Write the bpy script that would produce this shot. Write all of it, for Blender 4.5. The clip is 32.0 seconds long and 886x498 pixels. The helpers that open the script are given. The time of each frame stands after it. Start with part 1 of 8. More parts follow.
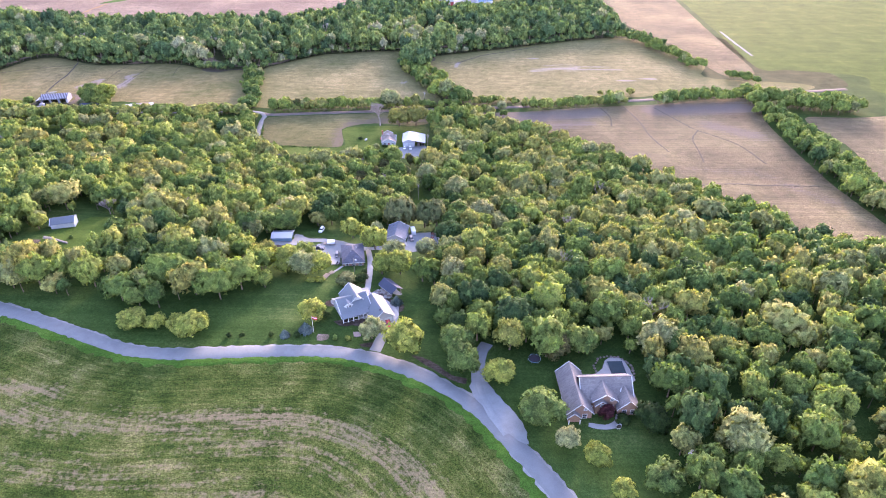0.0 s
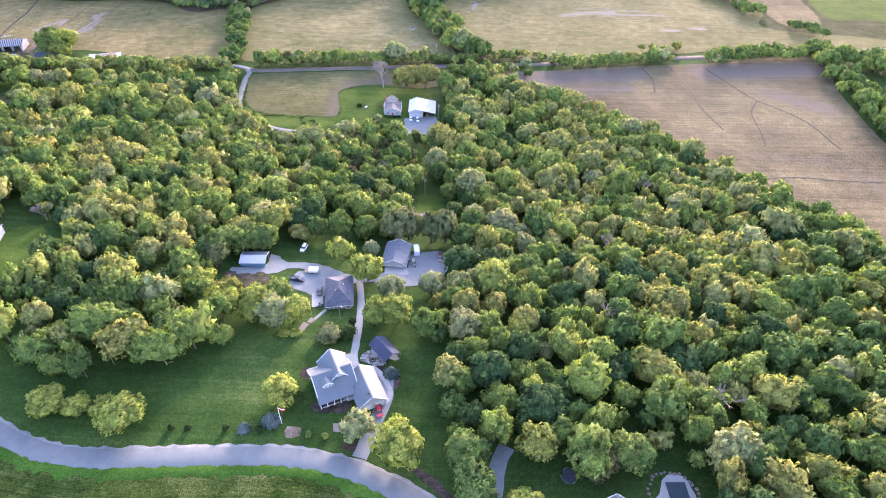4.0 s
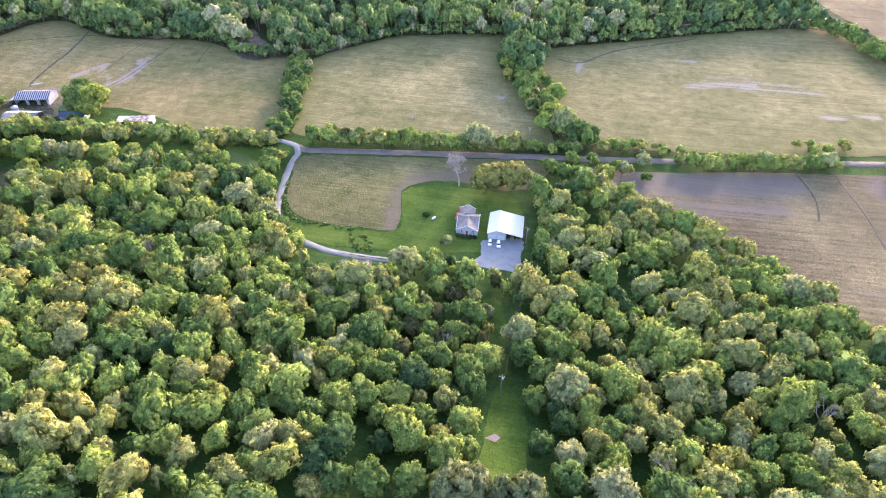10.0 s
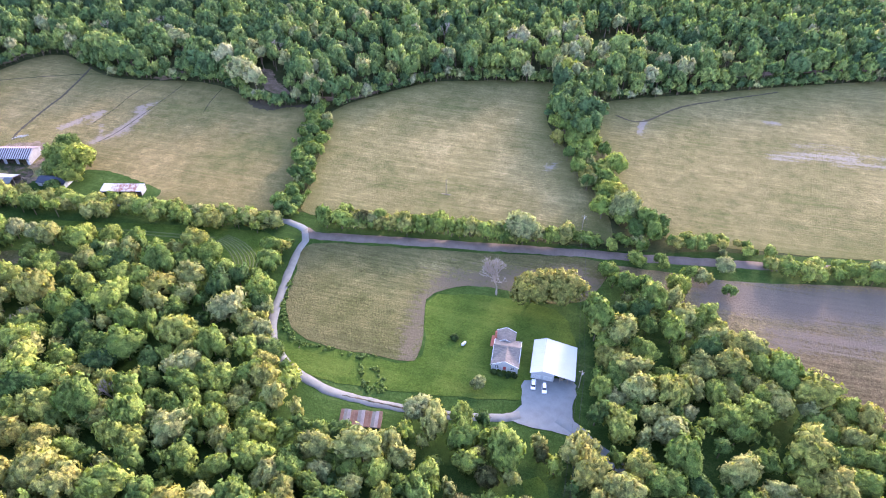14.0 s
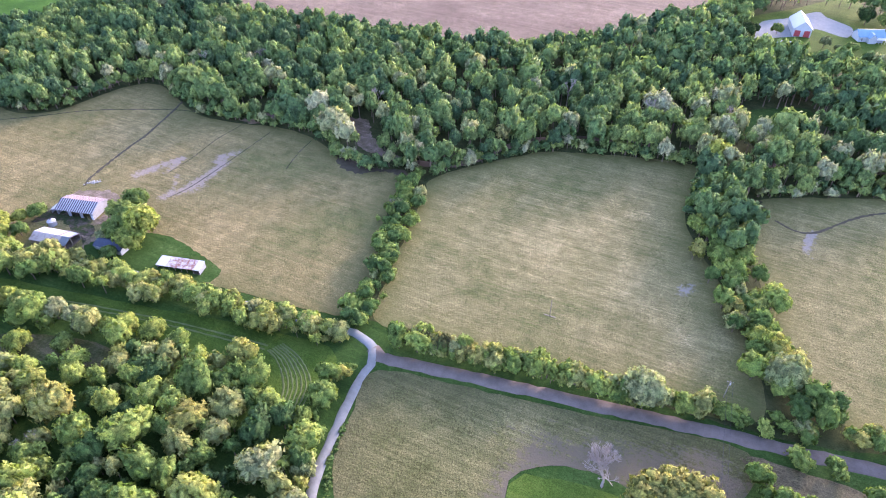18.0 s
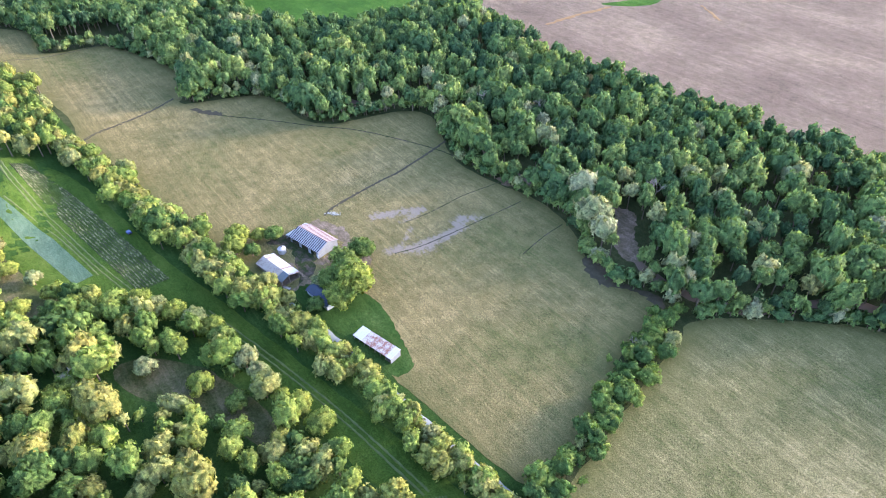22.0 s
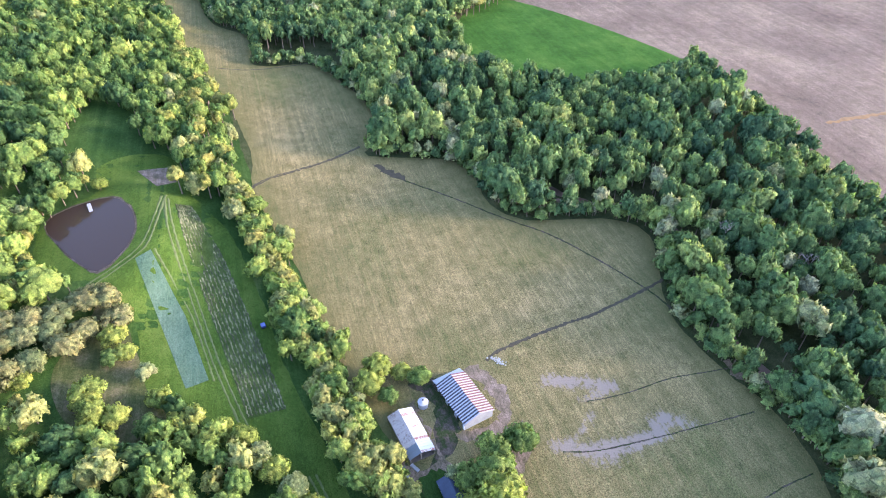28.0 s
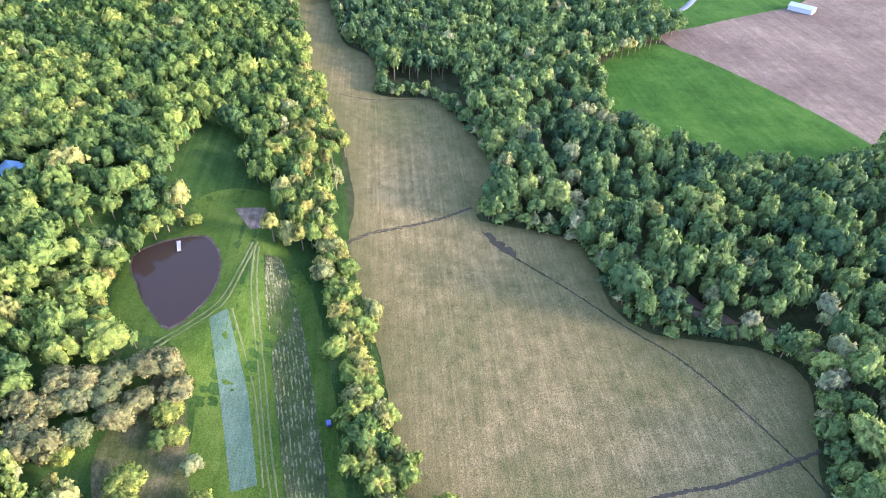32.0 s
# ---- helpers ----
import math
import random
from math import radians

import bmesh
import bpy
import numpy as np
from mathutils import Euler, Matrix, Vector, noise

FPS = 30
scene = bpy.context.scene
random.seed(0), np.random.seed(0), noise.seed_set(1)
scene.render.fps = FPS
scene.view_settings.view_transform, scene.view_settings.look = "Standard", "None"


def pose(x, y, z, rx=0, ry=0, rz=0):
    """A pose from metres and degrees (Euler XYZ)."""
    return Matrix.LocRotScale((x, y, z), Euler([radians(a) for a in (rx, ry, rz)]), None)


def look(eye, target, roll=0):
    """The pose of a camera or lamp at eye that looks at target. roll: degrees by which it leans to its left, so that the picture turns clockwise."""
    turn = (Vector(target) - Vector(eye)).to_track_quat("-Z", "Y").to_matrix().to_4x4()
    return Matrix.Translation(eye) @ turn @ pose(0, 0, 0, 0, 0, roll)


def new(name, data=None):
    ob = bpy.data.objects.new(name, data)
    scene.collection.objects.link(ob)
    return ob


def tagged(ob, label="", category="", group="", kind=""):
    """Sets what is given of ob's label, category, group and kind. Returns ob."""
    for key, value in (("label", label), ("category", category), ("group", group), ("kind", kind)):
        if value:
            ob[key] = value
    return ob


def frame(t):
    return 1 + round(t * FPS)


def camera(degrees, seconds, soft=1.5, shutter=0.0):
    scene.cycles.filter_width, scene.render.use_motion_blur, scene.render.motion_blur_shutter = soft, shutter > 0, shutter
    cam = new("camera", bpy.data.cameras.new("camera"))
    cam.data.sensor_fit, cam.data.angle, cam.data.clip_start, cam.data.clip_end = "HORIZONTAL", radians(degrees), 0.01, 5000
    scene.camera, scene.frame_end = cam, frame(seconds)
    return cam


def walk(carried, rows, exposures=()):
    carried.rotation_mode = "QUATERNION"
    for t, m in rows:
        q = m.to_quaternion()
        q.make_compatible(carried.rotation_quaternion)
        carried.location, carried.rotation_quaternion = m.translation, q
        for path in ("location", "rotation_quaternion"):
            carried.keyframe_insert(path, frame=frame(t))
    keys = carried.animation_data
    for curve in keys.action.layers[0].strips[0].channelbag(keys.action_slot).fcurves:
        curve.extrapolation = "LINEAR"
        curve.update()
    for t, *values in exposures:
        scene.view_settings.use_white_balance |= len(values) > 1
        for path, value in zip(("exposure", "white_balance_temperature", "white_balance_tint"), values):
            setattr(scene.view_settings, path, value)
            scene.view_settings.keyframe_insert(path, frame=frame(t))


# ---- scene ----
cam = camera(71.1, 32.0, soft=1.05)
METRES, EYE, TILT, LEAN, TURN = 520.0, 165.0, -32.7, 0.17, 0.0
ROWS = [
    (0.0, 0.0, 0.0, 0.0, -0.0, 0.0, -0.0),
    (0.5, 0.0, 0.0123, 0.008, -0.03, -3.45, -0.15),
    (1.0, 0.0, 0.025, 0.0172, -0.05, -7.02, -0.3),
    (1.5, 0.0001, 0.0379, 0.0259, -0.08, -7.01, -0.36),
    (2.0, 0.0002, 0.0511, 0.0347, -0.1, -7.03, -0.38),
    (2.5, 0.0002, 0.0644, 0.0437, -0.11, -7.04, -0.4),
    (4.5, -0.0013, 0.1191, 0.0802, 1.66, -7.09, -1.68),
    (5.0, -0.0021, 0.133, 0.0896, 2.25, -7.14, -2.09),
    (5.5, -0.0031, 0.1468, 0.0989, 2.89, -7.18, -2.52),
    (6.0, -0.0046, 0.1606, 0.1082, 4.12, -7.24, -3.3),
    (6.5, -0.0062, 0.1744, 0.1177, 5.39, -7.32, -4.03),
    (7.0, -0.0084, 0.1882, 0.1269, 6.13, -7.37, -4.46),
    (7.5, -0.0107, 0.2018, 0.1366, 6.35, -7.43, -4.6),
    (8.0, -0.013, 0.2156, 0.1458, 6.57, -7.45, -4.74),
    (8.5, -0.0152, 0.2294, 0.1552, 6.82, -7.5, -4.88),
    (9.0, -0.0179, 0.2432, 0.1647, 7.12, -7.55, -5.08),
    (9.5, -0.0203, 0.2572, 0.1739, 7.47, -7.57, -5.28),
    (10.0, -0.0228, 0.2712, 0.1835, 7.87, -7.63, -5.48),
    (10.5, -0.0256, 0.2846, 0.1928, 8.19, -7.69, -5.67),
    (11.0, -0.0286, 0.2984, 0.2026, 8.54, -7.75, -5.88),
    (11.5, -0.0317, 0.3123, 0.2122, 8.85, -7.8, -6.06),
    (12.0, -0.0347, 0.3265, 0.2215, 9.22, -7.84, -6.24),
    (12.5, -0.0382, 0.3403, 0.231, 9.54, -7.88, -6.47),
    (13.0, -0.0416, 0.3542, 0.2406, 9.96, -7.95, -6.7),
    (13.5, -0.0453, 0.3681, 0.2503, 10.42, -8.03, -6.97),
    (14.0, -0.0491, 0.3819, 0.26, 11.01, -8.12, -7.31),
    (14.5, -0.0533, 0.3957, 0.2695, 11.84, -8.21, -7.82),
    (16.5, -0.0731, 0.4497, 0.3065, 15.94, -8.77, -10.07),
    (17.0, -0.0791, 0.4628, 0.3157, 17.18, -8.97, -10.77),
    (17.5, -0.0851, 0.4758, 0.3248, 18.65, -9.23, -11.56),
    (18.0, -0.0915, 0.4883, 0.3339, 20.69, -9.62, -12.65),
    (18.5, -0.0984, 0.5006, 0.3425, 23.19, -10.11, -13.95),
    (19.0, -0.1061, 0.5121, 0.3512, 25.95, -10.78, -15.39),
    (19.5, -0.1142, 0.5233, 0.3595, 29.01, -11.56, -16.88),
    (20.0, -0.1226, 0.5341, 0.3673, 32.49, -12.54, -18.53),
    (20.5, -0.1317, 0.544, 0.375, 36.06, -13.7, -20.17),
    (21.0, -0.1419, 0.5532, 0.3824, 39.72, -14.95, -21.73),
    (21.5, -0.1524, 0.5621, 0.3894, 43.35, -16.29, -23.14),
    (22.0, -0.1642, 0.5699, 0.3955, 46.86, -17.63, -24.46),
    (22.5, -0.1761, 0.5773, 0.4014, 50.35, -19.04, -25.63),
    (23.0, -0.1889, 0.5838, 0.4072, 53.48, -20.42, -26.63),
    (23.5, -0.202, 0.5895, 0.4119, 56.61, -21.79, -27.59),
    (24.0, -0.215, 0.5955, 0.4167, 58.89, -22.86, -28.18),
    (24.5, -0.2287, 0.6004, 0.4211, 60.6, -23.69, -28.69),
    (25.0, -0.2424, 0.6052, 0.4253, 61.46, -24.12, -28.97),
    (25.5, -0.2566, 0.6096, 0.4293, 62.53, -24.59, -29.35),
    (27.5, -0.3068, 0.6226, 0.4424, 68.01, -27.68, -30.86),
    (28.0, -0.3188, 0.6252, 0.4455, 68.84, -28.38, -31.18),
    (28.5, -0.3306, 0.6281, 0.4484, 70.49, -29.23, -31.57),
    (29.0, -0.3424, 0.6302, 0.4507, 72.43, -30.22, -32.05),
    (29.5, -0.3542, 0.6318, 0.4529, 75.56, -31.82, -32.6),
    (30.0, -0.3659, 0.6337, 0.4553, 78.52, -33.37, -33.0),
    (30.5, -0.3779, 0.6347, 0.4569, 81.04, -34.7, -33.34),
    (31.0, -0.3899, 0.6354, 0.4584, 83.26, -35.86, -33.6),
    (31.5, -0.4022, 0.636, 0.4601, 83.68, -36.08, -33.66),
    (32.0, -0.4147, 0.6365, 0.4618, 83.91, -36.18, -33.71),
]
walk(cam, [(t, pose(0, 0, EYE, TILT, LEAN, TURN) @ pose(METRES * x, METRES * y, METRES * z, 90 + pitch, roll, yaw)) for t, x, y, z, yaw, pitch, roll in ROWS], ((0.0, 3.4, 6420, 48), (7.0, 3.38, 6420, 35), (14.0, 3.38, 6320, 39), (19.0, 3.28, 6080, 41), (21.0, 3.22, 6050, 26), (23.0, 3.22, 6000, 24), (28.0, 3.23, 5950, 28), (32.0, 3.23, 5850, 32)))
# ---------------------------------------------------------------- world, sun
SUN_AZ, SUN_EL = 17.0, 13.0     # degrees from +y towards +x, and above the horizon
world = bpy.data.worlds.new("sky")
scene.world = world
world.use_nodes = True
_n = world.node_tree.nodes
_sky = _n.new("ShaderNodeTexSky")
_sky.sky_type, _sky.sun_disc = "NISHITA", False
_sky.sun_elevation, _sky.sun_rotation = radians(SUN_EL), radians(SUN_AZ)
_sky.air_density, _sky.dust_density = 1.0, 1.0
world.node_tree.links.new(_sky.outputs["Color"], _n["Background"].inputs["Color"])
_n["Background"].inputs["Strength"].default_value = 0.15
_sun = new("sun", bpy.data.lights.new("sun", "SUN"))
_sun.data.energy, _sun.data.angle, _sun.data.color = 1.25, radians(10), (1.0, 0.87, 0.68)
_d = Vector((math.sin(radians(SUN_AZ)) * math.cos(radians(SUN_EL)), math.cos(radians(SUN_AZ)) * math.cos(radians(SUN_EL)), math.sin(radians(SUN_EL))))
_sun.matrix_world = look(_d * 100, (0, 0, 0))

# ---------------------------------------------------------------- node helpers
def material(name):
    m = bpy.data.materials.new(name)
    m.use_nodes = True
    nt = m.node_tree
    return m, nt, nt.nodes["Principled BSDF"]


def node(nt, kind, **values):
    n = nt.nodes.new(kind)
    for key, value in values.items():
        n.inputs[key.replace("_", " ")].default_value = value
    return n


def ramp(nt, source, stops):
    r = nt.nodes.new("ShaderNodeValToRGB")
    r.color_ramp.elements.remove(r.color_ramp.elements[1])
    for k, (pos, col) in enumerate(stops):
        e = r.color_ramp.elements[0] if k == 0 else r.color_ramp.elements.new(pos)
        e.position, e.color = pos, (*col, 1)
    nt.links.new(source, r.inputs["Fac"])
    return r.outputs["Color"]


def mix(nt, fac, a, b, mode="MIX"):
    n = nt.nodes.new("ShaderNodeMix")
    n.data_type, n.blend_type = "RGBA", mode
    for sock, v in ((n.inputs[0], fac), (n.inputs[6], a), (n.inputs[7], b)):
        if hasattr(v, "links"):
            nt.links.new(v, sock)
        elif isinstance(v, tuple):
            sock.default_value = (*v, 1)
        else:
            sock.default_value = v
    return n.outputs[2]


def coords(nt, angle=0.0, scale=(1, 1, 1)):
    tc = nt.nodes.new("ShaderNodeTexCoord")
    mp = nt.nodes.new("ShaderNodeMapping")
    mp.inputs["Rotation"].default_value = (0, 0, radians(angle))
    mp.inputs["Scale"].default_value = scale
    nt.links.new(tc.outputs["Object"], mp.inputs["Vector"])
    return mp.outputs["Vector"]


def noise_of(nt, vec, scale, detail=4.0, rough=0.6):
    n = nt.nodes.new("ShaderNodeTexNoise")
    n.inputs["Scale"].default_value, n.inputs["Detail"].default_value, n.inputs["Roughness"].default_value = scale, detail, rough
    nt.links.new(vec, n.inputs["Vector"])
    return n.outputs["Fac"]


def bump(nt, bsdf, height, strength, dist):
    b = nt.nodes.new("ShaderNodeBump")
    b.inputs["Strength"].default_value, b.inputs["Distance"].default_value = strength, dist
    nt.links.new(height, b.inputs["Height"])
    nt.links.new(b.outputs["Normal"], bsdf.inputs["Normal"])


def land(name, stops, angle=0.0, streak=0.5, fine=0.8, patch=0.025, rough=0.95, relief=0.5, dark=(0.05, 0.06, 0.02), blot=0.0, speck=0.45, weight=0.55, along=None, bare=None, rim=None, spread=0.25):
    """Grass or soil: broad patches, streaks along the way it was worked, fine tufts."""
    m, nt, p = material(name)
    flat = coords(nt)
    lines = coords(nt, angle, (0.012, 1, 1))
    if along:                                   # rows that keep to the line of the road
        at, xyz, sep = nt.nodes.new("ShaderNodeAttribute"), nt.nodes.new("ShaderNodeCombineXYZ"), nt.nodes.new("ShaderNodeSeparateXYZ")
        at.attribute_name = along
        nt.links.new(coords(nt, 0, (0.05, 0.02, 1)), sep.inputs[0])
        nt.links.new(sep.outputs[0], xyz.inputs[0])
        nt.links.new(at.outputs["Fac"], xyz.inputs[1])
        lines = xyz.outputs[0]
    broad = noise_of(nt, flat, patch * 1.6, 2.5, 0.5)
    strk = noise_of(nt, lines, streak, 4, 0.7)
    tuft = noise_of(nt, flat, fine, 6, 0.75)
    mixv = nt.nodes.new("ShaderNodeMath")
    mixv.operation = "MULTIPLY_ADD"
    nt.links.new(strk, mixv.inputs[0])
    mixv.inputs[1].default_value = weight
    wide = nt.nodes.new("ShaderNodeMath")
    wide.operation = "MULTIPLY"
    nt.links.new(broad, wide.inputs[0])
    wide.inputs[1].default_value = 0.75
    nt.links.new(wide.outputs[0], mixv.inputs[2])
    m2 = nt.nodes.new("ShaderNodeMath")
    m2.operation = "MULTIPLY_ADD"
    nt.links.new(tuft, m2.inputs[0])
    m2.inputs[1].default_value = 0.7
    nt.links.new(mixv.outputs[0], m2.inputs[2])
    m3 = nt.nodes.new("ShaderNodeMapRange")
    mid = (weight + 1.45) / 2
    m3.inputs["From Min"].default_value, m3.inputs["From Max"].default_value = mid - spread, mid + spread
    nt.links.new(m2.outputs[0], m3.inputs["Value"])
    col = ramp(nt, m3.outputs[0], stops)
    grain = ramp(nt, noise_of(nt, flat, 2.6, 3, 0.7), [(0.28, (1 - speck, 1 - speck, 1 - speck)), (0.72, (1 + speck, 1 + speck, 1 + speck))])
    col = mix(nt, 1.0, col, grain, "MULTIPLY")
    clump = ramp(nt, noise_of(nt, flat, 0.16, 4, 0.65), [(0.3, (1 - speck * 0.4, 1 - speck * 0.32, 1 - speck * 0.42)), (0.7, (1 + speck * 0.4, 1 + speck * 0.32, 1 + speck * 0.42))])
    col = mix(nt, 1.0, col, clump, "MULTIPLY")
    for spec, lo, hi, wild, scale in ((rim, 0.0, 1.0, 1.1, 0.06), (bare, 0.34, 0.76, 2.8, 0.5)):
        if spec:
            at = nt.nodes.new("ShaderNodeAttribute")
            at.attribute_name = spec[0]
            ragged = mix(nt, 0.5, noise_of(nt, lines, scale, 5, 0.75), noise_of(nt, flat, 0.7, 4, 0.7))
            s1 = nt.nodes.new("ShaderNodeMath")
            s1.operation = "MULTIPLY_ADD"
            nt.links.new(ragged, s1.inputs[0])
            s1.inputs[1].default_value = wild
            nt.links.new(at.outputs["Fac"], s1.inputs[2])
            s2 = nt.nodes.new("ShaderNodeMapRange")
            s2.interpolation_type = "SMOOTHSTEP"
            s2.inputs["From Min"].default_value, s2.inputs["From Max"].default_value = lo + wild / 2, hi + wild / 2
            s2.inputs["To Max"].default_value = spec[2]
            nt.links.new(s1.outputs[0], s2.inputs["Value"])
            col = mix(nt, s2.outputs[0], col, spec[1])
    if blot:
        spots = ramp(nt, noise_of(nt, flat, 0.35, 6, 0.8), [(0.0, (1, 1, 1)), (0.36, (1, 1, 1)), (0.44, (0, 0, 0)), (1.0, (0, 0, 0))])
        f = nt.nodes.new("ShaderNodeMath")
        f.operation = "MULTIPLY"
        nt.links.new(spots, f.inputs[0])
        f.inputs[1].default_value = blot
        col = mix(nt, f.outputs[0], col, dark)
    nt.links.new(col, p.inputs["Base Color"])
    p.inputs["Roughness"].default_value = rough
    p.inputs["Specular IOR Level"].default_value = 0.03
    bump(nt, p, tuft, relief, 0.6)
    return m


def plain(name, col, rough=0.7, var=0.25, scale=1.5, metal=0.0, relief=0.0, stretch=(1, 1, 1)):
    """A built surface: colour with grain and wear at two scales."""
    m, nt, p = material(name)
    v = coords(nt, 0, stretch)
    a = noise_of(nt, v, scale, 5, 0.65)
    b = noise_of(nt, v, scale * 9, 3, 0.6)
    dark = tuple(c * (1 - var) for c in col)
    light = tuple(min(1.0, c * (1 + var * 0.6)) for c in col)
    base = ramp(nt, a, [(0.3, dark), (0.7, light)])
    fine = ramp(nt, b, [(0.3, dark), (0.7, light)])
    nt.links.new(mix(nt, 0.35, base, fine), p.inputs["Base Color"])
    p.inputs["Roughness"].default_value, p.inputs["Metallic"].default_value = rough, metal
    p.inputs["Specular IOR Level"].default_value = 0.12
    if relief:
        bump(nt, p, b, relief, 0.05)
    return m


def leaf(name, stops, glow=0.35):
    """Foliage: one hue a tree, lighter and darker sprays, light passing through."""
    m, nt, p = material(name)
    at = nt.nodes.new("ShaderNodeAttribute")
    at.attribute_name = "tint"
    geo = nt.nodes.new("ShaderNodeNewGeometry")
    col = ramp(nt, at.outputs["Fac"], stops)
    spray = ramp(nt, geo.outputs["Random Per Island"], [(0.0, (0.76, 0.78, 0.78)), (1.0, (1.2, 1.18, 1.12))])
    col = mix(nt, 1.0, col, spray, "MULTIPLY")
    geo2 = nt.nodes.new("ShaderNodeNewGeometry")
    fuzz = noise_of(nt, geo2.outputs["Position"], 2.4, 3, 0.8)
    warm = noise_of(nt, geo2.outputs["Position"], 0.33, 2, 0.5)
    col = mix(nt, 1.0, col, ramp(nt, fuzz, [(0.34, (0.51, 0.56, 0.55)), (0.5, (1.0, 1.02, 1.0)), (0.66, (1.5, 1.46, 1.38))]), "MULTIPLY")
    col = mix(nt, 1.0, col, ramp(nt, warm, [(0.3, (0.89, 0.99, 0.96)), (0.7, (1.15, 1.02, 1.01))]), "MULTIPLY")
    boughs = nt.nodes.new("ShaderNodeTexVoronoi")
    boughs.inputs["Scale"].default_value = 0.62
    nt.links.new(geo2.outputs["Position"], boughs.inputs["Vector"])
    pickr = nt.nodes.new("ShaderNodeSeparateColor")
    nt.links.new(boughs.outputs["Color"], pickr.inputs[0])
    col = mix(nt, 1.0, col, ramp(nt, pickr.outputs[0], [(0.0, (0.61, 0.64, 0.64)), (0.5, (0.99, 1.0, 0.98)), (1.0, (1.36, 1.32, 1.24))]), "MULTIPLY")
    tufts = nt.nodes.new("ShaderNodeTexVoronoi")
    tufts.feature, tufts.inputs["Scale"].default_value = "SMOOTH_F1", 0.8
    nt.links.new(geo2.outputs["Position"], tufts.inputs["Vector"])
    lump = nt.nodes.new("ShaderNodeMath")
    lump.operation = "MULTIPLY_ADD"
    nt.links.new(fuzz, lump.inputs[0])
    lump.inputs[1].default_value = 0.9
    sink = nt.nodes.new("ShaderNodeMath")
    sink.operation = "MULTIPLY"
    sink.inputs[1].default_value = -1.0
    nt.links.new(tufts.outputs["Distance"], sink.inputs[0])
    nt.links.new(sink.outputs[0], lump.inputs[2])
    bump(nt, p, lump.outputs[0], 0.4, 0.6)
    nt.links.new(col, p.inputs["Base Color"])
    p.inputs["Roughness"].default_value = 0.85
    p.inputs["Specular IOR Level"].default_value = 0.08
    tr = nt.nodes.new("ShaderNodeBsdfTranslucent")
    nt.links.new(mix(nt, 1.0, col, (1.0, 1.12, 0.72), "MULTIPLY"), tr.inputs["Color"])
    ms = nt.nodes.new("ShaderNodeMixShader")
    ms.inputs[0].default_value = glow
    nt.links.new(p.outputs[0], ms.inputs[1])
    nt.links.new(tr.outputs[0], ms.inputs[2])
    nt.links.new(ms.outputs[0], nt.nodes["Material Output"].inputs["Surface"])
    return m


# ---------------------------------------------------------------- materials
M_GRASS = land("lawn_grass", [(0.0, (0.013, 0.033, 0.009)), (0.45, (0.023, 0.051, 0.012)), (0.8, (0.037, 0.069, 0.018)), (1.0, (0.066, 0.092, 0.030))], 20, 0.3, 0.9, 0.02)
M_YARD_GRASS = land("farm_lawn", [(0.0, (0.026, 0.052, 0.010)), (0.5, (0.041, 0.074, 0.013)), (1.0, (0.068, 0.098, 0.020))], 60, 0.3, 0.8, 0.03)
M_BRUSH = land("dry_brush", [(0.0, (0.065, 0.060, 0.034)), (0.4, (0.114, 0.092, 0.065)), (0.7, (0.169, 0.129, 0.101)), (1.0, (0.234, 0.181, 0.143))], 60, 0.7, 1.2, 0.15)
M_SCRUFF = land("scruffy_dirt", [(0.0, (0.020, 0.036, 0.012)), (0.4, (0.030, 0.040, 0.018)), (0.6, (0.056, 0.046, 0.035)), (1.0, (0.090, 0.072, 0.060))], 30, 0.5, 0.9, 0.2)
M_LUSH = land("lush_grass", [(0.0, (0.021, 0.058, 0.010)), (0.5, (0.031, 0.082, 0.013)), (1.0, (0.053, 0.109, 0.019))], 60, 0.3, 0.8, 0.03)
M_HAY = land("mown_hay", [(0.0, (0.068, 0.082, 0.026)), (0.35, (0.106, 0.102, 0.045)), (0.65, (0.146, 0.130, 0.062)), (1.0, (0.218, 0.187, 0.097))], -14, 0.8, 1.1, 0.012, blot=0.5, dark=(0.080, 0.090, 0.030), weight=0.8, speck=0.75, spread=0.28, relief=0.9, rim=("rim", (0.088, 0.096, 0.034), 0.85), bare=("bare", (0.182, 0.166, 0.158), 0.88))
M_HAY_SMALL = land("trampled_hay", [(0.0, (0.043, 0.052, 0.015)), (0.35, (0.077, 0.077, 0.031)), (0.65, (0.105, 0.102, 0.043)), (1.0, (0.158, 0.146, 0.068))], -14, 0.8, 1.1, 0.012, blot=0.5, dark=(0.080, 0.090, 0.030), weight=0.8, speck=0.75, spread=0.28, relief=0.9, rim=("rim", (0.072, 0.070, 0.038), 0.5), bare=("bare", (0.100, 0.085, 0.062), 0.9))
M_HAY2 = land("mown_hay_west", [(0.0, (0.086, 0.092, 0.034)), (0.35, (0.115, 0.104, 0.045)), (0.65, (0.156, 0.127, 0.058)), (1.0, (0.214, 0.170, 0.082))], -21, 0.8, 1.1, 0.012, blot=0.45, dark=(0.082, 0.078, 0.034), weight=0.8, speck=0.75, spread=0.28, relief=0.9, rim=("rim", (0.084, 0.088, 0.034), 0.85), bare=("bare", (0.2, 0.164, 0.142), 0.9))
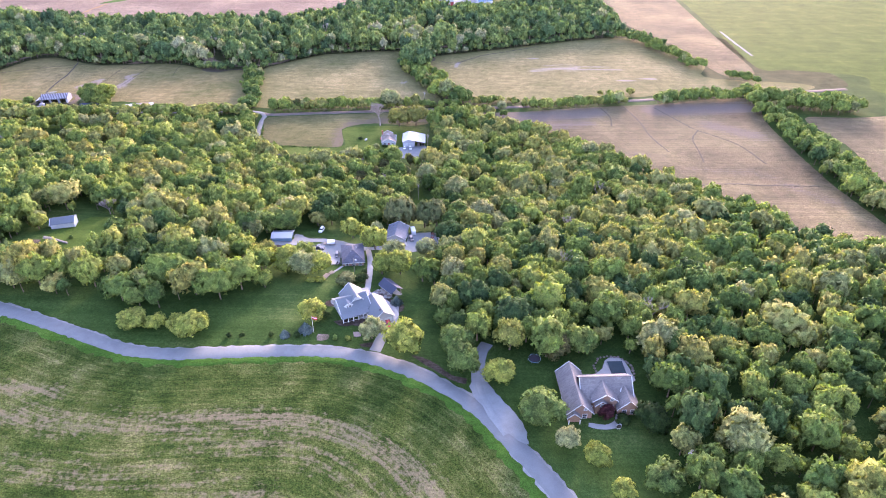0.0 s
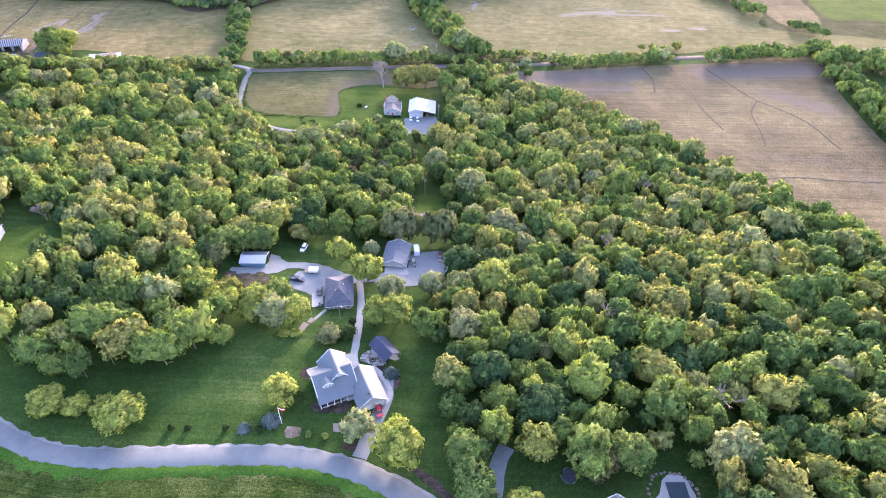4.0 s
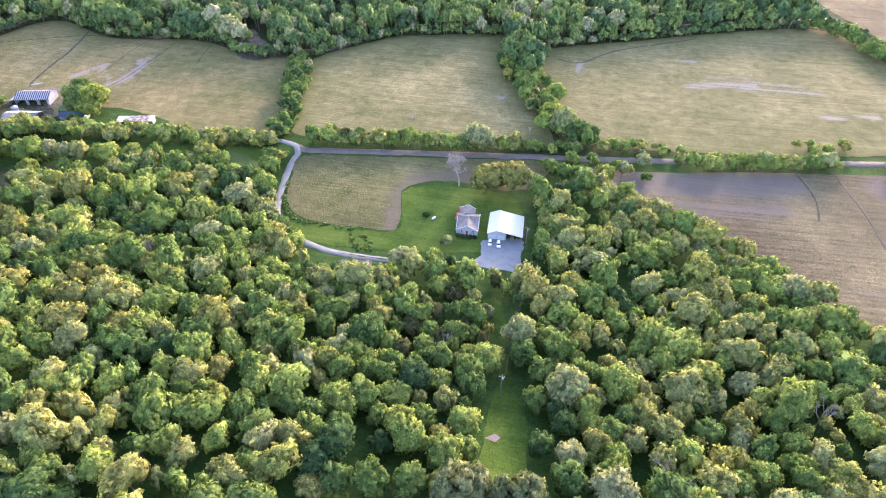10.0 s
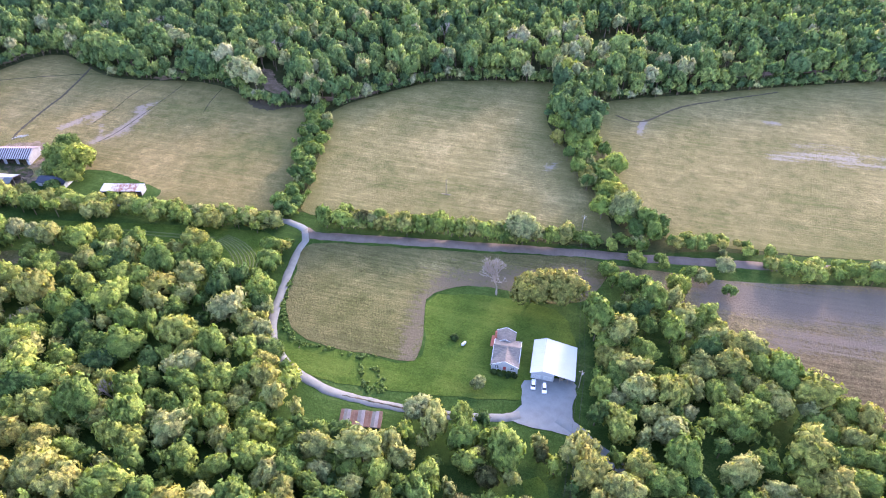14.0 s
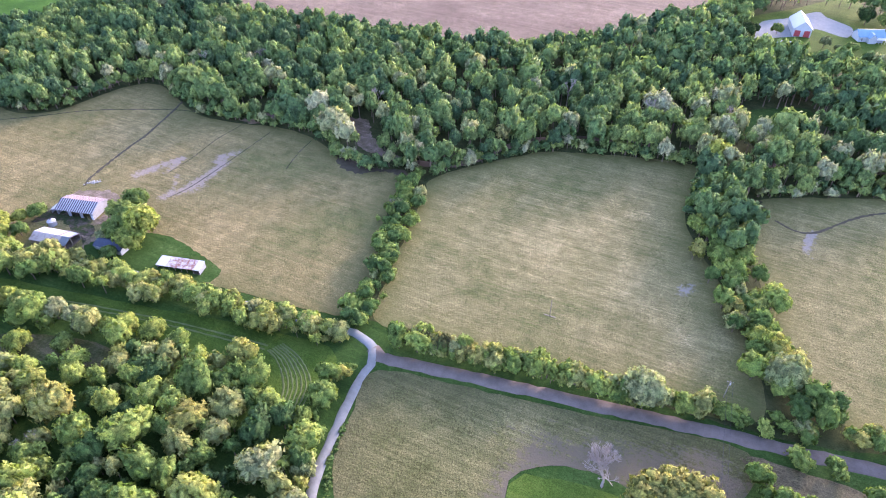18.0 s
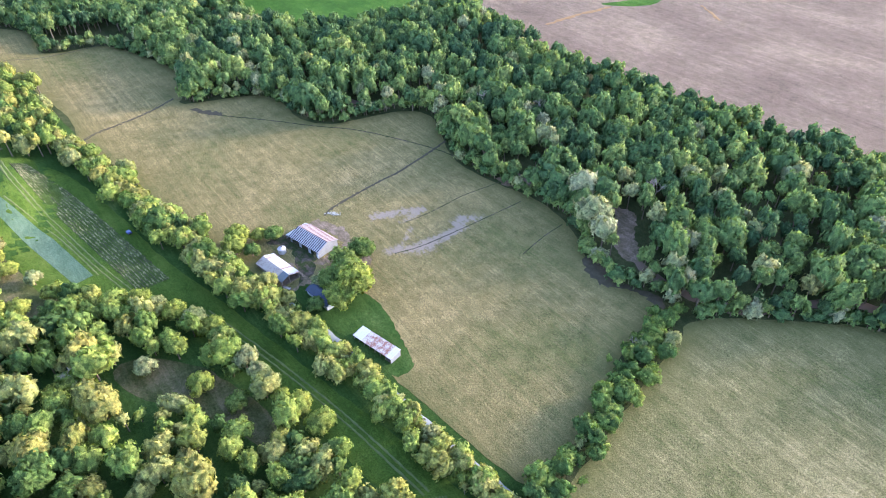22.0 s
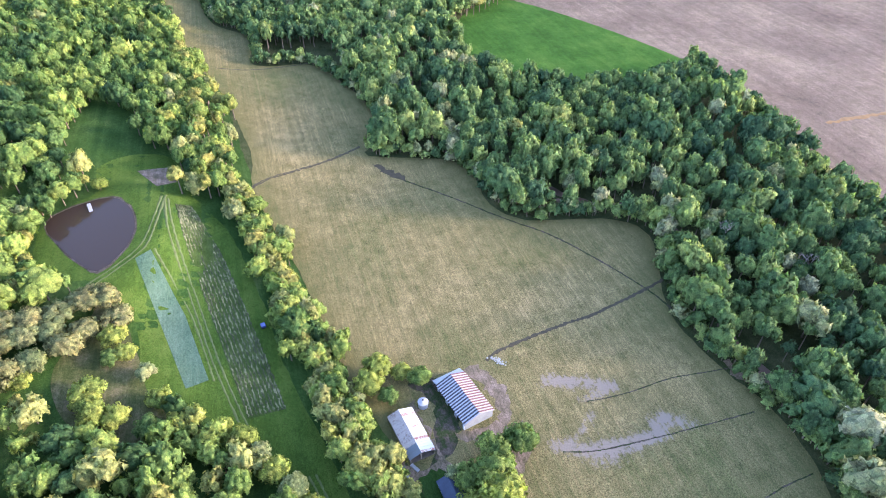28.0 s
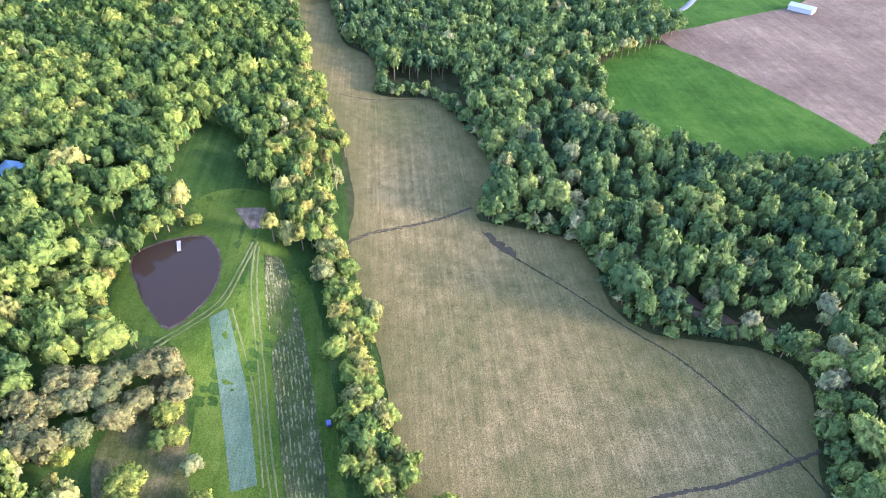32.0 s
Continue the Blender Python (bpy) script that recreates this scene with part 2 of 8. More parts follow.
M_STUBBLE = land("stubble", [(0.0, (0.055, 0.045, 0.027)), (0.4, (0.096, 0.080, 0.047)), (0.7, (0.135, 0.113, 0.062)), (1.0, (0.205, 0.170, 0.088))], 9, 0.5, 0.9, 0.012, weight=0.5, speck=0.6, relief=0.8, bare=("bare", (0.108, 0.093, 0.082), 0.75))
M_SOIL = land("bare_soil", [(0.0, (0.093, 0.068, 0.052)), (0.5, (0.135, 0.102, 0.076)), (1.0, (0.196, 0.149, 0.105))], -25, 0.3, 0.6, 0.012, weight=0.5)
M_CROP = land("young_crop", [(0.0, (0.012, 0.027, 0.006)), (0.3, (0.022, 0.042, 0.009)), (0.55, (0.037, 0.056, 0.014)), (0.8, (0.062, 0.076, 0.025)), (1.0, (0.098, 0.102, 0.046))], 3, 0.7, 1.0, 0.05, weight=0.7, speck=0.8, relief=0.9, along="across", bare=("bare", (0.132, 0.114, 0.076), 0.8), spread=0.25)
M_FLOOR = land("leaf_litter", [(0.0, (0.022, 0.03, 0.012)), (0.5, (0.034, 0.044, 0.018)), (1.0, (0.055, 0.06, 0.028))], 0, 0.5, 0.8, 0.05)
M_ROAD = plain("chip_seal", (0.115, 0.13, 0.135), 0.8, 0.2, 0.3, relief=0.3)
M_GRAVEL = plain("gravel", (0.15, 0.17, 0.176), 0.95, 0.22, 0.35, relief=0.5)
M_LANE = plain("dusty_gravel", (0.152, 0.158, 0.152), 0.95, 0.3, 0.4, relief=0.5)
M_SHOULDER = plain("loose_stone", (0.17, 0.182, 0.178), 0.95, 0.4, 0.6, relief=0.5)
M_DIRT = plain("dirt_track", (0.12, 0.1, 0.088), 0.95, 0.35, 0.25, relief=0.5)
M_MUD = plain("dry_mud", (0.165, 0.138, 0.128), 0.95, 0.3, 0.25, relief=0.3)
M_DITCH = plain("ditch_soil", (0.056, 0.049, 0.034), 0.9, 0.45, 0.5, relief=0.5)
M_CONCRETE = plain("concrete", (0.25, 0.252, 0.245), 0.9, 0.15, 0.6, relief=0.2)
LEAF_STOPS = [(0.0, (0.043, 0.086, 0.037)), (0.2, (0.074, 0.130, 0.043)), (0.45, (0.124, 0.182, 0.051)), (0.66, (0.198, 0.252, 0.068)), (0.76, (0.212, 0.208, 0.066)), (0.84, (0.224, 0.236, 0.086)), (0.93, (0.220, 0.243, 0.107)), (1.0, (0.238, 0.254, 0.132))]
M_LEAF = leaf("leaves", LEAF_STOPS)
# Creek leaves: a cooler green, with far haze mixed into the colour.
M_LEAF_HAZED = leaf("hazed_creek_leaves", [(p_, (r_ * 1.1, g_ * 1.08, b_ * 1.42)) for p_, (r_, g_, b_) in LEAF_STOPS])
M_OCHRE = plain("ochre_soil", (0.2, 0.125, 0.06), 0.95, 0.35, 0.3, relief=0.4)
M_BARK = plain("bark", (0.14, 0.11, 0.085), 0.95, 0.4, 3.0, relief=0.6)

# ---------------------------------------------------------------- land form
def height(x, y):
    """The ridge with the road drops through the woods to the valley floor."""
    x, y = np.asarray(x, float), np.asarray(y, float)
    v = 1.5 - 0.028 * np.clip(x, -460, 60)
    c = 247 - 0.2 * np.clip(x, -460, 200)
    z = v + (30 - (v - 1.5) * 0.3) / (1 + np.exp(np.clip((y - c) / 34, -40, 40)))
    d = np.hypot((x + 402) / 36, (y - 323) / 27)          # the pond's level bank
    t = np.clip((1.75 - d) / 0.85, 0, 1)
    return z + (27.0 - z) * t * t * (3 - 2 * t)


def hz(x, y):
    return float(height(x, y))


def flush(ob, material_, kind="structure", label="", category=""):
    ob.data.materials.append(material_)
    return tagged(ob, label, category, "", kind)


def grid_lines(lo, hi, step, far):
    out = list(np.arange(lo, hi + 0.1, step))
    s, a, b = step, lo, hi
    while a > -far or b < far:
        s *= 1.5
        a, b = max(a - s, -far), min(b + s, far)
        out += [a, b]
    return np.array(sorted(set(out)))


def sheet(name, xs, ys, material_, dz=0.0):
    X, Y = np.meshgrid(xs, ys)
    V = np.stack([X.ravel(), Y.ravel(), (height(X, Y) + dz).ravel()], 1)
    nx, ny = len(xs), len(ys)
    i = (np.arange(ny - 1)[:, None] * nx + np.arange(nx - 1)[None]).ravel()
    Fc = np.stack([i, i + 1, i + nx + 1, i + nx], 1)
    me = bpy.data.meshes.new(name)
    me.from_pydata(V.tolist(), [], Fc.tolist())
    me.shade_smooth()
    ob = new(name, me)
    me.materials.append(material_)
    return ob


def rounded(pts, closed=True, step=4.0, jitter=0.0, seed=1):
    """A smooth line through the corners."""
    rnd = random.Random(seed)
    n, out = len(pts), []
    spans = n if closed else n - 1
    for k in range(spans):
        g = (lambda q: Vector(pts[q % n])) if closed else (lambda q: Vector(pts[min(max(q, 0), n - 1)]))
        a, b, c, d = g(k - 1), g(k), g(k + 1), g(k + 2)
        m = max(1, int((c - b).length / step))
        for j in range(m):
            t = j / m
            p = 0.5 * (2 * b + (c - a) * t + (2 * a - 5 * b + 4 * c - d) * t * t + (3 * b - a - 3 * c + d) * t ** 3)
            out.append((p.x + rnd.uniform(-jitter, jitter), p.y + rnd.uniform(-jitter, jitter)))
    if not closed:
        out.append(tuple(pts[-1]))
    return out


def area(name, pts, material_, dz=0.1, label="", category="", cell=5.0, smooth=True, jitter=0.4, kind="structure", step=4.0):
    """A piece of land that follows the ground."""
    line = rounded(pts, True, step, jitter) if smooth else pts
    bm = bmesh.new()
    bm.faces.new([bm.verts.new((x, y, 0)) for x, y in line])
    bmesh.ops.triangulate(bm, faces=bm.faces[:])
    xs, ys = [p[0] for p in line], [p[1] for p in line]
    for axis, lo, hi in ((0, min(xs), max(xs)), (1, min(ys), max(ys))):
        k = math.ceil(lo / cell) * cell
        while k < hi:
            co, no = ((k, 0, 0), (1, 0, 0)) if axis == 0 else ((0, k, 0), (0, 1, 0))
            bmesh.ops.bisect_plane(bm, geom=bm.verts[:] + bm.edges[:] + bm.faces[:], plane_co=co, plane_no=no, dist=0.001)
            k += cell
    for v in bm.verts:
        v.co.z = hz(v.co.x, v.co.y) + dz
    bm.normal_update()
    for f in bm.faces:
        if f.normal.z < 0:
            f.normal_flip()
        f.smooth = True
    me = bpy.data.meshes.new(name)
    bm.to_mesh(me)
    bm.free()
    return flush(new(name, me), material_, kind, label, category)


def ribbon(name, pts, width, material_, dz=0.1, label="", category="", crown=0.04, step=3.0, rag=0.0, kind="structure", seed=3):
    """A road, track or ditch along a line; its edges run down into the ground."""
    rnd = random.Random(seed)
    line = rounded(pts, False, step)
    V, Fc = [], []
    for k, (x, y) in enumerate(line):
        a, b = line[max(k - 1, 0)], line[min(k + 1, len(line) - 1)]
        d = Vector((b[0] - a[0], b[1] - a[1])).normalized()
        l, r = width / 2 + rnd.uniform(-rag, rag), width / 2 + rnd.uniform(-rag, rag)
        for s, dzz in ((-l - 0.35, -0.1), (-l, dz), (0, dz + crown), (r, dz), (r + 0.35, -0.1)):
            px, py = x + d.y * s, y - d.x * s
            V.append((px, py, hz(px, py) + dzz))
        if k:
            q = 5 * k
            Fc += [(q - 5 + j, q - 4 + j, q + 1 + j, q + j) for j in range(4)]
    me = bpy.data.meshes.new(name)
    me.from_pydata(V, [], [f[::-1] for f in Fc])
    bm = bmesh.new()
    bm.from_mesh(me)
    bmesh.ops.recalc_face_normals(bm, faces=bm.faces[:])
    if sum(f.normal.z for f in bm.faces) < 0:
        bmesh.ops.reverse_faces(bm, faces=bm.faces[:])
    bm.to_mesh(me)
    bm.free()
    me.shade_smooth()
    return flush(new(name, me), material_, kind, label, category)


def how_far(x, y, pts, closed=False):
    """The way from each place to the line, in metres."""
    x, y = np.asarray(x, float), np.asarray(y, float)
    best = np.full(x.shape, 1e9)
    for (x1, y1), (x2, y2) in zip(pts, pts[1:] + ([pts[0]] if closed else [])):
        dx, dy = x2 - x1, y2 - y1
        t = np.clip(((x - x1) * dx + (y - y1) * dy) / (dx * dx + dy * dy + 1e-9), 0, 1)
        best = np.minimum(best, np.hypot(x - x1 - t * dx, y - y1 - t * dy))
    return best


def mark(ob, name, values):
    """A value on each corner of the land, for the material to use."""
    ob.data.attributes.new(name, "FLOAT", "POINT").data.foreach_set("value", np.asarray(values, np.float32))


def corners_of(ob):
    co = np.empty(len(ob.data.vertices) * 3, np.float32)
    ob.data.vertices.foreach_get("co", co)
    return co[0::3].astype(float), co[1::3].astype(float)


def inside(x, y, pts):
    """Which of the places lie in the outline."""
    x, y = np.asarray(x), np.asarray(y)
    hit = np.zeros(x.shape, bool)
    n = len(pts)
    for k in range(n):
        (x1, y1), (x2, y2) = pts[k], pts[(k + 1) % n]
        if y1 != y2:
            hit ^= ((y1 > y) != (y2 > y)) & (x < (x2 - x1) * (y - y1) / (y2 - y1) + x1)
    return hit


def near(x, y, pts, reach, closed=False):
    """Which of the places lie within reach of the line."""
    x, y = np.asarray(x, float), np.asarray(y, float)
    hit = np.zeros(x.shape, bool)
    for (x1, y1), (x2, y2) in zip(pts, pts[1:] + ([pts[0]] if closed else [])):
        dx, dy = x2 - x1, y2 - y1
        t = np.clip(((x - x1) * dx + (y - y1) * dy) / (dx * dx + dy * dy + 1e-9), 0, 1)
        hit |= (x - x1 - t * dx) ** 2 + (y - y1 - t * dy) ** 2 < reach * reach
    return hit


# ---------------------------------------------------------------- the plan
ROAD = [(-420, 236), (-330, 218), (-250, 198), (-190, 180), (-152.2, 167.7), (-121, 155.4), (-103, 148), (-86, 145.7), (-60, 147.5), (-40.7, 148.3), (-26, 146.2), (-11.5, 140.3), (0.6, 132.2), (10.3, 123.5), (17.5, 113.5), (23.9, 104.2), (33, 88), (50, 50), (75, -20), (110, -120)]
DRIVE_EAST = [(17.5, 115.5), (12.6, 126), (10.6, 134), (10.8, 146), (14, 154)]
DRIVE_HOUSE = [(-22.3, 149), (-20, 158), (-17.6, 168), (-18, 174)]
PATH_BACK = [(-27.5, 178), (-28.4, 184), (-28.6, 193), (-29.2, 203), (-30.2, 211), (-31.9, 219)]
EW_ROAD = [(-131, 431), (-126.5, 428.4), (-88, 434.9), (-50.5, 441), (-13.4, 447), (11.3, 450.5), (48.3, 456.6), (88, 463), (150, 472), (235, 483), (330, 498)]
LANE_S = [(-131, 431), (-128, 424), (-128.2, 416), (-125.5, 398), (-122, 381), (-116.8, 369.2), (-106.9, 360), (-94.3, 354.4), (-85, 352.6), (-69, 352.7), (-53.7, 353.6), (-36.7, 356.6), (-28, 360)]
LANE_E = [(-16, 362), (-11, 359.5), (-6, 355.5), (0.4, 351), (6, 348)]
LANE_N = [(-131, 431), (-138, 434), (-150, 433.5), (-175, 430), (-200, 427.6), (-217, 426.4), (-231, 424.8), (-248.5, 421.7), (-261, 419.8), (-270, 419.5)]
YARD_A = [(-75.5, 222.6), (-65.5, 225.0), (-65.0, 232.3), (-61.9, 231.8), (-58.8, 228.1), (-52.3, 228.6), (-45.8, 227.7), (-39.5, 224.1), (-33.9, 221.4), (-32.7, 218.4), (-35.9, 214.2), (-42.7, 208.8), (-44.2, 208.8), (-46.5, 209.8), (-54.3, 214.0), (-54.6, 218.9), (-53.2, 222.2), (-50.2, 223.6), (-53.5, 224.8), (-57.3, 223.6), (-59.9, 221.0), (-62.9, 219.8), (-73.6, 219.0)]
YARD_B = [(-34.2, 221.4), (-29.8, 221.6), (-25.3, 225.0), (-16.5, 230.2), (-16.5, 236.6), (-14.5, 240.2), (-6.2, 243.4), (-2.4, 241.7), (-2.0, 236.9), (-3.5, 230.8), (-4.7, 225.6), (-12.5, 218.4), (-17.5, 217.6), (-23.6, 219.1), (-33.2, 218.0)]
YARD_3 = [(-28.2, 374), (-12.3, 377.9), (-11.4, 363.4), (-5.2, 355.1), (-13.7, 356.1), (-31, 357.3), (-28, 364.5)]
FIELD_CROP = [(-149.4, 163.1), (-118.9, 151.2), (-101.4, 144.3), (-84.9, 142.2), (-59.2, 143.9), (-40, 144.7), (-25.6, 142.2), (-11.3, 136.2), (0.6, 128.2), (9, 119.6), (15.5, 109), (21, 99.7), (30, 83), (46, 48), (70, -20), (60, -160), (-420, -160), (-430, 232), (-330, 213), (-250, 193), (-190, 175)]
FIELD_SMALL = [(-124, 423), (-87, 430.5), (-54.7, 436), (-6, 443.5), (-7, 424), (-20, 414), (-40, 416), (-52, 416), (-63.9, 411), (-69.7, 403), (-66.5, 385.3), (-66.1, 372.5), (-72.6, 371.4), (-83.4, 371.7), (-101, 371.8), (-113, 376.6), (-120.3, 388.3), (-124, 405.8)]
FIELD_WEST = [(-142, 446), (-149, 463), (-157, 486), (-166, 511), (-167.6, 533), (-174, 537), (-189.7, 529), (-206.5, 532.5), (-227, 543.5), (-252, 546), (-275.7, 539.8), (-300, 537.8), (-322, 546), (-341, 555.5), (-354, 555), (-362.6, 545), (-368, 527), (-373.7, 506.8), (-389.7, 495.7), (-417, 496), (-433, 487.4), (-447, 450), (-460, 454.5), (-491, 463.4), (-534, 455), (-572, 438.4), (-579, 402), (-628, 404), (-662, 378), (-740, 366), (-733, 340), (-598, 359), (-555, 375), (-517, 383), (-463, 391), (-430, 389), (-393, 396), (-362, 403), (-313, 409), (-262, 424), (-231, 429), (-199, 432.5), (-175, 435.5), (-152, 439)]
FIELD_MID = [(-137, 443), (-144, 468), (-154, 521), (-156, 540), (-126, 575), (-105, 590), (-38, 606), (-40, 560), (-21, 520), (-8, 490), (-3, 457), (-36, 451), (-59, 448), (-90, 446), (-114, 445)]
FIELD_EAST = [(-11, 588), (42, 615), (126, 651), (187, 665), (217, 625), (238, 570), (228, 530), (300, 512), (290, 494), (176, 484), (155, 480), (89, 471), (20, 467), (8, 480), (1, 500), (-7, 530), (-15, 565)]
FIELD_BROWN = [(-8, 441), (43, 445), (100, 455), (163, 463), (240, 476), (232, 422), (227, 346), (226, 272), (222, 200), (240, 100), (215, 110), (199, 232), (171, 262), (145, 312), (125, 336), (103, 362), (80, 382), (51, 407), (27, 421)]
FIELD_BROWN2 = [(264, 432), (267, 381), (261, 346), (259, 322), (264, 270), (390, 280), (480, 420), (420, 452), (310, 434)]
FIELD_FAR_TAN = [(188, 1000), (190, 856), (202, 794), (206, 722), (221, 671), (231, 626), (238, 574), (241, 544), (249, 532), (265, 536), (276, 552), (283, 641), (291, 728), (302, 843), (314, 1000)]
FIELD_FAR_GREEN = [(283, 556), (290, 641), (298, 728), (309, 843), (322, 1000), (800, 1100), (900, 700), (600, 480), (420, 470), (352, 490), (362, 530), (310, 550)]
FIELD_GREEN = [(-620, 557), (-658, 620), (-500, 686), (-472, 642), (-482, 582), (-502, 560), (-548, 540)]
FIELD_PINK = [(-661, 622), (-700, 668), (-740, 760), (-780, 860), (-560, 1000), (-40, 1000), (-45, 850), (-62, 822), (-100, 775), (-125, 740), (-157, 701), (-213, 688), (-265, 676), (-311, 677), (-351, 666), (-408, 680), (-493, 687)]
POND = [(-410.1, 305.5), (-418.8, 307), (-425.4, 318.7), (-426.6, 329.8), (-416.8, 337.4), (-404.5, 340.4), (-393.2, 339.8), (-382.9, 335.7), (-375, 328.7), (-381, 322.3), (-390.2, 315.9), (-401.6, 309.6)]
NET = [(-379, 341.7), (-383.5, 347.2), (-350.7, 358), (-318.8, 364.9), (-316.7, 357.6), (-350, 349)]
VINES = [(-416.7, 356), (-417.4, 362), (-386.8, 371.7), (-351, 379.3), (-301, 388.5), (-300, 376), (-350.9, 366.5), (-386, 360)]
CLEAR_WEST = [(-428, 316), (-412, 304), (-391, 304), (-372, 311), (-367, 329), (-350, 340), (-318, 345), (-311, 352), (-303, 364), (-290, 375), (-274, 385), (-256, 392), (-232, 396), (-214, 400), (-178, 404), (-166, 408), (-150, 398), (-143, 393), (-137, 396), (-139, 409), (-144, 420), (-170, 420), (-216, 412.5), (-275, 400.5), (-316, 391), (-352, 386), (-396, 377), (-428, 362), (-459, 357), (-465, 341), (-504, 332), (-512, 316), (-482, 311), (-455, 310), (-451, 320), (-434, 322)]
LAWN_SOUTH = [(-158, 174), (-120, 175), (-100, 167), (-84, 172), (-63, 181), (-63, 196), (-70, 207), (-80, 210), (-80, 226), (-64, 232), (-66, 236), (-55, 241), (-40, 245), (-33, 246), (-22, 252), (-4, 258), (-1, 243), (-2, 228), (-7, 213), (-14, 192), (-7, 174), (-5, 160), (-3, 150), (6, 138), (-12, 145), (-40, 152), (-86, 150), (-120, 160)]
LAWN_EAST = [(12, 137), (23, 147), (32, 143), (45, 147), (53, 149), (59, 147), (60, 128), (60, 112), (60, 95), (50, 80), (42, 86), (26, 109), (16, 128)]
CLEAR_HOMES_W = [(-172, 205), (-174, 222), (-170, 240), (-160, 246), (-150, 244), (-142, 232), (-138, 219), (-143, 208), (-158, 205)]
HOME_W_FRONT = [(-176, 206), (-158, 205), (-144, 207)]
HOME_W_EDGE = [(-174, 222), (-170, 240), (-160, 246), (-150, 244), (-142, 232), (-138, 219), (-143, 208), (-158, 205)]
CORRIDOR = [(-17, 256), (-16.5, 271), (-16.7, 283), (-15, 294), (-14.5, 310), (-19, 328), (-25, 337), (-20, 340), (-15, 330), (-12.5, 308), (-9, 294), (-4, 281), (-4.5, 272), (-3.5, 256)]
LAWN_LOW = [(-121, 380), (-112, 367), (-96, 357), (-66, 354), (-37, 355), (-20, 352), (-7, 353), (-8, 366), (-9, 416), (-9, 444), (-128, 434), (-131, 400)]
GREEN_LANE = [(-152, 437), (-262, 418), (-300, 425), (-318, 440), (-290, 470), (-262, 470), (-216, 446), (-200, 432)]
BRUSH = [(-264, 356), (-266, 365), (-253, 379), (-238, 386), (-220, 391), (-207, 390), (-205, 385), (-220, 379), (-235, 371), (-250, 359)]
TAN_GROVE = [(-362, 320), (-360, 335), (-346, 341), (-330, 328), (-318, 308), (-330, 293), (-346, 298)]
RED_BARN = [(-470, 238), (-470, 252), (-456, 256), (-448, 246), (-458, 236)]
GROVE = [(-366, 332), (-345, 340), (-318, 346), (-300, 356), (-296, 338), (-312, 322), (-332, 318), (-350, 327)]
SHED_GAP = [(-99, 353), (-64, 351), (-64, 342), (-70, 337), (-86, 338), (-99, 346)]
POCKET = [(-27, 676), (12, 700), (15, 662), (-22, 653)]
BANKS = [[(-221, 568), (-215, 575), (-203, 561), (-192, 549), (-198, 545), (-208, 552)], [(-385, 527), (-379, 538), (-372, 544), (-369, 540), (-377, 530)], [(-275, 545), (-262, 554), (-260, 549), (-270, 542)]]
CREEK = [(-560, 500), (-500, 490), (-462, 492), (-436, 505), (-405, 522), (-378, 540), (-362, 566), (-320, 566), (-285, 553), (-262, 555), (-240, 572), (-216, 568), (-197, 551), (-178, 546), (-150, 556), (-128, 590), (-90, 612), (-30, 618), (40, 640), (130, 672), (200, 690)]
OPEN = [FIELD_CROP, FIELD_SMALL, FIELD_WEST, FIELD_MID, FIELD_EAST, FIELD_BROWN, FIELD_BROWN2, FIELD_FAR_TAN, FIELD_FAR_GREEN, FIELD_GREEN, FIELD_PINK, CLEAR_WEST, LAWN_SOUTH, LAWN_EAST, CLEAR_HOMES_W, CORRIDOR, LAWN_LOW, GREEN_LANE, GROVE, BRUSH, TAN_GROVE, RED_BARN, POCKET, SHED_GAP] + BANKS[:2]

# ---------------------------------------------------------------- ground, fields, roads, water
ground = tagged(sheet("ground", grid_lines(-760, 320, 5, 4600), grid_lines(-60, 720, 5, 4600), M_GRASS), "green grass ground running over hill and valley", "ground", "", "structure")
area("woodland_floor", [(-900, 300), (-740, 372), (-560, 380), (-420, 392), (-300, 416), (-150, 441), (-5, 452), (60, 466), (235, 490), (330, 500), (330, 560), (255, 600), (215, 680), (190, 960), (-260, 960), (-300, 700), (-500, 690), (-660, 640), (-720, 640), (-820, 620), (-980, 480)], M_FLOOR, 0.03, "dark leaf litter and weeds under the creek trees", "woodland floor", 10)
field_crop = area("field_crop", FIELD_CROP, M_CROP, 0.1, "young green crop field with bare tan patches", "field")
_x, _y = corners_of(field_crop)
mark(field_crop, "across", how_far(_x, _y, ROAD))
BARE_LINES = (
    ([(-150, 118), (-120, 119), (-90, 117), (-60, 119), (-40, 118.5), (-24, 114), (-10, 105), (0, 92), (8, 78), (20, 52)], 6.0, 0.62),
    ([(-70, 112), (-44, 111), (-28, 105), (-14, 95), (-5, 82), (4, 60)], 6.0, 0.5),
    ([(-150, 104), (-110, 103), (-84, 101), (-60, 99), (-44, 94), (-28, 84), (-16, 66)], 8.0, 0.46),
    ([(-200, 150), (-165, 138), (-135, 131), (-112, 128)], 5.0, 0.6),
    ([(-160, 88), (-100, 86), (-60, 80), (-30, 62)], 7.0, 0.35),
)
mark(field_crop, "bare", np.max([g_ * np.exp(-(how_far(_x, _y, l_) / w_) ** 2) for l_, w_, g_ in BARE_LINES], axis=0))
ribbon("crop_margin", FIELD_CROP[:14], 3.4, M_LUSH, 0.15, "lush bright green margin of the crop field", "grass", rag=0.9, step=1.5)
field_small = area("field_small", FIELD_SMALL, M_HAY_SMALL, 0.1, "small mown hay field beside the dirt road", "field")
field_west = area("field_west", FIELD_WEST, M_HAY2, 0.1, "long mown hay field along the creek wood", "field", 4.5)
field_middle = area("field_middle", FIELD_MID, M_HAY, 0.1, "mown hay field between two hedgerows", "field")
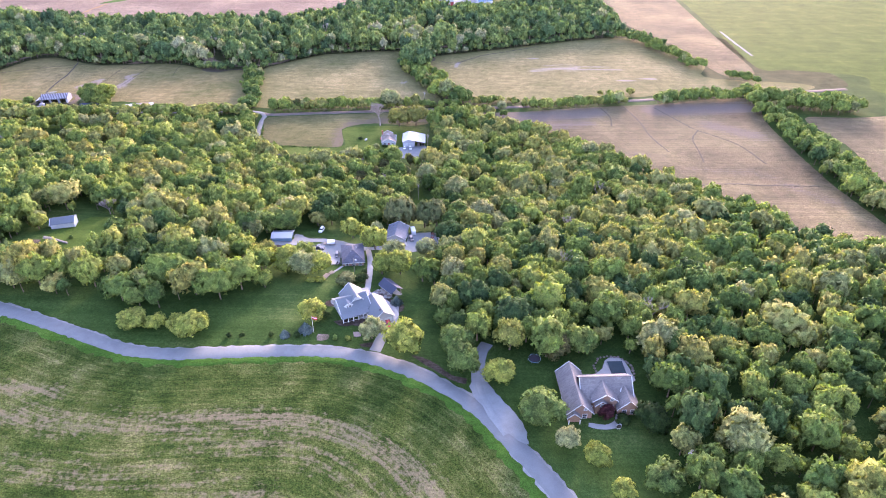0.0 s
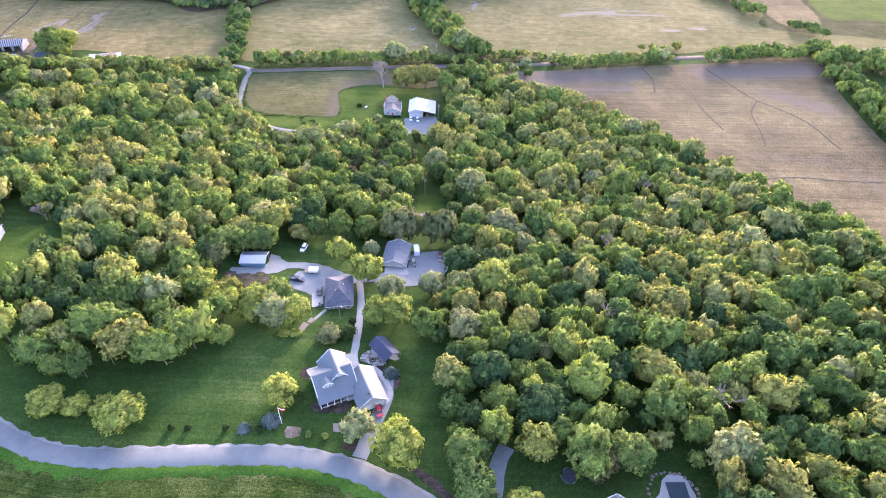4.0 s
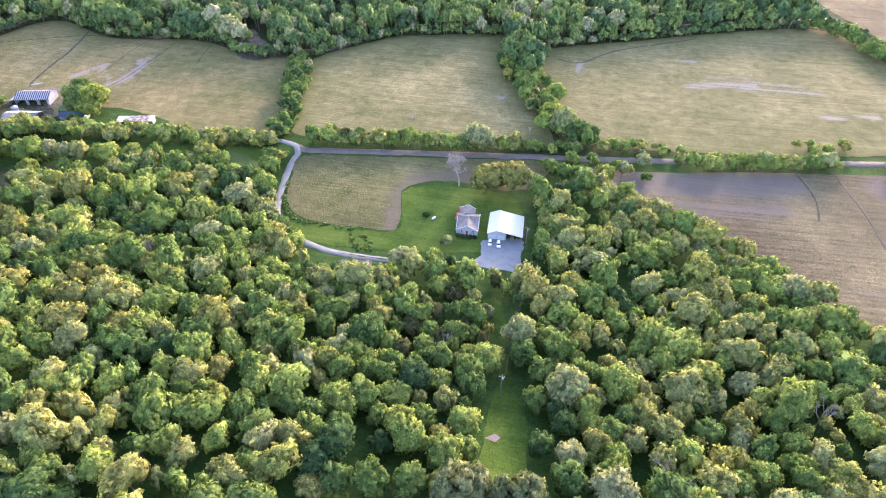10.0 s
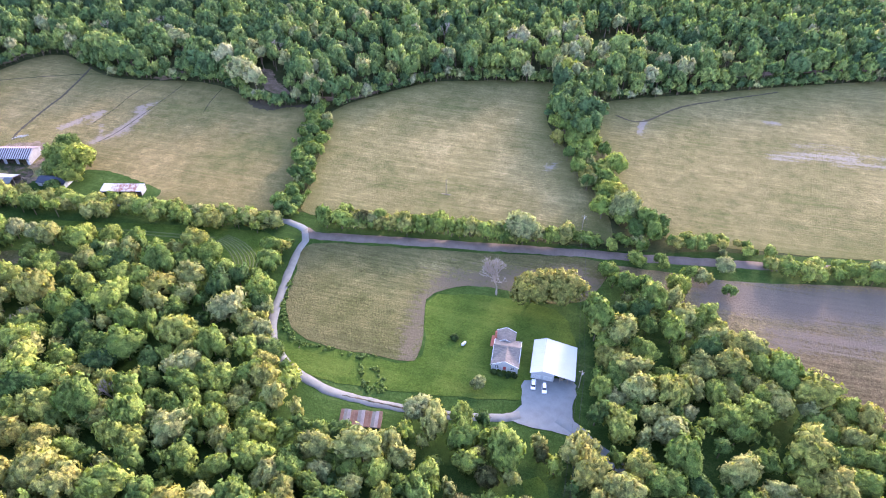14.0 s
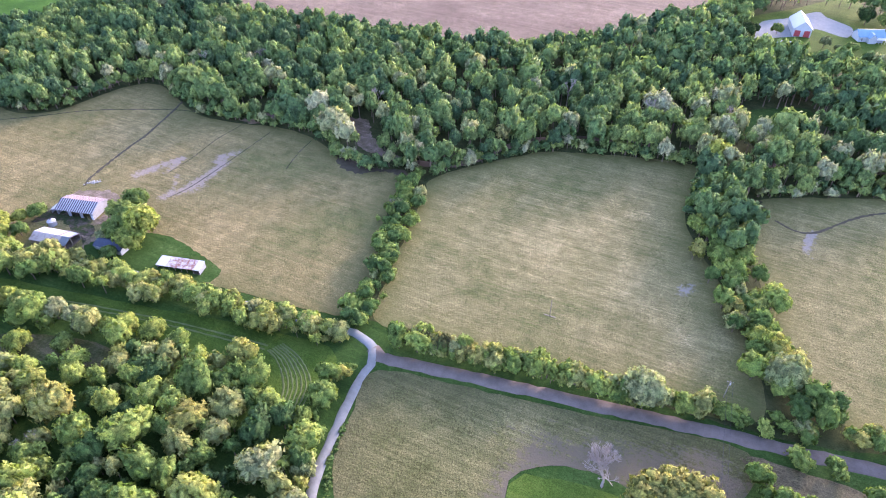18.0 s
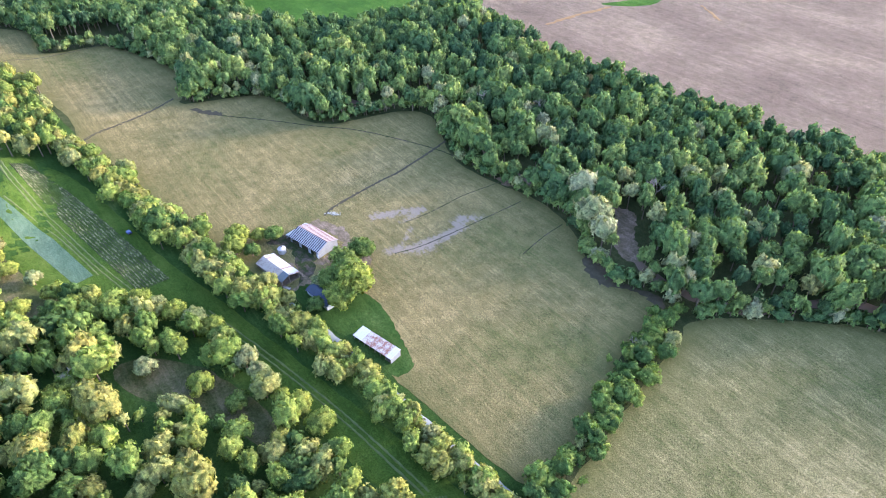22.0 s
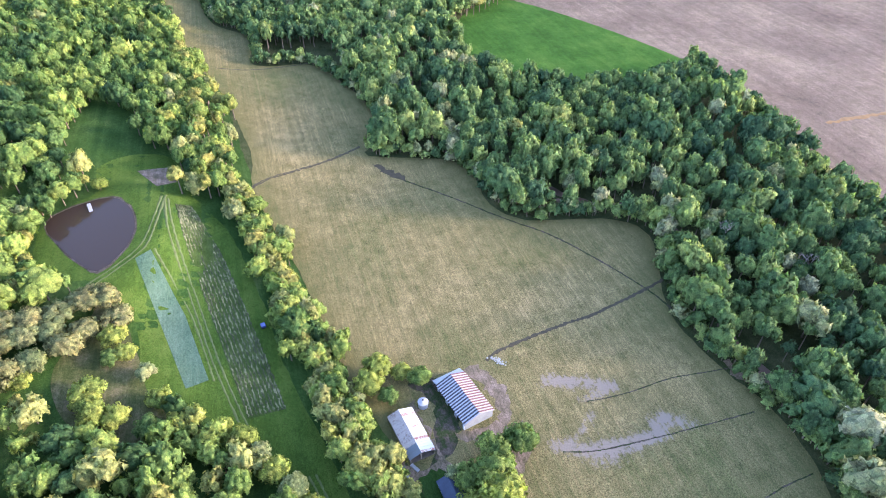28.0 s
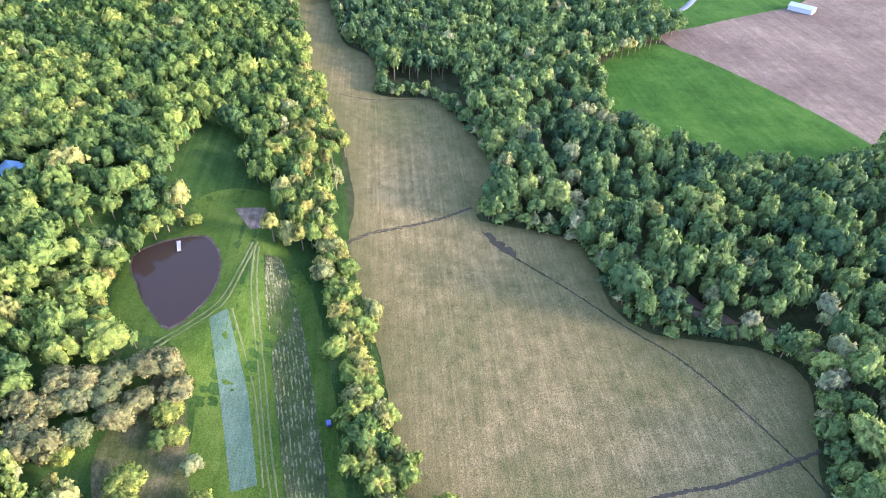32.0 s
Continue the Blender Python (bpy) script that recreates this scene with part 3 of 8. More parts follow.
field_east = area("field_east", FIELD_EAST, M_HAY, 0.1, "mown hay field with wet silvery patches", "field", 4.5)
field_brown = area("field_brown", FIELD_BROWN, M_STUBBLE, 0.1, "brown stubble field cut by thin ditches", "field")
area("field_brown_far", FIELD_BROWN2, M_STUBBLE, 0.1, "brown stubble field behind a hedgerow", "field")
area("field_far_tan", FIELD_FAR_TAN, M_STUBBLE, 0.12, "far tan field", "field", 20)
area("field_far_green", FIELD_FAR_GREEN, M_YARD_GRASS, 0.12, "far rolling green crop field", "field", 20)
area("field_green", FIELD_GREEN, M_LUSH, 0.12, "bright green pasture behind the creek wood", "field")
area("field_soil", FIELD_PINK, M_SOIL, 0.1, "bare pinkish tilled soil field", "field", 20)
for f_, l_ in ((field_small, FIELD_SMALL), (field_west, FIELD_WEST), (field_middle, FIELD_MID), (field_east, FIELD_EAST)):
    mark(f_, "rim", 0.72 * np.exp(-how_far(*corners_of(f_), l_, True) / 13.0))
LILAC_ZONES = (                                       # lilac-grey zones in the stubble, strongest along its north edge
    ([(40, 436), (66, 437), (100, 443), (112, 446)], 13.0, 1.0), ([(160, 450), (200, 452), (226, 456)], 14.0, 1.0), ([(60, 416), (86, 420), (104, 424)], 9.0, 0.7),
    ([(190, 420), (214, 400)], 13.0, 0.7), ([(150, 345), (190, 340), (215, 300)], 9.0, 0.5), ([(120, 370), (140, 365)], 8.0, 0.45),
)
x_, y_ = corners_of(field_brown)
mark(field_brown, "bare", np.max([g_ * np.exp(-(how_far(x_, y_, l_) / w_) ** 2) for l_, w_, g_ in LILAC_ZONES], axis=0))
MUD_WEST = (                                   # dried and wet mud in the hollows of the hay fields
    ([(-287, 478), (-283, 488), (-278, 498)], 2.8, 0.9), ([(-277, 480), (-276, 490), (-277, 497)], 1.8, 0.65),
    ([(-263, 468), (-258, 478), (-256, 490), (-256, 500), (-261, 509), (-257, 515)], 3.0, 0.92), ([(-262, 474), (-266, 482), (-270, 486)], 2.2, 0.55), ([(-252, 478), (-250, 492)], 2.0, 0.5),
    ([(-69, 374), (-71, 402), (-63, 414), (-50, 423), (-14, 435)], 6.0, 0.75), ([(-80, 420), (-50, 428), (-14, 437)], 6.0, 0.38), ([(-64, 415), (-40, 421), (-10, 428)], 8.0, 0.85),
)
MUD_EAST = (
    ([(11.5, 553), (11.5, 562), (13.5, 572)], 1.8, 1.2), ([(80, 551), (98, 556), (118, 558)], 6.0, 0.72), ([(110, 552), (130, 554), (158, 553)], 5.0, 0.62),
    ([(80, 588), (88, 590)], 2.2, 0.9), ([(92, 566), (106, 569), (120, 569)], 4.0, 0.6), ([(120, 564), (136, 563), (150, 561)], 2.8, 0.62), ([(150, 521.5), (182, 527)], 2.0, 1.0), ([(-36, 507), (-31, 513)], 3.0, 0.7),
)
for f_ in (field_small, field_west, field_middle, field_east):
    x_, y_ = corners_of(f_)
    mark(f_, "bare", np.max([g_ * np.exp(-(how_far(x_, y_, l_) / w_) ** 2) for l_, w_, g_ in MUD_WEST + MUD_EAST], axis=0))
area("clearing_lawn", [(-167, 208), (-166.5, 219), (-163, 229), (-158, 241), (-151, 242), (-143, 231), (-139.5, 219), (-144, 209.5), (-158, 206.5)], M_YARD_GRASS, 0.12, "green lawn in a clearing beside the outbuilding", "lawn", 4)
area("clearing_dirt", [(-177, 203), (-176, 211), (-170, 216), (-165.5, 217), (-163.5, 212), (-165, 206), (-171, 202)], M_SCRUFF, 0.14, "dark bare dirt at the edge of the clearing", "dirt patch", 3)
area("farm_lawn", [(-66, 373), (-69.5, 402), (-60, 409), (-40, 412), (-18, 408), (-12, 380), (-28, 366), (-95, 357), (-113, 369), (-101, 371)], M_YARD_GRASS, 0.12, "lush mown lawn round the farmhouse", "lawn", 5)
ribbon("road_shoulder", ROAD, 6.5, M_SHOULDER, 0.13, "loose pale gravel along the road edge", "shoulder", rag=0.5, step=1.6)
ribbon("road_main", ROAD, 5.4, M_ROAD, 0.16, "pale grey chip-sealed country road", "road", rag=0.1)
ribbon("road_dirt", EW_ROAD, 4.6, M_DIRT, 0.17, "dark dirt farm road between hedges", "road", rag=0.35)
ribbon("lane_gravel", LANE_S, 2.7, M_LANE, 0.2, "pale gravel lane curving to the farmhouse", "lane", rag=0.25)
ribbon("lane_verge", LANE_S[8:12], 0.4, M_SCRUFF, 0.25, "thin grass between the wheel tracks", "verge", rag=0.2, step=1.2)
ribbon("lane_gravel_east", LANE_E, 4.2, M_GRAVEL, 0.2, "pale gravel lane leaving the yard into the trees", "lane", rag=0.3)
ribbon("lane_barns", LANE_N, 3.2, M_GRAVEL, 0.2, "gravel lane along the hedge to the barns", "lane", rag=0.3)
ribbon("driveway_east", DRIVE_EAST, 3.6, M_GRAVEL, 0.2, "gravel driveway forking from the road", "driveway", rag=0.3)
ribbon("driveway_house", DRIVE_HOUSE, 3.4, M_GRAVEL, 0.17, "gravel driveway to the white house", "driveway", rag=0.2)
ribbon("path_back", PATH_BACK, 1.8, M_CONCRETE, 0.14, "narrow pale path between the two houses", "path", rag=0.1)
area("fork_apron", [(7.6, 133.4), (10.0, 140), (12.2, 137), (15.4, 130.8), (21.1, 121.4), (22.4, 112), (17, 116), (13.5, 122.2), (9.5, 128.1)], M_GRAVEL, 0.22, "loose gravel apron where the driveway meets the road", "apron", 4, step=1.5, jitter=0.3)
area("yard_gravel", YARD_A, M_GRAVEL, 0.15, "pale gravel turning yard", "yard", 5, step=2)
area("yard_gravel_garage", YARD_B, M_GRAVEL, 0.16, "pale gravel yard beside the garage", "yard", 5, step=2)
area("yard_gravel_barn", YARD_3, M_GRAVEL, 0.16, "pale gravel yard in front of the white barn", "yard", 5, step=2)

# ---------------------------------------------------------------- trees
def crown_mesh(seed, cards, size, lobes=30, core=3, tall=1.0):
    """Leaf sprays over a heap of small boughs with a leafy skin; a crown of radius 1 that stands on z = 0."""
    rnd = np.random.RandomState(seed)
    mid = np.array((0, 0, 0.55))
    sway = rnd.uniform(0, 6.28, 3)
    c, r = [], []
    for k in range(lobes):
        zd = 1 - 1.5 * (k + 0.5) / lobes
        a = k * 2.39996 + rnd.uniform(-0.3, 0.3)
        ring = math.sqrt(max(0.0, 1 - zd * zd))
        far_ = rnd.uniform(0.5, 0.8) * (1 + 0.16 * math.sin(a + sway[0]) + 0.12 * math.sin(2 * a + sway[1]))
        c.append((ring * math.cos(a) * far_, ring * math.sin(a) * far_, 0.55 + 0.62 * zd * far_))
        r.append(rnd.uniform(0.13, 0.32))
    c, r = np.array(c), np.array(r)
    pick = rnd.choice(lobes, cards * 4, p=r ** 2 / np.sum(r ** 2))
    d = rnd.normal(size=(cards * 4, 3))
    d[:, 2] = d[:, 2] * 0.9 + 0.35
    d /= np.linalg.norm(d, axis=1)[:, None]
    p = c[pick] + d * (r[pick] * rnd.uniform(0.9, 1.26, cards * 4))[:, None]
    hidden = p[:, 2] < 0.08
    for k in range(lobes):
        hidden |= (np.linalg.norm(p - c[k], axis=1) < r[k] * 0.86) & (pick != k)
    keep = np.where(~hidden)[0][:cards]
    p, d = p[keep], d[keep]
    soft = 0.78 * d + 0.5 * (p - mid) + np.array((0, 0, 0.2))
    n = d + rnd.normal(scale=0.45, size=d.shape)
    n /= np.linalg.norm(n, axis=1)[:, None]
    u = np.cross(n, rnd.normal(size=n.shape))
    u /= np.linalg.norm(u, axis=1)[:, None]
    w = np.cross(n, u)
    s = size * rnd.uniform(0.6, 1.4, len(p))[:, None]
    V = np.stack([p + u * s * 0.8, p - u * s * 0.45 + w * s * 0.7, p - u * s * 0.4 - w * s * 0.72], 1).reshape(-1, 3)
    polys = np.arange(len(V)).reshape(-1, 3)
    bm = bmesh.new()
    bmesh.ops.create_icosphere(bm, subdivisions=core, radius=1)
    bmesh.ops.delete(bm, geom=[v for v in bm.verts if v.co.z < -0.62], context="VERTS")
    bm.verts.index_update()
    dirs = np.array([v.co.normalized() for v in bm.verts])
    cf = np.array([tuple(v.index for v in f.verts) for f in bm.faces])
    bm.free()
    along = (c - mid) @ dirs.T
    inner = (r ** 2 - np.sum((c - mid) ** 2, axis=1))[:, None] + along ** 2
    reach = np.where(inner > 0, along + np.sqrt(np.maximum(inner, 0)), 0.42)
    win = np.argmax(reach, axis=0)
    cv = mid + dirs * (np.max(reach, axis=0) * rnd.uniform(0.84, 1.04, len(dirs)))[:, None]
    bough = cv - c[win]
    bough /= np.linalg.norm(bough, axis=1)[:, None] + 1e-6
    N = np.concatenate([np.repeat(soft / np.linalg.norm(soft, axis=1)[:, None], 3, 0), 0.7 * bough + 0.4 * dirs + np.array((0, 0, 0.18))])
    N /= np.linalg.norm(N, axis=1)[:, None]
    high = np.array((1, 1, tall))
    return V * high, polys, cv * high, cf, N


def trunk_mesh(sides=6):
    """A tapered trunk of height 1 with four limbs into the crown."""
    V, Fc = [], []

    def tube(a, b, ra, rb):
        a, b = np.array(a), np.array(b)
        d = (b - a) / np.linalg.norm(b - a)
        u = np.cross(d, (0.3, 1, 0.2))
        u /= np.linalg.norm(u)
        w = np.cross(d, u)
        q = len(V)
        for o, rr in ((a, ra), (b, rb)):
            for k in range(sides):
                t = 2 * math.pi * k / sides
                V.append(tuple(o + rr * (math.cos(t) * u + math.sin(t) * w)))
        Fc.extend((q + k, q + (k + 1) % sides, q + sides + (k + 1) % sides, q + sides + k) for k in range(sides))

    tube((0, 0, -0.08), (0.01, 0.01, 0.45), 0.045, 0.032)
    tube((0.01, 0.01, 0.43), (-0.01, 0.02, 1.0), 0.032, 0.008)
    for k in range(4):
        t = k * 1.7
        z = 0.42 + 0.09 * k
        tube((0, 0, z), (0.28 * math.cos(t), 0.28 * math.sin(t), z + 0.28), 0.018, 0.005)
    return np.array(V), Fc


def set_tint(me, values):
    at = me.attributes.new("tint", "FLOAT", "POINT")
    at.data.foreach_set("value", np.asarray(values, np.float32))


TRUNK_V, TRUNK_F = trunk_mesh()
STEM_V = np.array([(r * math.cos(k * 1.571), r * math.sin(k * 1.571), z) for z, r in ((-0.08, 0.045), (0.9, 0.012)) for k in range(4)])
STEM_F = np.array([(k, (k + 1) % 4, 4 + (k + 1) % 4, 4 + k) for k in range(4)])
TRUNK_N = STEM_V * np.array((1, 1, 0.01)) + np.array((1e-4, 0, 0))
TRUNK_N = TRUNK_N / np.linalg.norm(TRUNK_N, axis=1)[:, None]
BIG = [crown_mesh(s, 1050, 0.1, 38 + s % 5, 3) for s in range(7)]
MID = [crown_mesh(20 + s, 430, 0.13, 30 + s % 5, 3) for s in range(8)]
FAR = [crown_mesh(40 + s, 185, 0.165, 25 + s % 4, 3) for s in range(8)]
DIM = [crown_mesh(50 + s, 95, 0.23, 18 + s % 4, 2) for s in range(6)]
LEAN_CROWN = [crown_mesh(60 + s, 800, 0.12, 40, 3, 1.9) for s in range(3)]


def soften(me, N):
    """Leaf sprays are shaded by the way that their bough faces."""
    at = me.attributes.new("custom_normal", "FLOAT_VECTOR", "POINT")
    at.data.foreach_set("vector", np.asarray(N, np.float32).ravel())


def build_mesh(name, V, faces_by_size, mats):
    me = bpy.data.meshes.new(name)
    loops = np.concatenate([f.ravel() for f, _ in faces_by_size]) if faces_by_size else np.zeros(0, int)
    totals = np.concatenate([np.full(len(f), f.shape[1]) for f, _ in faces_by_size])
    starts = np.concatenate([[0], np.cumsum(totals)[:-1]])
    me.vertices.add(len(V))
    me.vertices.foreach_set("co", np.asarray(V, np.float32).ravel())
    me.loops.add(len(loops))
    me.loops.foreach_set("vertex_index", loops.astype(np.int32))
    me.polygons.add(len(totals))
    me.polygons.foreach_set("loop_start", starts.astype(np.int32))
    me.polygons.foreach_set("loop_total", totals.astype(np.int32))
    me.polygons.foreach_set("material_index", np.concatenate([np.full(len(f), m) for f, m in faces_by_size]).astype(np.int32))
    for m in mats:
        me.materials.append(m)
    me.update(calc_edges=True)
    return me


def wood(name, spots, kinds, label, category="woodland", mats=None, deep=2.0):
    """Many trees as one thing; a spot is x, y, crown radius, height, tint, turn, shape."""
    Vs, tris, cores, trunks, tints, Ns = [], [], [], [], [], []
    base = 0
    tv, tf = STEM_V, STEM_F
    for x, y, r, h, tint, turn, k in spots:
        V, polys, cv, cf, N = kinds[int(k) % len(kinds)]
        ca, sa = math.cos(turn), math.sin(turn)
        top = V[:, 2].max()
        low = max(h * 0.16, h - deep * r)
        wide = 0.2 * math.sin(turn * 7.3)
        sc = np.array((r * (1 + wide), r * (1 - wide), (h - low) / top))
        z0 = hz(x, y)
        for part_v, fcs, store, dz in ((V, polys, tris, low), (cv, cf, cores, low)):
            q = part_v * sc
            Vs.append(np.stack([q[:, 0] * ca - q[:, 1] * sa + x, q[:, 0] * sa + q[:, 1] * ca + y, q[:, 2] + z0 + dz], 1))
            store.append(fcs + base)
            base += len(part_v)
            tints.append(np.full(len(part_v), tint))
        q = N / sc
        q /= np.linalg.norm(q, axis=1)[:, None]
        Ns.append(np.stack([q[:, 0] * ca - q[:, 1] * sa, q[:, 0] * sa + q[:, 1] * ca, q[:, 2]], 1))
        Ns.append(TRUNK_N)
        q = tv * np.array((h * 0.55, h * 0.55, h * 0.8))
        Vs.append(q + np.array((x, y, z0)))
        trunks.append(tf + base)
        base += len(tv)
        tints.append(np.full(len(tv), tint))
    me = build_mesh(name, np.concatenate(Vs), [(np.concatenate(tris), 0), (np.concatenate(cores), 0), (np.concatenate(trunks), 1)], mats or [M_LEAF, M_BARK])
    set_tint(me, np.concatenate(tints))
    soften(me, np.concatenate(Ns))
    return tagged(new(name, me), label, category, "", "stuff")


LINES = [(ROAD, 8), (DRIVE_EAST, 3.4), (EW_ROAD, 5.5), (LANE_S, 3.2), (LANE_E, 2.2), (LANE_N, 4), (CREEK, 2.0)]


def free(X, Y, margin=3.5):
    ok = np.ones(X.shape, bool)
    for outline in OPEN:
        ok &= ~inside(X, Y, outline)
        ok &= ~near(X, Y, outline, margin, True)
    for line, reach in LINES:
        ok &= ~near(X, Y, line, reach)
    return ok


# hedge lines: the line, how far trees stray from it, spacing, radius and height spans, hue span
HEDGES_A = [
    ([(-124, 438), (-88, 442.5), (-51, 447.5), (-20, 452.5)], 2.4, 0.78, (1.5, 4.4), (4, 10.5), (0.3, 0.9)),
    ([(-141, 440), (-147, 463), (-154, 486), (-160, 511), (-165, 535)], 4.6, 1.0, (1.5, 4.6), (2.5, 9.5), (0.1, 0.6)),
    ([(12, 464), (1, 481), (-7, 500), (-15, 522), (-24, 545), (-31, 567), (-32, 602)], 8.5, 1.1, (1.8, 5.8), (3, 14), (0.15, 0.8)),
    ([(-22, 452.6), (-4, 455)], 3.0, 1.2, (1.4, 3.6), (2.5, 6.5), (0.3, 0.85)),
    ([(3, 459), (30, 463), (60, 466)], 4.0, 1.7, (1.8, 3.8), (3, 7.5), (0.35, 0.8)),
    ([(64, 454.5), (92, 457.5), (138, 465)], 3.4, 1.3, (2.0, 4.8), (4, 10), (0.35, 0.85)),
    ([(126, 480), (152, 485)], 4.0, 3.0, (2.4, 4.0), (4, 8), (0.35, 0.8)),
]
HEDGES_B = [
    ([(163, 467.5), (219, 474), (250, 486)], 4.2, 1.4, (2.4, 5.4), (5, 11), (0.3, 0.7)),
    ([(5, 445), (35, 441), (44, 434)], 3.0, 4.5, (2.6, 4.2), (5, 8), (0.3, 0.8)),
    ([(-143, 429.5), (-174, 426), (-200, 422.8), (-232, 419.3), (-266, 414.4)], 4.4, 1.0, (1.5, 4.8), (3.0, 9.5), (0.4, 0.88)),
    ([(-262, 414), (-301, 405), (-345, 397), (-390, 389), (-430, 381)], 5.6, 1.2, (1.8, 5.6), (4, 12.5), (0.4, 0.9)),
]
HEDGES_C = [
    ([(-425, 376), (-463, 376), (-500, 372), (-560, 362), (-620, 350)], 11.0, 2.0, (3.4, 5.4), (10, 18), (0.3, 0.85)),
    ([(240, 440), (245, 396), (241, 352), (238, 318), (242, 275), (250, 215)], 9.0, 1.2, (2.6, 5.4), (5, 12), (0.3, 0.7)),
]
HEDGES_D = [
    ([(186, 668), (206, 628), (221, 590), (229, 556)], 5.0, 2.0, (3.0, 5.0), (6, 11), (0.3, 0.6)),
    ([(246, 530), (262, 514)], 4.0, 2.2, (2.5, 4.5), (5, 9), (0.3, 0.6)),
    ([(243, 464), (266, 459), (304, 447)], 9.0, 0.9, (3.2, 6.0), (7, 14), (0.3, 0.7)),
    ([(-133, 424), (-134, 408), (-131, 396), (-127, 382)], 3.0, 4.0, (2.4, 3.8), (4.5, 8), (0.3, 0.8)),
]
HEDGES = HEDGES_A + HEDGES_B + HEDGES_C + HEDGES_D
spots = []
rnd = np.random.RandomState(31)
for line, stray, gap, rr, hh, tt in HEDGES:
    for (x1, y1), (x2, y2) in zip(line, line[1:]):
        n = max(1, int(math.hypot(x2 - x1, y2 - y1) / gap))
        for k in range(n):
            f = (k + rnd.rand()) / n
            b = rnd.rand()
            spots.append((x1 + (x2 - x1) * f + rnd.normal() * stray * 0.6, y1 + (y2 - y1) * f + rnd.normal() * stray * 0.6, rr[0] + (rr[1] - rr[0]) * b, hh[0] + (hh[1] - hh[0]) * (0.5 * b + 0.5 * rnd.rand()), rnd.uniform(*tt) if rnd.rand() > 0.05 else 0.95, rnd.uniform(0, 6.28), rnd.randint(99)))
spots = np.array(spots)
small = spots[:, 2] < 3.1
wood("hedgerow_trees", spots[~small], FAR, "leafy hedgerow trees lining the fields", "hedgerow")
wood("hedgerow_shrubs", spots[small], DIM, "tangled hedgerow shrubs lining the fields", "hedgerow")

# conifers and dark trees that stand where the cleared strip meets the farm
CEDARS = [(-33, 347, 3.4, 8), (-34, 333, 3.6, 9), (-20, 345, 3.0, 7), (-22, 327, 3.4, 8), (-46, 312, 3.8, 9), (-35, 308, 3.6, 9), (-47, 301, 3.6, 9), (-29, 318, 3.2, 8), (-40, 322, 3.4, 9), (-38, 340, 3.0, 7), (-27, 299, 3.4, 9), (-22, 312, 2.8, 7)]


def grown(x0, x1, y0, y1, seed, allowed, spans, tight, taken=()):
    """Trees of uneven size that crowd one another: the broad ones first, the small ones in the gaps."""
    rnd = np.random.RandomState(seed)
    px, py, pr = [np.array(v, float) for v in zip(*taken)] if taken else (np.zeros(0), np.zeros(0), np.zeros(0))
    first = len(px)
    for n, lo, hi in spans:
        X, Y, R = rnd.uniform(x0, x1, n), rnd.uniform(y0, y1, n), rnd.uniform(lo, hi, n)
        ok = free(X, Y, 1.5) & allowed(X, Y)
        for x, y, r in zip(X[ok], Y[ok], R[ok]):
            if len(px) == 0 or np.all((px - x) ** 2 + (py - y) ** 2 > (tight * (pr + r)) ** 2):
                px, py, pr = np.append(px, x), np.append(py, y), np.append(pr, r)
    return px[first:], py[first:], pr[first:], rnd


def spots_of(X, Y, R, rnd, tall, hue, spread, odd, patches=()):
    """Hue drifts through a wood and differs from tree to tree; patches lighten or darken it."""
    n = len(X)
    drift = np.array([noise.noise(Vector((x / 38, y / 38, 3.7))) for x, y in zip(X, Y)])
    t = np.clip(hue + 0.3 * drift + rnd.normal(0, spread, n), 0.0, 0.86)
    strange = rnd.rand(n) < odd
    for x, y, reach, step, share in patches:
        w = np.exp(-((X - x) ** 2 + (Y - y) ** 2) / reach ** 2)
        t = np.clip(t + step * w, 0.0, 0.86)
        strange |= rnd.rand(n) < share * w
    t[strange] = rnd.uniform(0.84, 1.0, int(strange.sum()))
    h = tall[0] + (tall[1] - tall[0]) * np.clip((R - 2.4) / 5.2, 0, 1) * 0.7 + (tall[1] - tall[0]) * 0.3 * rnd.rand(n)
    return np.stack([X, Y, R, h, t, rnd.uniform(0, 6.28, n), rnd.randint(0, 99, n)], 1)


# hillside woods
X, Y, R, rnd = grown(-335, 232, 58, 437, 11, lambda X, Y: ~((X < 12) & (Y < 150)) & ~((X < 60) & (Y < 96)) & ~((X < -120) & (Y > 412)) & ~near(X, Y, CORRIDOR, 3.6, True) & ~near(X, Y, HOME_W_EDGE, 2.6) & ~near(X, Y, HOME_W_FRONT, 7.5), ((900, 5.4, 7.6), (7000, 3.8, 5.4), (8000, 2.4, 3.6)), 0.58, [(x, y, r) for x, y, r, h in CEDARS])
# Each patch lightens or darkens the tint round its place.
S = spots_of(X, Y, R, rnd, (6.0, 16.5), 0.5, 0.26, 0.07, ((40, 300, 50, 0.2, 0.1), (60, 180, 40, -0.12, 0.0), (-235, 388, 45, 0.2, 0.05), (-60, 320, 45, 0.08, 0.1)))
order = np.argsort((np.clip(np.abs(S[:, 0] + 20) - 40, 0, None)) ** 2 + (np.clip(np.abs(S[:, 1] - 230) - 80, 0, None)) ** 2)
NEAR_TREES, S = S[order[:150]], S[order[150:]]
small = S[:, 2] < 3.6
wood("hillside_thicket", S[small], DIM, "young trees and tall shrubs filling the hillside woods", "thicket")
S = S[~small]
far = (S[:, 0] > 110) | (S[:, 0] < -260)
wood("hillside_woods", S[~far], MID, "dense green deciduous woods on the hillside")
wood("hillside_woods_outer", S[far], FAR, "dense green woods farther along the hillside")
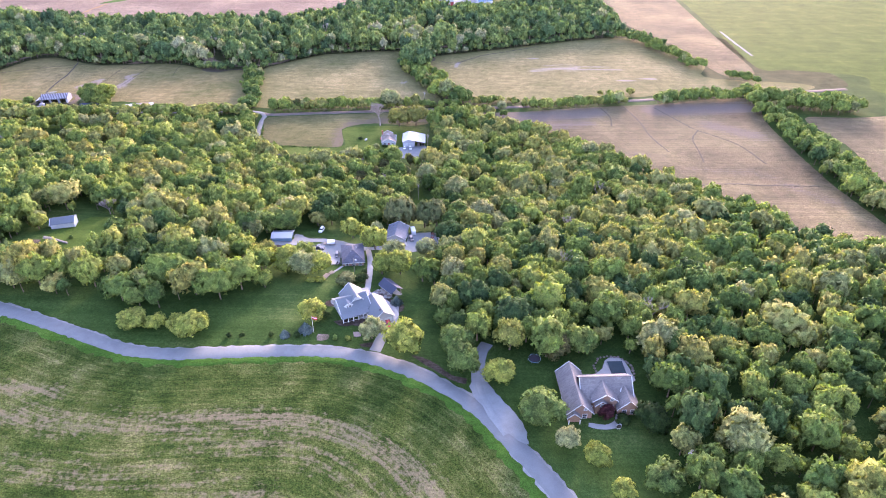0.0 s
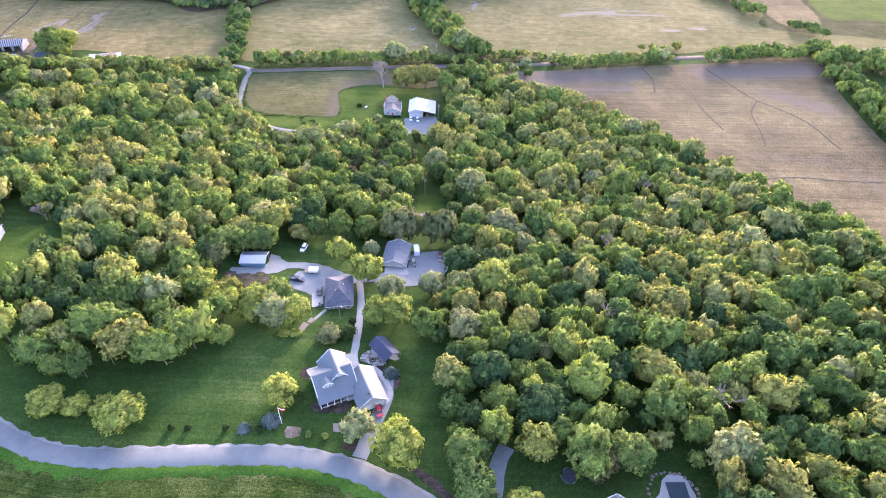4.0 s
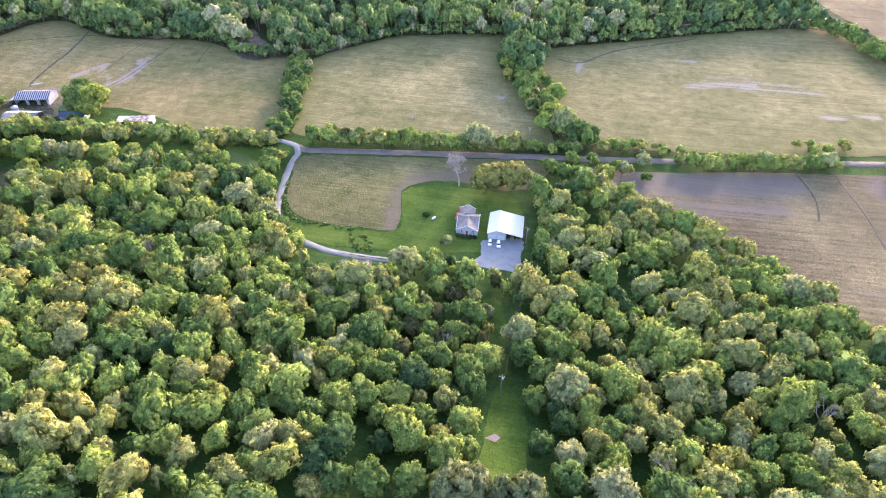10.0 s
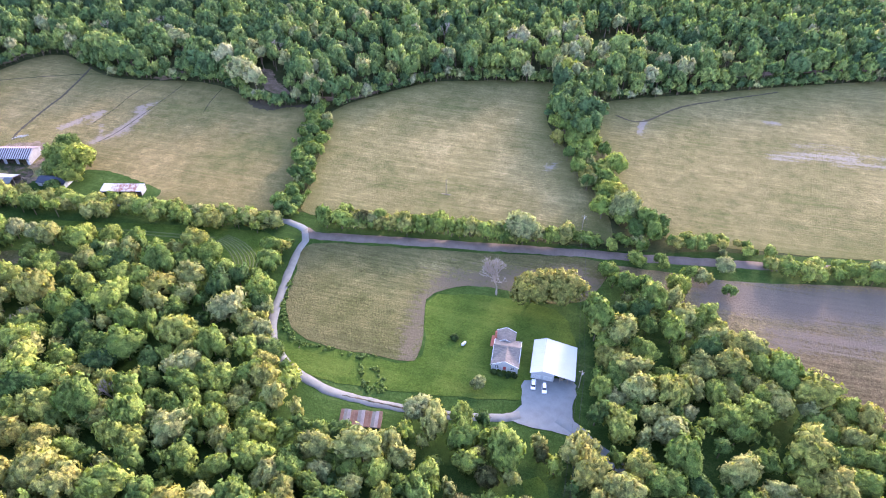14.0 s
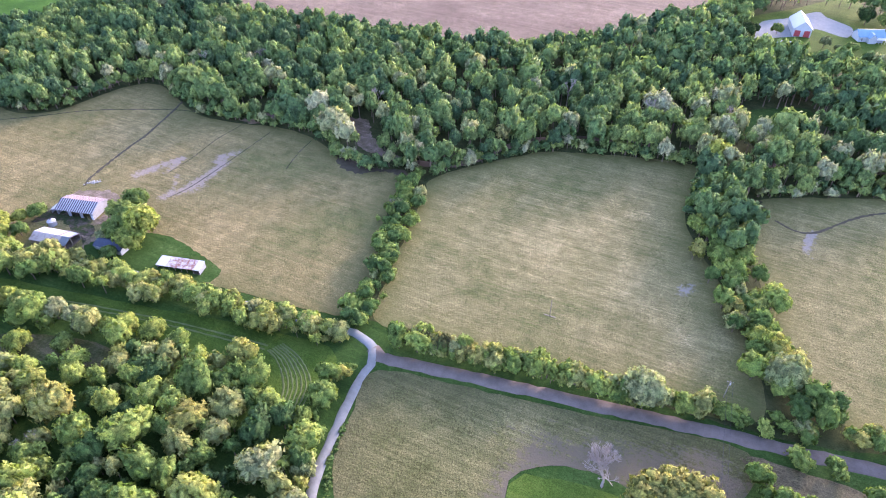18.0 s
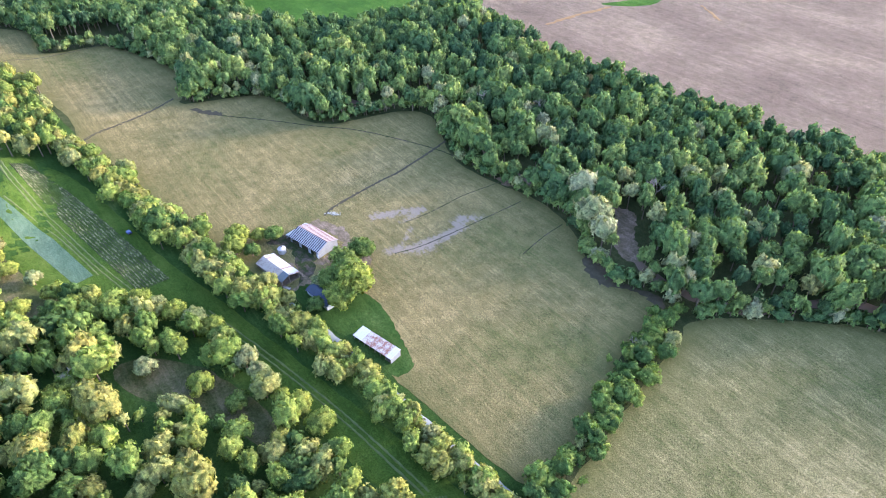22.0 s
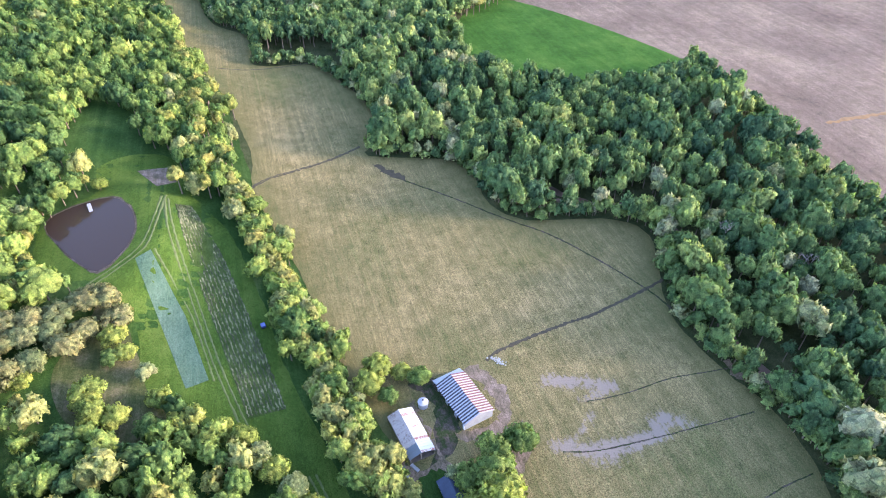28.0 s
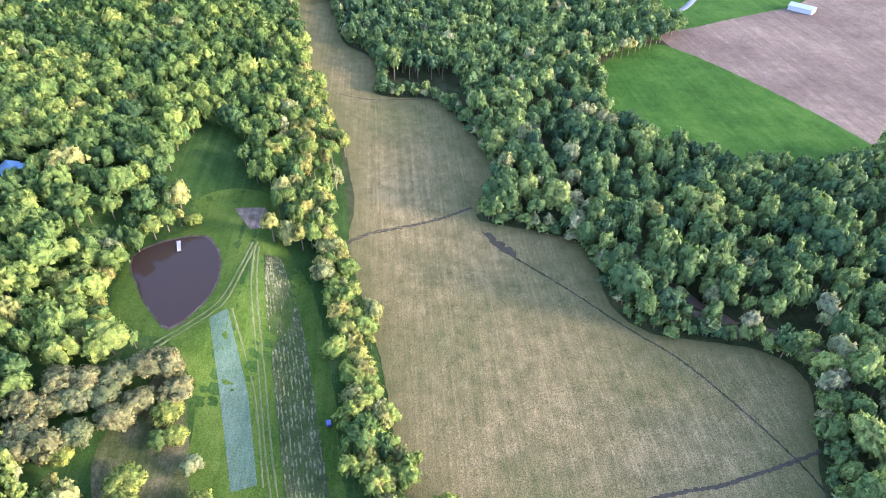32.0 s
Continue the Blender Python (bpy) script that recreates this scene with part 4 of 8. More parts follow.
# creek woods
X, Y, R, rnd = grown(-780, 330, 385, 905, 12, lambda X, Y: ((Y > 440) | (X < -600)) & ((Y > 536 - 0.02 * X) | (X < -335)) & ~((X < -380) & (X > -600) & (Y < 455)) & ~((X < -640) & (Y > 640)) & (X < 188) & ~inside(X, Y, [(-34, 772), (-30, 850), (20, 905), (110, 880), (108, 812), (80, 790), (40, 768), (10, 756)]), ((700, 7.0, 9.0), (1600, 5.4, 7.0), (11000, 3.8, 5.4), (8000, 2.6, 3.8)), 0.54)
# The last two patches paint sunlit haze into the crowns as a paler tint.
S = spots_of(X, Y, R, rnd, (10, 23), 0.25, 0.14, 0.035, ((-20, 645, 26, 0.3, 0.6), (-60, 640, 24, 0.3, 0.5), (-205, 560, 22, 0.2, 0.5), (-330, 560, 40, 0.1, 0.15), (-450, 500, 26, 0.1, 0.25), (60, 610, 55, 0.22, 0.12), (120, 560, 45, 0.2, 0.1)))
far = (S[:, 1] > 650) | (S[:, 0] > 80) | (S[:, 0] < -560)
small = (S[:, 2] < 3.6) & ~far
wood("creek_thicket", S[small], DIM, "young trees filling the creek woods", "thicket", mats=[M_LEAF_HAZED, M_BARK], deep=2.3)
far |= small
wood("creek_woods", S[~far], FAR, "tall dark green woods along the creek", mats=[M_LEAF_HAZED, M_BARK], deep=2.3)
wood("creek_woods_outer", S[far & ~small], DIM, "far dark green woods beyond the creek", mats=[M_LEAF_HAZED, M_BARK], deep=2.3)
# western hill
X, Y, R, rnd = grown(-980, -335, 130, 365, 13, lambda X, Y: (Y > 215) | (X < -470), ((900, 5.4, 7.6), (6000, 3.8, 5.4), (3000, 2.6, 3.6)), 0.58)
S = spots_of(X, Y, R, rnd, (7, 18), 0.36, 0.17, 0.04)
far = S[:, 0] < -560
wood("western_woods", S[~far], FAR, "green woods on the slope beyond the pond")
wood("western_woods_outer", S[far], DIM, "far green woods on the western slope")
# shrubs that skirt the creek woods
spots = []
rnd = np.random.RandomState(77)
for line in (FIELD_WEST[4:30], FIELD_MID[3:8], FIELD_EAST[:5], FIELD_GREEN[3:] + FIELD_GREEN[:1], [(-125, 734), (-157, 701), (-213, 688), (-265, 676), (-311, 677), (-351, 666), (-408, 680), (-493, 687)]):
    for (x1, y1), (x2, y2) in zip(line, line[1:]):
        n = max(1, int(math.hypot(x2 - x1, y2 - y1) / 3.0))
        dx, dy = (x2 - x1) / n, (y2 - y1) / n
        for k in range(n):
            f, b, off = (k + rnd.rand()) / n, rnd.rand(), rnd.uniform(0.5, 5.5)
            nx, ny = (y2 - y1), -(x2 - x1)
            m = math.hypot(nx, ny)
            px, py = x1 + (x2 - x1) * f, y1 + (y2 - y1) * f
            side = -1 if inside(np.array([px + nx / m * 4]), np.array([py + ny / m * 4]), FIELD_WEST)[0] or inside(np.array([px + nx / m * 4]), np.array([py + ny / m * 4]), FIELD_MID)[0] or inside(np.array([px + nx / m * 4]), np.array([py + ny / m * 4]), FIELD_EAST)[0] or inside(np.array([px + nx / m * 4]), np.array([py + ny / m * 4]), FIELD_GREEN)[0] or inside(np.array([px + nx / m * 4]), np.array([py + ny / m * 4]), FIELD_PINK)[0] else 1
            spots.append((px + side * nx / m * off, py + side * ny / m * off, 2.4 + 2.4 * b, 3.5 + 1.1 * off + 3 * rnd.rand(), rnd.uniform(0.05, 0.6) if rnd.rand() > 0.12 else rnd.uniform(0.88, 1.0), rnd.uniform(0, 6.28), rnd.randint(99)))
wood("wood_edge_shrubs", spots, DIM, "shrubs and low trees skirting the creek woods", "shrubs", mats=[M_LEAF_HAZED, M_BARK], deep=5.0)
# ---------------------------------------------------------------- single trees
def crown_of(kind, material_, name="crown"):
    V, polys, cv, cf, N = kind
    me = build_mesh(name, np.concatenate([V, cv]), [(polys, 0), (cf + len(V), 0)], [material_])
    soften(me, N)
    return me


def hued(name, stops, glow=0.35):
    """Foliage of a tree that stands alone; the hue differs a little from tree to tree."""
    m = leaf(name, stops, glow)
    nt = m.node_tree
    info = nt.nodes.new("ShaderNodeObjectInfo")
    rampn = [n for n in nt.nodes if n.type == "VALTORGB" and n.inputs["Fac"].links[0].from_node.type == "ATTRIBUTE"][0]
    nt.links.new(info.outputs["Random"], rampn.inputs["Fac"])
    return m


H_WOOD = hued("leaves_wood", LEAF_STOPS)
H_YELLOW = hued("leaves_yellow_green", [(0.0, (0.18, 0.225, 0.058)), (1.0, (0.25, 0.285, 0.072))], 0.4)
H_GREEN = hued("leaves_mid_green", [(0.0, (0.088, 0.142, 0.046)), (1.0, (0.142, 0.195, 0.057))])
H_PALE = hued("leaves_pale", [(0.0, (0.2, 0.235, 0.11)), (1.0, (0.27, 0.29, 0.16))], 0.4)
H_DARK = hued("leaves_dark", [(0.0, (0.022, 0.045, 0.015)), (1.0, (0.035, 0.065, 0.02))], 0.2)
H_SPRUCE = hued("needles_blue", [(0.0, (0.055, 0.085, 0.095)), (1.0, (0.07, 0.105, 0.115))], 0.15)
H_CEDAR = hued("needles_grey_brown", [(0.0, (0.098, 0.124, 0.056)), (1.0, (0.150, 0.165, 0.080))], 0.25)
H_OLIVE = hued("leaves_olive", [(0.0, (0.17, 0.175, 0.055)), (1.0, (0.2, 0.2, 0.065))], 0.3)
H_TAN = hued("leaves_tan", [(0.0, (0.140, 0.144, 0.066)), (1.0, (0.188, 0.186, 0.090))], 0.3)
H_UMBER = hued("needles_umber", [(0.0, (0.062, 0.072, 0.03)), (1.0, (0.1, 0.1, 0.045))], 0.25)
H_PURPLE = hued("leaves_purple", [(0.0, (0.05, 0.018, 0.022)), (1.0, (0.065, 0.022, 0.028))], 0.25)
TRUNK_ME = bpy.data.meshes.new("trunk")
TRUNK_ME.from_pydata([(v[0] * 1.3, v[1] * 1.3, v[2]) for v in TRUNK_V.tolist()], [], [tuple(f) for f in TRUNK_F])
TRUNK_ME.materials.append(M_BARK)
CONE = []
for s in range(2):
    rr = np.random.RandomState(80 + s)
    n = 420
    hgt = rr.beta(1.0, 1.6, n)
    ang = rr.uniform(0, 6.28, n)
    rad = (1 - hgt) * rr.uniform(0.75, 1.05, n) * (1 + 0.12 * np.sin(hgt * 40))
    P0 = np.stack([rad * np.cos(ang), rad * np.sin(ang), 0.05 + hgt * 1.5], 1)
    out = np.stack([np.cos(ang), np.sin(ang), np.full(n, -0.25)], 1)
    side = np.stack([-np.sin(ang), np.cos(ang), rr.uniform(-0.3, 0.3, n)], 1)
    sz = (0.26 * (1.1 - hgt))[:, None]
    V = np.stack([P0 + out * sz, P0 - out * sz * 0.5 + side * sz * 0.7, P0 - out * sz * 0.5 - side * sz * 0.7 + np.array((0, 0, 1)) * sz * 0.3], 1).reshape(-1, 3)
    a = np.arange(7) * 0.8976
    cv = np.concatenate([np.stack([0.72 * np.cos(a), 0.72 * np.sin(a), np.full(7, 0.05)], 1), [[0, 0, 1.45]], [[0, 0, 0.05]]])
    cf = np.array([(k, (k + 1) % 7, 7) for k in range(7)] + [((k + 1) % 7, k, 8) for k in range(7)])
    N = np.concatenate([np.repeat(out + np.array((0, 0, 0.5)), 3, 0), cv + np.array((0, 0, 0.1))])
    CONE.append((V, np.arange(len(V)).reshape(-1, 3), cv, cf, N / np.linalg.norm(N, axis=1)[:, None]))
TEMPLATES = {}


def plant(x, y, r, h, hue, shape="round", label="", group="", category="tree", name="tree", turn=None, pick=0):
    """A tree or shrub: trunk and crown."""
    kinds = {"round": BIG, "tall": LEAN_CROWN, "cone": CONE}[shape]
    k = pick % len(kinds)
    key = (hue.name, shape, k)
    low = {"round": 0.2, "tall": 0.12, "cone": 0.06}[shape] if name == "tree" else 0.02
    if key not in TEMPLATES:
        me = crown_of(kinds[k], hue)
        TEMPLATES[key] = (me, max(v.co.z for v in me.vertices))
    me, top = TEMPLATES[key]
    ob = tagged(new(name), label, category, group)
    ob.matrix_basis = Matrix.Translation((x, y, hz(x, y))) @ Matrix.Rotation(turn if turn is not None else (x * 1.7 + y) % 6.28, 4, "Z")
    if name == "tree":
        tr = new("trunk", TRUNK_ME)
        tr.parent, tr.scale = ob, (h * 0.5, h * 0.5, h * 0.8)
    cr = new("crown" if name == "tree" else "foliage", me)
    cr.parent, cr.location, cr.scale = ob, (0, 0, h * low), (r, r, h * (1 - low) / top)
    return ob


for k, (x, y, r, h, tint, turn, v) in enumerate(NEAR_TREES):
    plant(float(x), float(y), float(r), float(h), H_WOOD, "round", "leafy green deciduous tree in the hillside woods", "hillside trees", turn=float(turn), pick=int(v))
LAWN_TREE = "trees on the house lawns"
LAWN_TREES_A = (
    (-11.8, 150.0, 5.6, 9.5, H_YELLOW, "round", "broad round yellow-green tree beside the house driveway"),
    (-23.7, 155.5, 4.0, 7.0, H_PALE, "round", "pale thin-leaved tree in front of the white house"),
    (-45.4, 166.0, 4.2, 7.0, H_YELLOW, "round", "bright yellow-green tree on the front lawn"),
    (-102.6, 159.5, 4.4, 5.5, H_YELLOW, "round", "low spreading yellow-green tree by the road"),
    (-95.5, 158.5, 3.2, 4.6, H_YELLOW, "round", "low spreading yellow-green tree by the road"),
    (-82.5, 155.5, 5.2, 7.0, H_YELLOW, "round", "broad yellow-green tree by the roadside lawn"),
    (-88.0, 158.5, 3.4, 5.0, H_YELLOW, "round", "yellow-green tree by the roadside lawn"),
    (6.0, 140.5, 5.0, 9.5, H_GREEN, "round", "green tree beside the forked driveway"),
    (3.0, 148.0, 4.6, 10.5, H_GREEN, "round", "green tree at the edge of the lawn"),
    (16.8, 136.0, 4.2, 8.0, H_YELLOW, "round", "light green tree beside the forked driveway"),
    (26.0, 121.0, 5.6, 9.0, H_GREEN, "round", "wide green tree next to the brick house"),
    (40.1, 106.0, 3.2, 6.0, H_YELLOW, "round", "small round bright green tree on the lawn"),
    (32.6, 111.5, 3.0, 6.0, H_PALE, "round", "small pale yellow-green tree on the lawn"),
    (54.6, 98.0, 4.4, 7.5, H_GREEN, "round", "round grey-green tree on the lawn"),
    (43.8, 96.5, 2.6, 5.0, H_YELLOW, "round", "small yellow-green tree on the lawn"),
    (45.9, 122.2, 2.2, 4.2, H_PURPLE, "round", "small dark purple-leaved tree by the front door"),
    (57.5, 119.5, 4.2, 7.0, H_DARK, "round", "dark green tree beside the brick house"),
    (36.0, 149.0, 4.8, 9.0, H_UMBER, "round", "brownish green tree behind the brick house"),
    (43.5, 150.5, 4.8, 9.5, H_GREEN, "round", "green tree behind the brick house"),
    (-53.0, 195.0, 5.0, 9.0, H_PALE, "round", "light green tree on the back lawn"),
)
LAWN_TREES_B = (
    (-60.0, 199.5, 5.4, 9.0, H_YELLOW, "round", "light yellow-green tree on the back lawn"),
    (-48.0, 197.0, 4.4, 8.5, H_YELLOW, "round", "light yellow-green tree beside the gravel yard"),
    (-55.5, 204.0, 4.2, 8.0, H_GREEN, "round", "green tree beside the gravel yard"),
    (-29.0, 219.5, 5.0, 9.5, H_YELLOW, "round", "tall yellow-green tree between the house and garage"),
    (-24.0, 197.0, 3.6, 9.0, H_YELLOW, "tall", "tall light yellow-green tree beside the path"),
    (-17.0, 197.5, 4.6, 9.0, H_YELLOW, "round", "light yellow-green tree behind the pavilion"),
    (-20.5, 211.5, 4.0, 8.0, H_PALE, "round", "pale green tree below the garage yard"),
    (-7.5, 215.0, 3.8, 8.0, H_PALE, "round", "pale green tree below the garage yard"),
    (-39.8, 231.0, 4.2, 8.5, H_YELLOW, "round", "open yellow-green tree beside the yard loop"),
    (-29.6, 236.0, 2.6, 6.5, H_PALE, "tall", "small pale tree beside the garage"),
    (-22.5, 248.5, 4.8, 15.0, H_CEDAR, "tall", "tall grey-brown tree behind the garage"),
    (-17.5, 251.0, 4.4, 14.0, H_CEDAR, "tall", "tall grey-brown tree behind the garage"),
    (-9.0, 250.5, 4.4, 14.0, H_CEDAR, "tall", "tall grey-green tree behind the garage"),
    (-3.5, 252.0, 4.6, 14.5, H_CEDAR, "tall", "tall grey-green tree behind the garage"),
    (-69.0, 235.0, 5.4, 10.0, H_GREEN, "round", "green tree leaning over the tin carport"),
    (-81.0, 222.5, 4.6, 9.5, H_CEDAR, "round", "grey-green tree beside the tin carport"),
    (-77.5, 232.5, 5.0, 10.0, H_GREEN, "round", "green tree behind the tin carport"),
    (-34.0, 249.0, 3.0, 6.0, H_YELLOW, "round", "light green tree at the edge of the woods"),
    (-69.5, 199.0, 5.0, 9.0, H_YELLOW, "round", "light yellow-green tree on the back lawn"),
    (-325.0, 311.0, 3.4, 6.0, H_YELLOW, "round", "yellow-green tree on the rough grass"),
)
LAWN_TREES_C = (
    (-306.0, 338.0, 4.0, 7.0, H_YELLOW, "round", "yellow-green tree on the rough grass"),
    (-300.0, 348.0, 4.0, 7.0, H_GREEN, "round", "green tree on the rough grass"),
    (-80.4, 206.5, 5.2, 9.5, H_YELLOW, "round", "yellow-green tree at the edge of the woods"),
    (-42.9, 367.5, 2.4, 4.6, H_PALE, "round", "small pale tree on the farmhouse lawn"),
    (-59.5, 351.0, 4.2, 7.0, H_PALE, "round", "pale green tree beside the gravel lane"),
    (-31.0, 412.5, 6.9, 13.5, H_OLIVE, "round", "broad golden-green tree behind the farmhouse"),
    (-19.5, 414.5, 7.0, 13.0, H_OLIVE, "round", "broad golden-green tree behind the farmhouse"),
    (-25.5, 418.0, 5.2, 12.0, H_OLIVE, "round", "golden-green tree behind the farmhouse"),
    (-39.0, 448.5, 6.2, 13.5, H_PALE, "round", "tall pale green tree rising from the roadside hedge"),
    (2.0, 474.0, 6.0, 15.0, H_PALE, "tall", "tall pale green tree rising from the field hedge"),
    (-263.0, 448.5, 5.2, 10.5, H_GREEN, "round", "green tree beside the striped barn"),
    (-265.5, 458.0, 4.8, 10.0, H_GREEN, "round", "green tree at the field edge near the barn"),
    (-249.0, 443.5, 7.0, 14.0, H_YELLOW, "round", "golden-green tree among the barns"),
    (-256.5, 444.5, 5.8, 12.0, H_GREEN, "round", "green tree among the barns"),
    (-246.5, 436.5, 5.6, 9.5, H_YELLOW, "round", "golden-green tree beside the blue-roofed shed"),
    (-257.5, 437.5, 4.4, 8.5, H_GREEN, "round", "dense green tree leaning over the blue-roofed shed"),
    (-261.5, 434.5, 3.0, 5.5, H_PALE, "round", "pale grey-green tree beside the blue-roofed shed"),
    (-251.0, 427.5, 3.2, 5.5, H_GREEN, "round", "green tree beside the blue-roofed shed"),
    (-299.5, 434.5, 3.6, 6.5, H_GREEN, "round", "green tree at the end of the old shed"),
    (-303.0, 428.0, 3.2, 5.5, H_YELLOW, "round", "yellow-green tree at the end of the old shed"),
    (-299.5, 416.5, 4.4, 9.0, H_YELLOW, "round", "yellow-green tree in the hedge beside the old shed"),
    (-306.5, 421.0, 4.6, 9.0, H_YELLOW, "round", "yellow-green tree in the hedge beside the old shed"),
    (-294.5, 421.5, 3.0, 6.5, H_GREEN, "round", "green tree against the end of the old shed"),
    (-434.3, 324.5, 3.0, 6.0, H_YELLOW, "round", "small yellow-green tree beside the pond"),
    (-331.2, 335.0, 3.2, 5.5, H_GREEN, "round", "green tree on the rough grass"),
    (-323.2, 346.0, 3.0, 6.0, H_PALE, "round", "pale tree standing alone on the grass"),
)
LAWN_TREES_D = (
    (-120.5, 369.0, 4.0, 8.0, H_PALE, "round", "pale tree beside the gravel lane"),
    (-113.0, 361.0, 4.2, 8.0, H_GREEN, "round", "green tree beside the gravel lane"),
    (-104.0, 352.0, 3.8, 7.5, H_YELLOW, "round", "yellow-green tree beside the gravel lane"),
    (-125.5, 379.0, 3.6, 7.5, H_PALE, "round", "pale tree beside the gravel lane"),
    (-311.0, 350.0, 3.8, 6.5, H_YELLOW, "round", "yellow-green tree beside the netted strip"),
    (-301.0, 356.0, 4.2, 7.5, H_YELLOW, "round", "yellow-green tree beside the netted strip"),
    (-333.0, 340.0, 3.4, 6.0, H_YELLOW, "round", "yellow-green tree on the rough grass"),
    (-309.0, 332.0, 4.4, 7.5, H_YELLOW, "round", "yellow-green tree on the rough grass"),
    (-291.0, 364.0, 4.6, 8.0, H_YELLOW, "round", "yellow-green tree at the wood edge"),
    (44.0, 450.0, 3.6, 6.5, H_PALE, "round", "pale tree standing beside the dirt road"),
    (24.0, 431.0, 4.2, 9.0, H_YELLOW, "round", "yellow-green tree at the corner of the stubble field"),
    (-6.0, 489.0, 4.4, 9.5, H_YELLOW, "round", "pale yellow-green tree in the hedgerow"),
    (0.0, 475.0, 4.8, 10.0, H_PALE, "round", "pale tree in the hedgerow"),
    (-33.0, 606.0, 6.6, 16.0, H_YELLOW, "round", "tall yellow-green tree at the creek end of the hedgerow"),
    (-317.0, 330.0, 5.2, 7.5, H_YELLOW, "round", "yellow-green tree on the rough grass"),
    (-341.0, 336.0, 4.4, 7.5, H_YELLOW, "round", "yellow-green tree at the wood edge"),
    (-437.0, 493.0, 5.0, 12.0, H_PALE, "tall", "pale whitish tree at the creek bank"),
    (-508.0, 481.0, 6.0, 15.0, H_PALE, "tall", "pale grey-green tree at the creek bank"),
    (-386.0, 536.0, 4.2, 12.0, H_PALE, "tall", "pale grey-green tree at the creek bank"),
)
for x, y, r, h, hue, shape, label in LAWN_TREES_A + LAWN_TREES_B + LAWN_TREES_C + LAWN_TREES_D:
    plant(x, y, r * 1.2, h * 1.12, hue, shape, label, LAWN_TREE, pick=int(abs(x * 3 + y)))
for x, y, h in ((-52.2, 155.8, 3.2), (-45.9, 158.4, 4.4), (-16.9, 176.0, 4.0)):
    plant(x, y, h * 0.5, h, H_SPRUCE, "cone", "small conical blue spruce on the front lawn", "blue spruces", "spruce")
for x, y, r, h, hue, label in (
    (-70.2, 154.8, 0.95, 1.8, H_DARK, "small clipped dark green shrub along the road"),
    (-66.1, 154.9, 0.95, 1.8, H_DARK, "small clipped dark green shrub along the road"),
    (-56.7, 155.6, 1.0, 2.0, H_DARK, "small clipped dark green shrub along the road"),
    (-48.1, 155.6, 1.1, 2.0, H_DARK, "small clipped dark green shrub along the road"),
    (-35.6, 154.8, 1.0, 1.9, H_GREEN, "small green shrub along the road"),
    (-31.3, 154.4, 1.0, 1.9, H_GREEN, "small green shrub along the road"),
    (-36.5, 189.5, 4.2, 4.2, H_CEDAR, "wide dark brownish shrub behind the house"),
    (-31.8, 190.5, 3.0, 3.6, H_DARK, "wide dark green shrub behind the house"),
    (-30.8, 197.0, 1.4, 2.2, H_DARK, "round dark green shrub beside the path"),
    (-50.0, 190.0, 2.0, 1.4, H_YELLOW, "low yellow-green hedge shrub on the lawn"),
    (-46.5, 190.3, 2.0, 1.4, H_YELLOW, "low yellow-green hedge shrub on the lawn"),
    (-41.0, 166.5, 2.0, 2.2, H_DARK, "dark green shrub beside the porch"),
    (-24.6, 175.8, 1.6, 2.6, H_GREEN, "green shrub beside the patio"),
    (50.5, 120.8, 2.2, 2.4, H_DARK, "dark shrub in front of the brick house"),
    (-39.0, 374.6, 1.3, 1.5, H_DARK, "dark green shrub below the farmhouse porch"),
    (-36.6, 374.4, 1.2, 1.4, H_DARK, "dark green shrub below the farmhouse porch"),
    (-34.2, 374.5, 1.3, 1.5, H_DARK, "dark green shrub below the farmhouse porch"),
    (-31.9, 374.8, 1.2, 1.4, H_DARK, "dark green shrub below the farmhouse porch"),
    (-55.0, 386.5, 1.8, 1.6, H_DARK, "dark shrub on the farmhouse lawn"),
):
    plant(x, y, r, h, hue, "round", label, "", "shrub", "shrub", pick=int(abs(x + y)))
rnd = random.Random(17)
for x, y in ((-332, 300), (-341, 303), (-343, 310), (-346, 316), (-352, 320), (-355, 327), (-355, 333), (-349, 336), (-326, 306), (-332, 313), (-337, 322), (-344, 327), (-350, 312), (-349, 304), (-339, 296), (-325, 298)):
    plant(x + rnd.uniform(-1, 1), y + rnd.uniform(-1, 1), rnd.uniform(5.0, 6.6), rnd.uniform(8.0, 11.0), H_TAN if rnd.random() < 0.8 else H_CEDAR, "round", "brownish tan tree in a grove below the pond", "tan grove", pick=int(abs(x * 5 + y)))
for x, y, hue in ((-383, 287, H_YELLOW), (-381, 295, H_OLIVE), (-388, 299, H_YELLOW), (-400, 300, H_OLIVE), (-404, 292, H_GREEN), (-374, 306, H_YELLOW), (-366, 304, H_OLIVE), (-371, 298, H_GREEN), (-412, 298, H_YELLOW), (-421, 303, H_OLIVE)):
    plant(x, y, rnd.uniform(4.2, 5.6), rnd.uniform(7.5, 10.0), hue, "round", "yellow-green tree at the edge of the pond", "trees round the pond", pick=int(abs(x * 5 + y)))
for x, y in ((-297, 369), (-290, 373.5), (-284, 379), (-277, 383), (-270, 386.5), (-262, 389), (-255, 391.5), (-247, 392), (-240, 393.5), (-233, 394.5), (-226, 395), (-219, 397), (-211, 399), (-203, 400.5), (-158, 399), (-150, 394)):
    plant(x + rnd.uniform(-1, 1), y + rnd.uniform(-1, 1), rnd.uniform(3.4, 5.2), rnd.uniform(7.0, 10.5), rnd.choice((H_YELLOW, H_YELLOW, H_GREEN, H_PALE)), "round", "bright yellow-green tree in a row along the mown strip", "trees along the mown strip", pick=int(abs(x * 5 + y)))
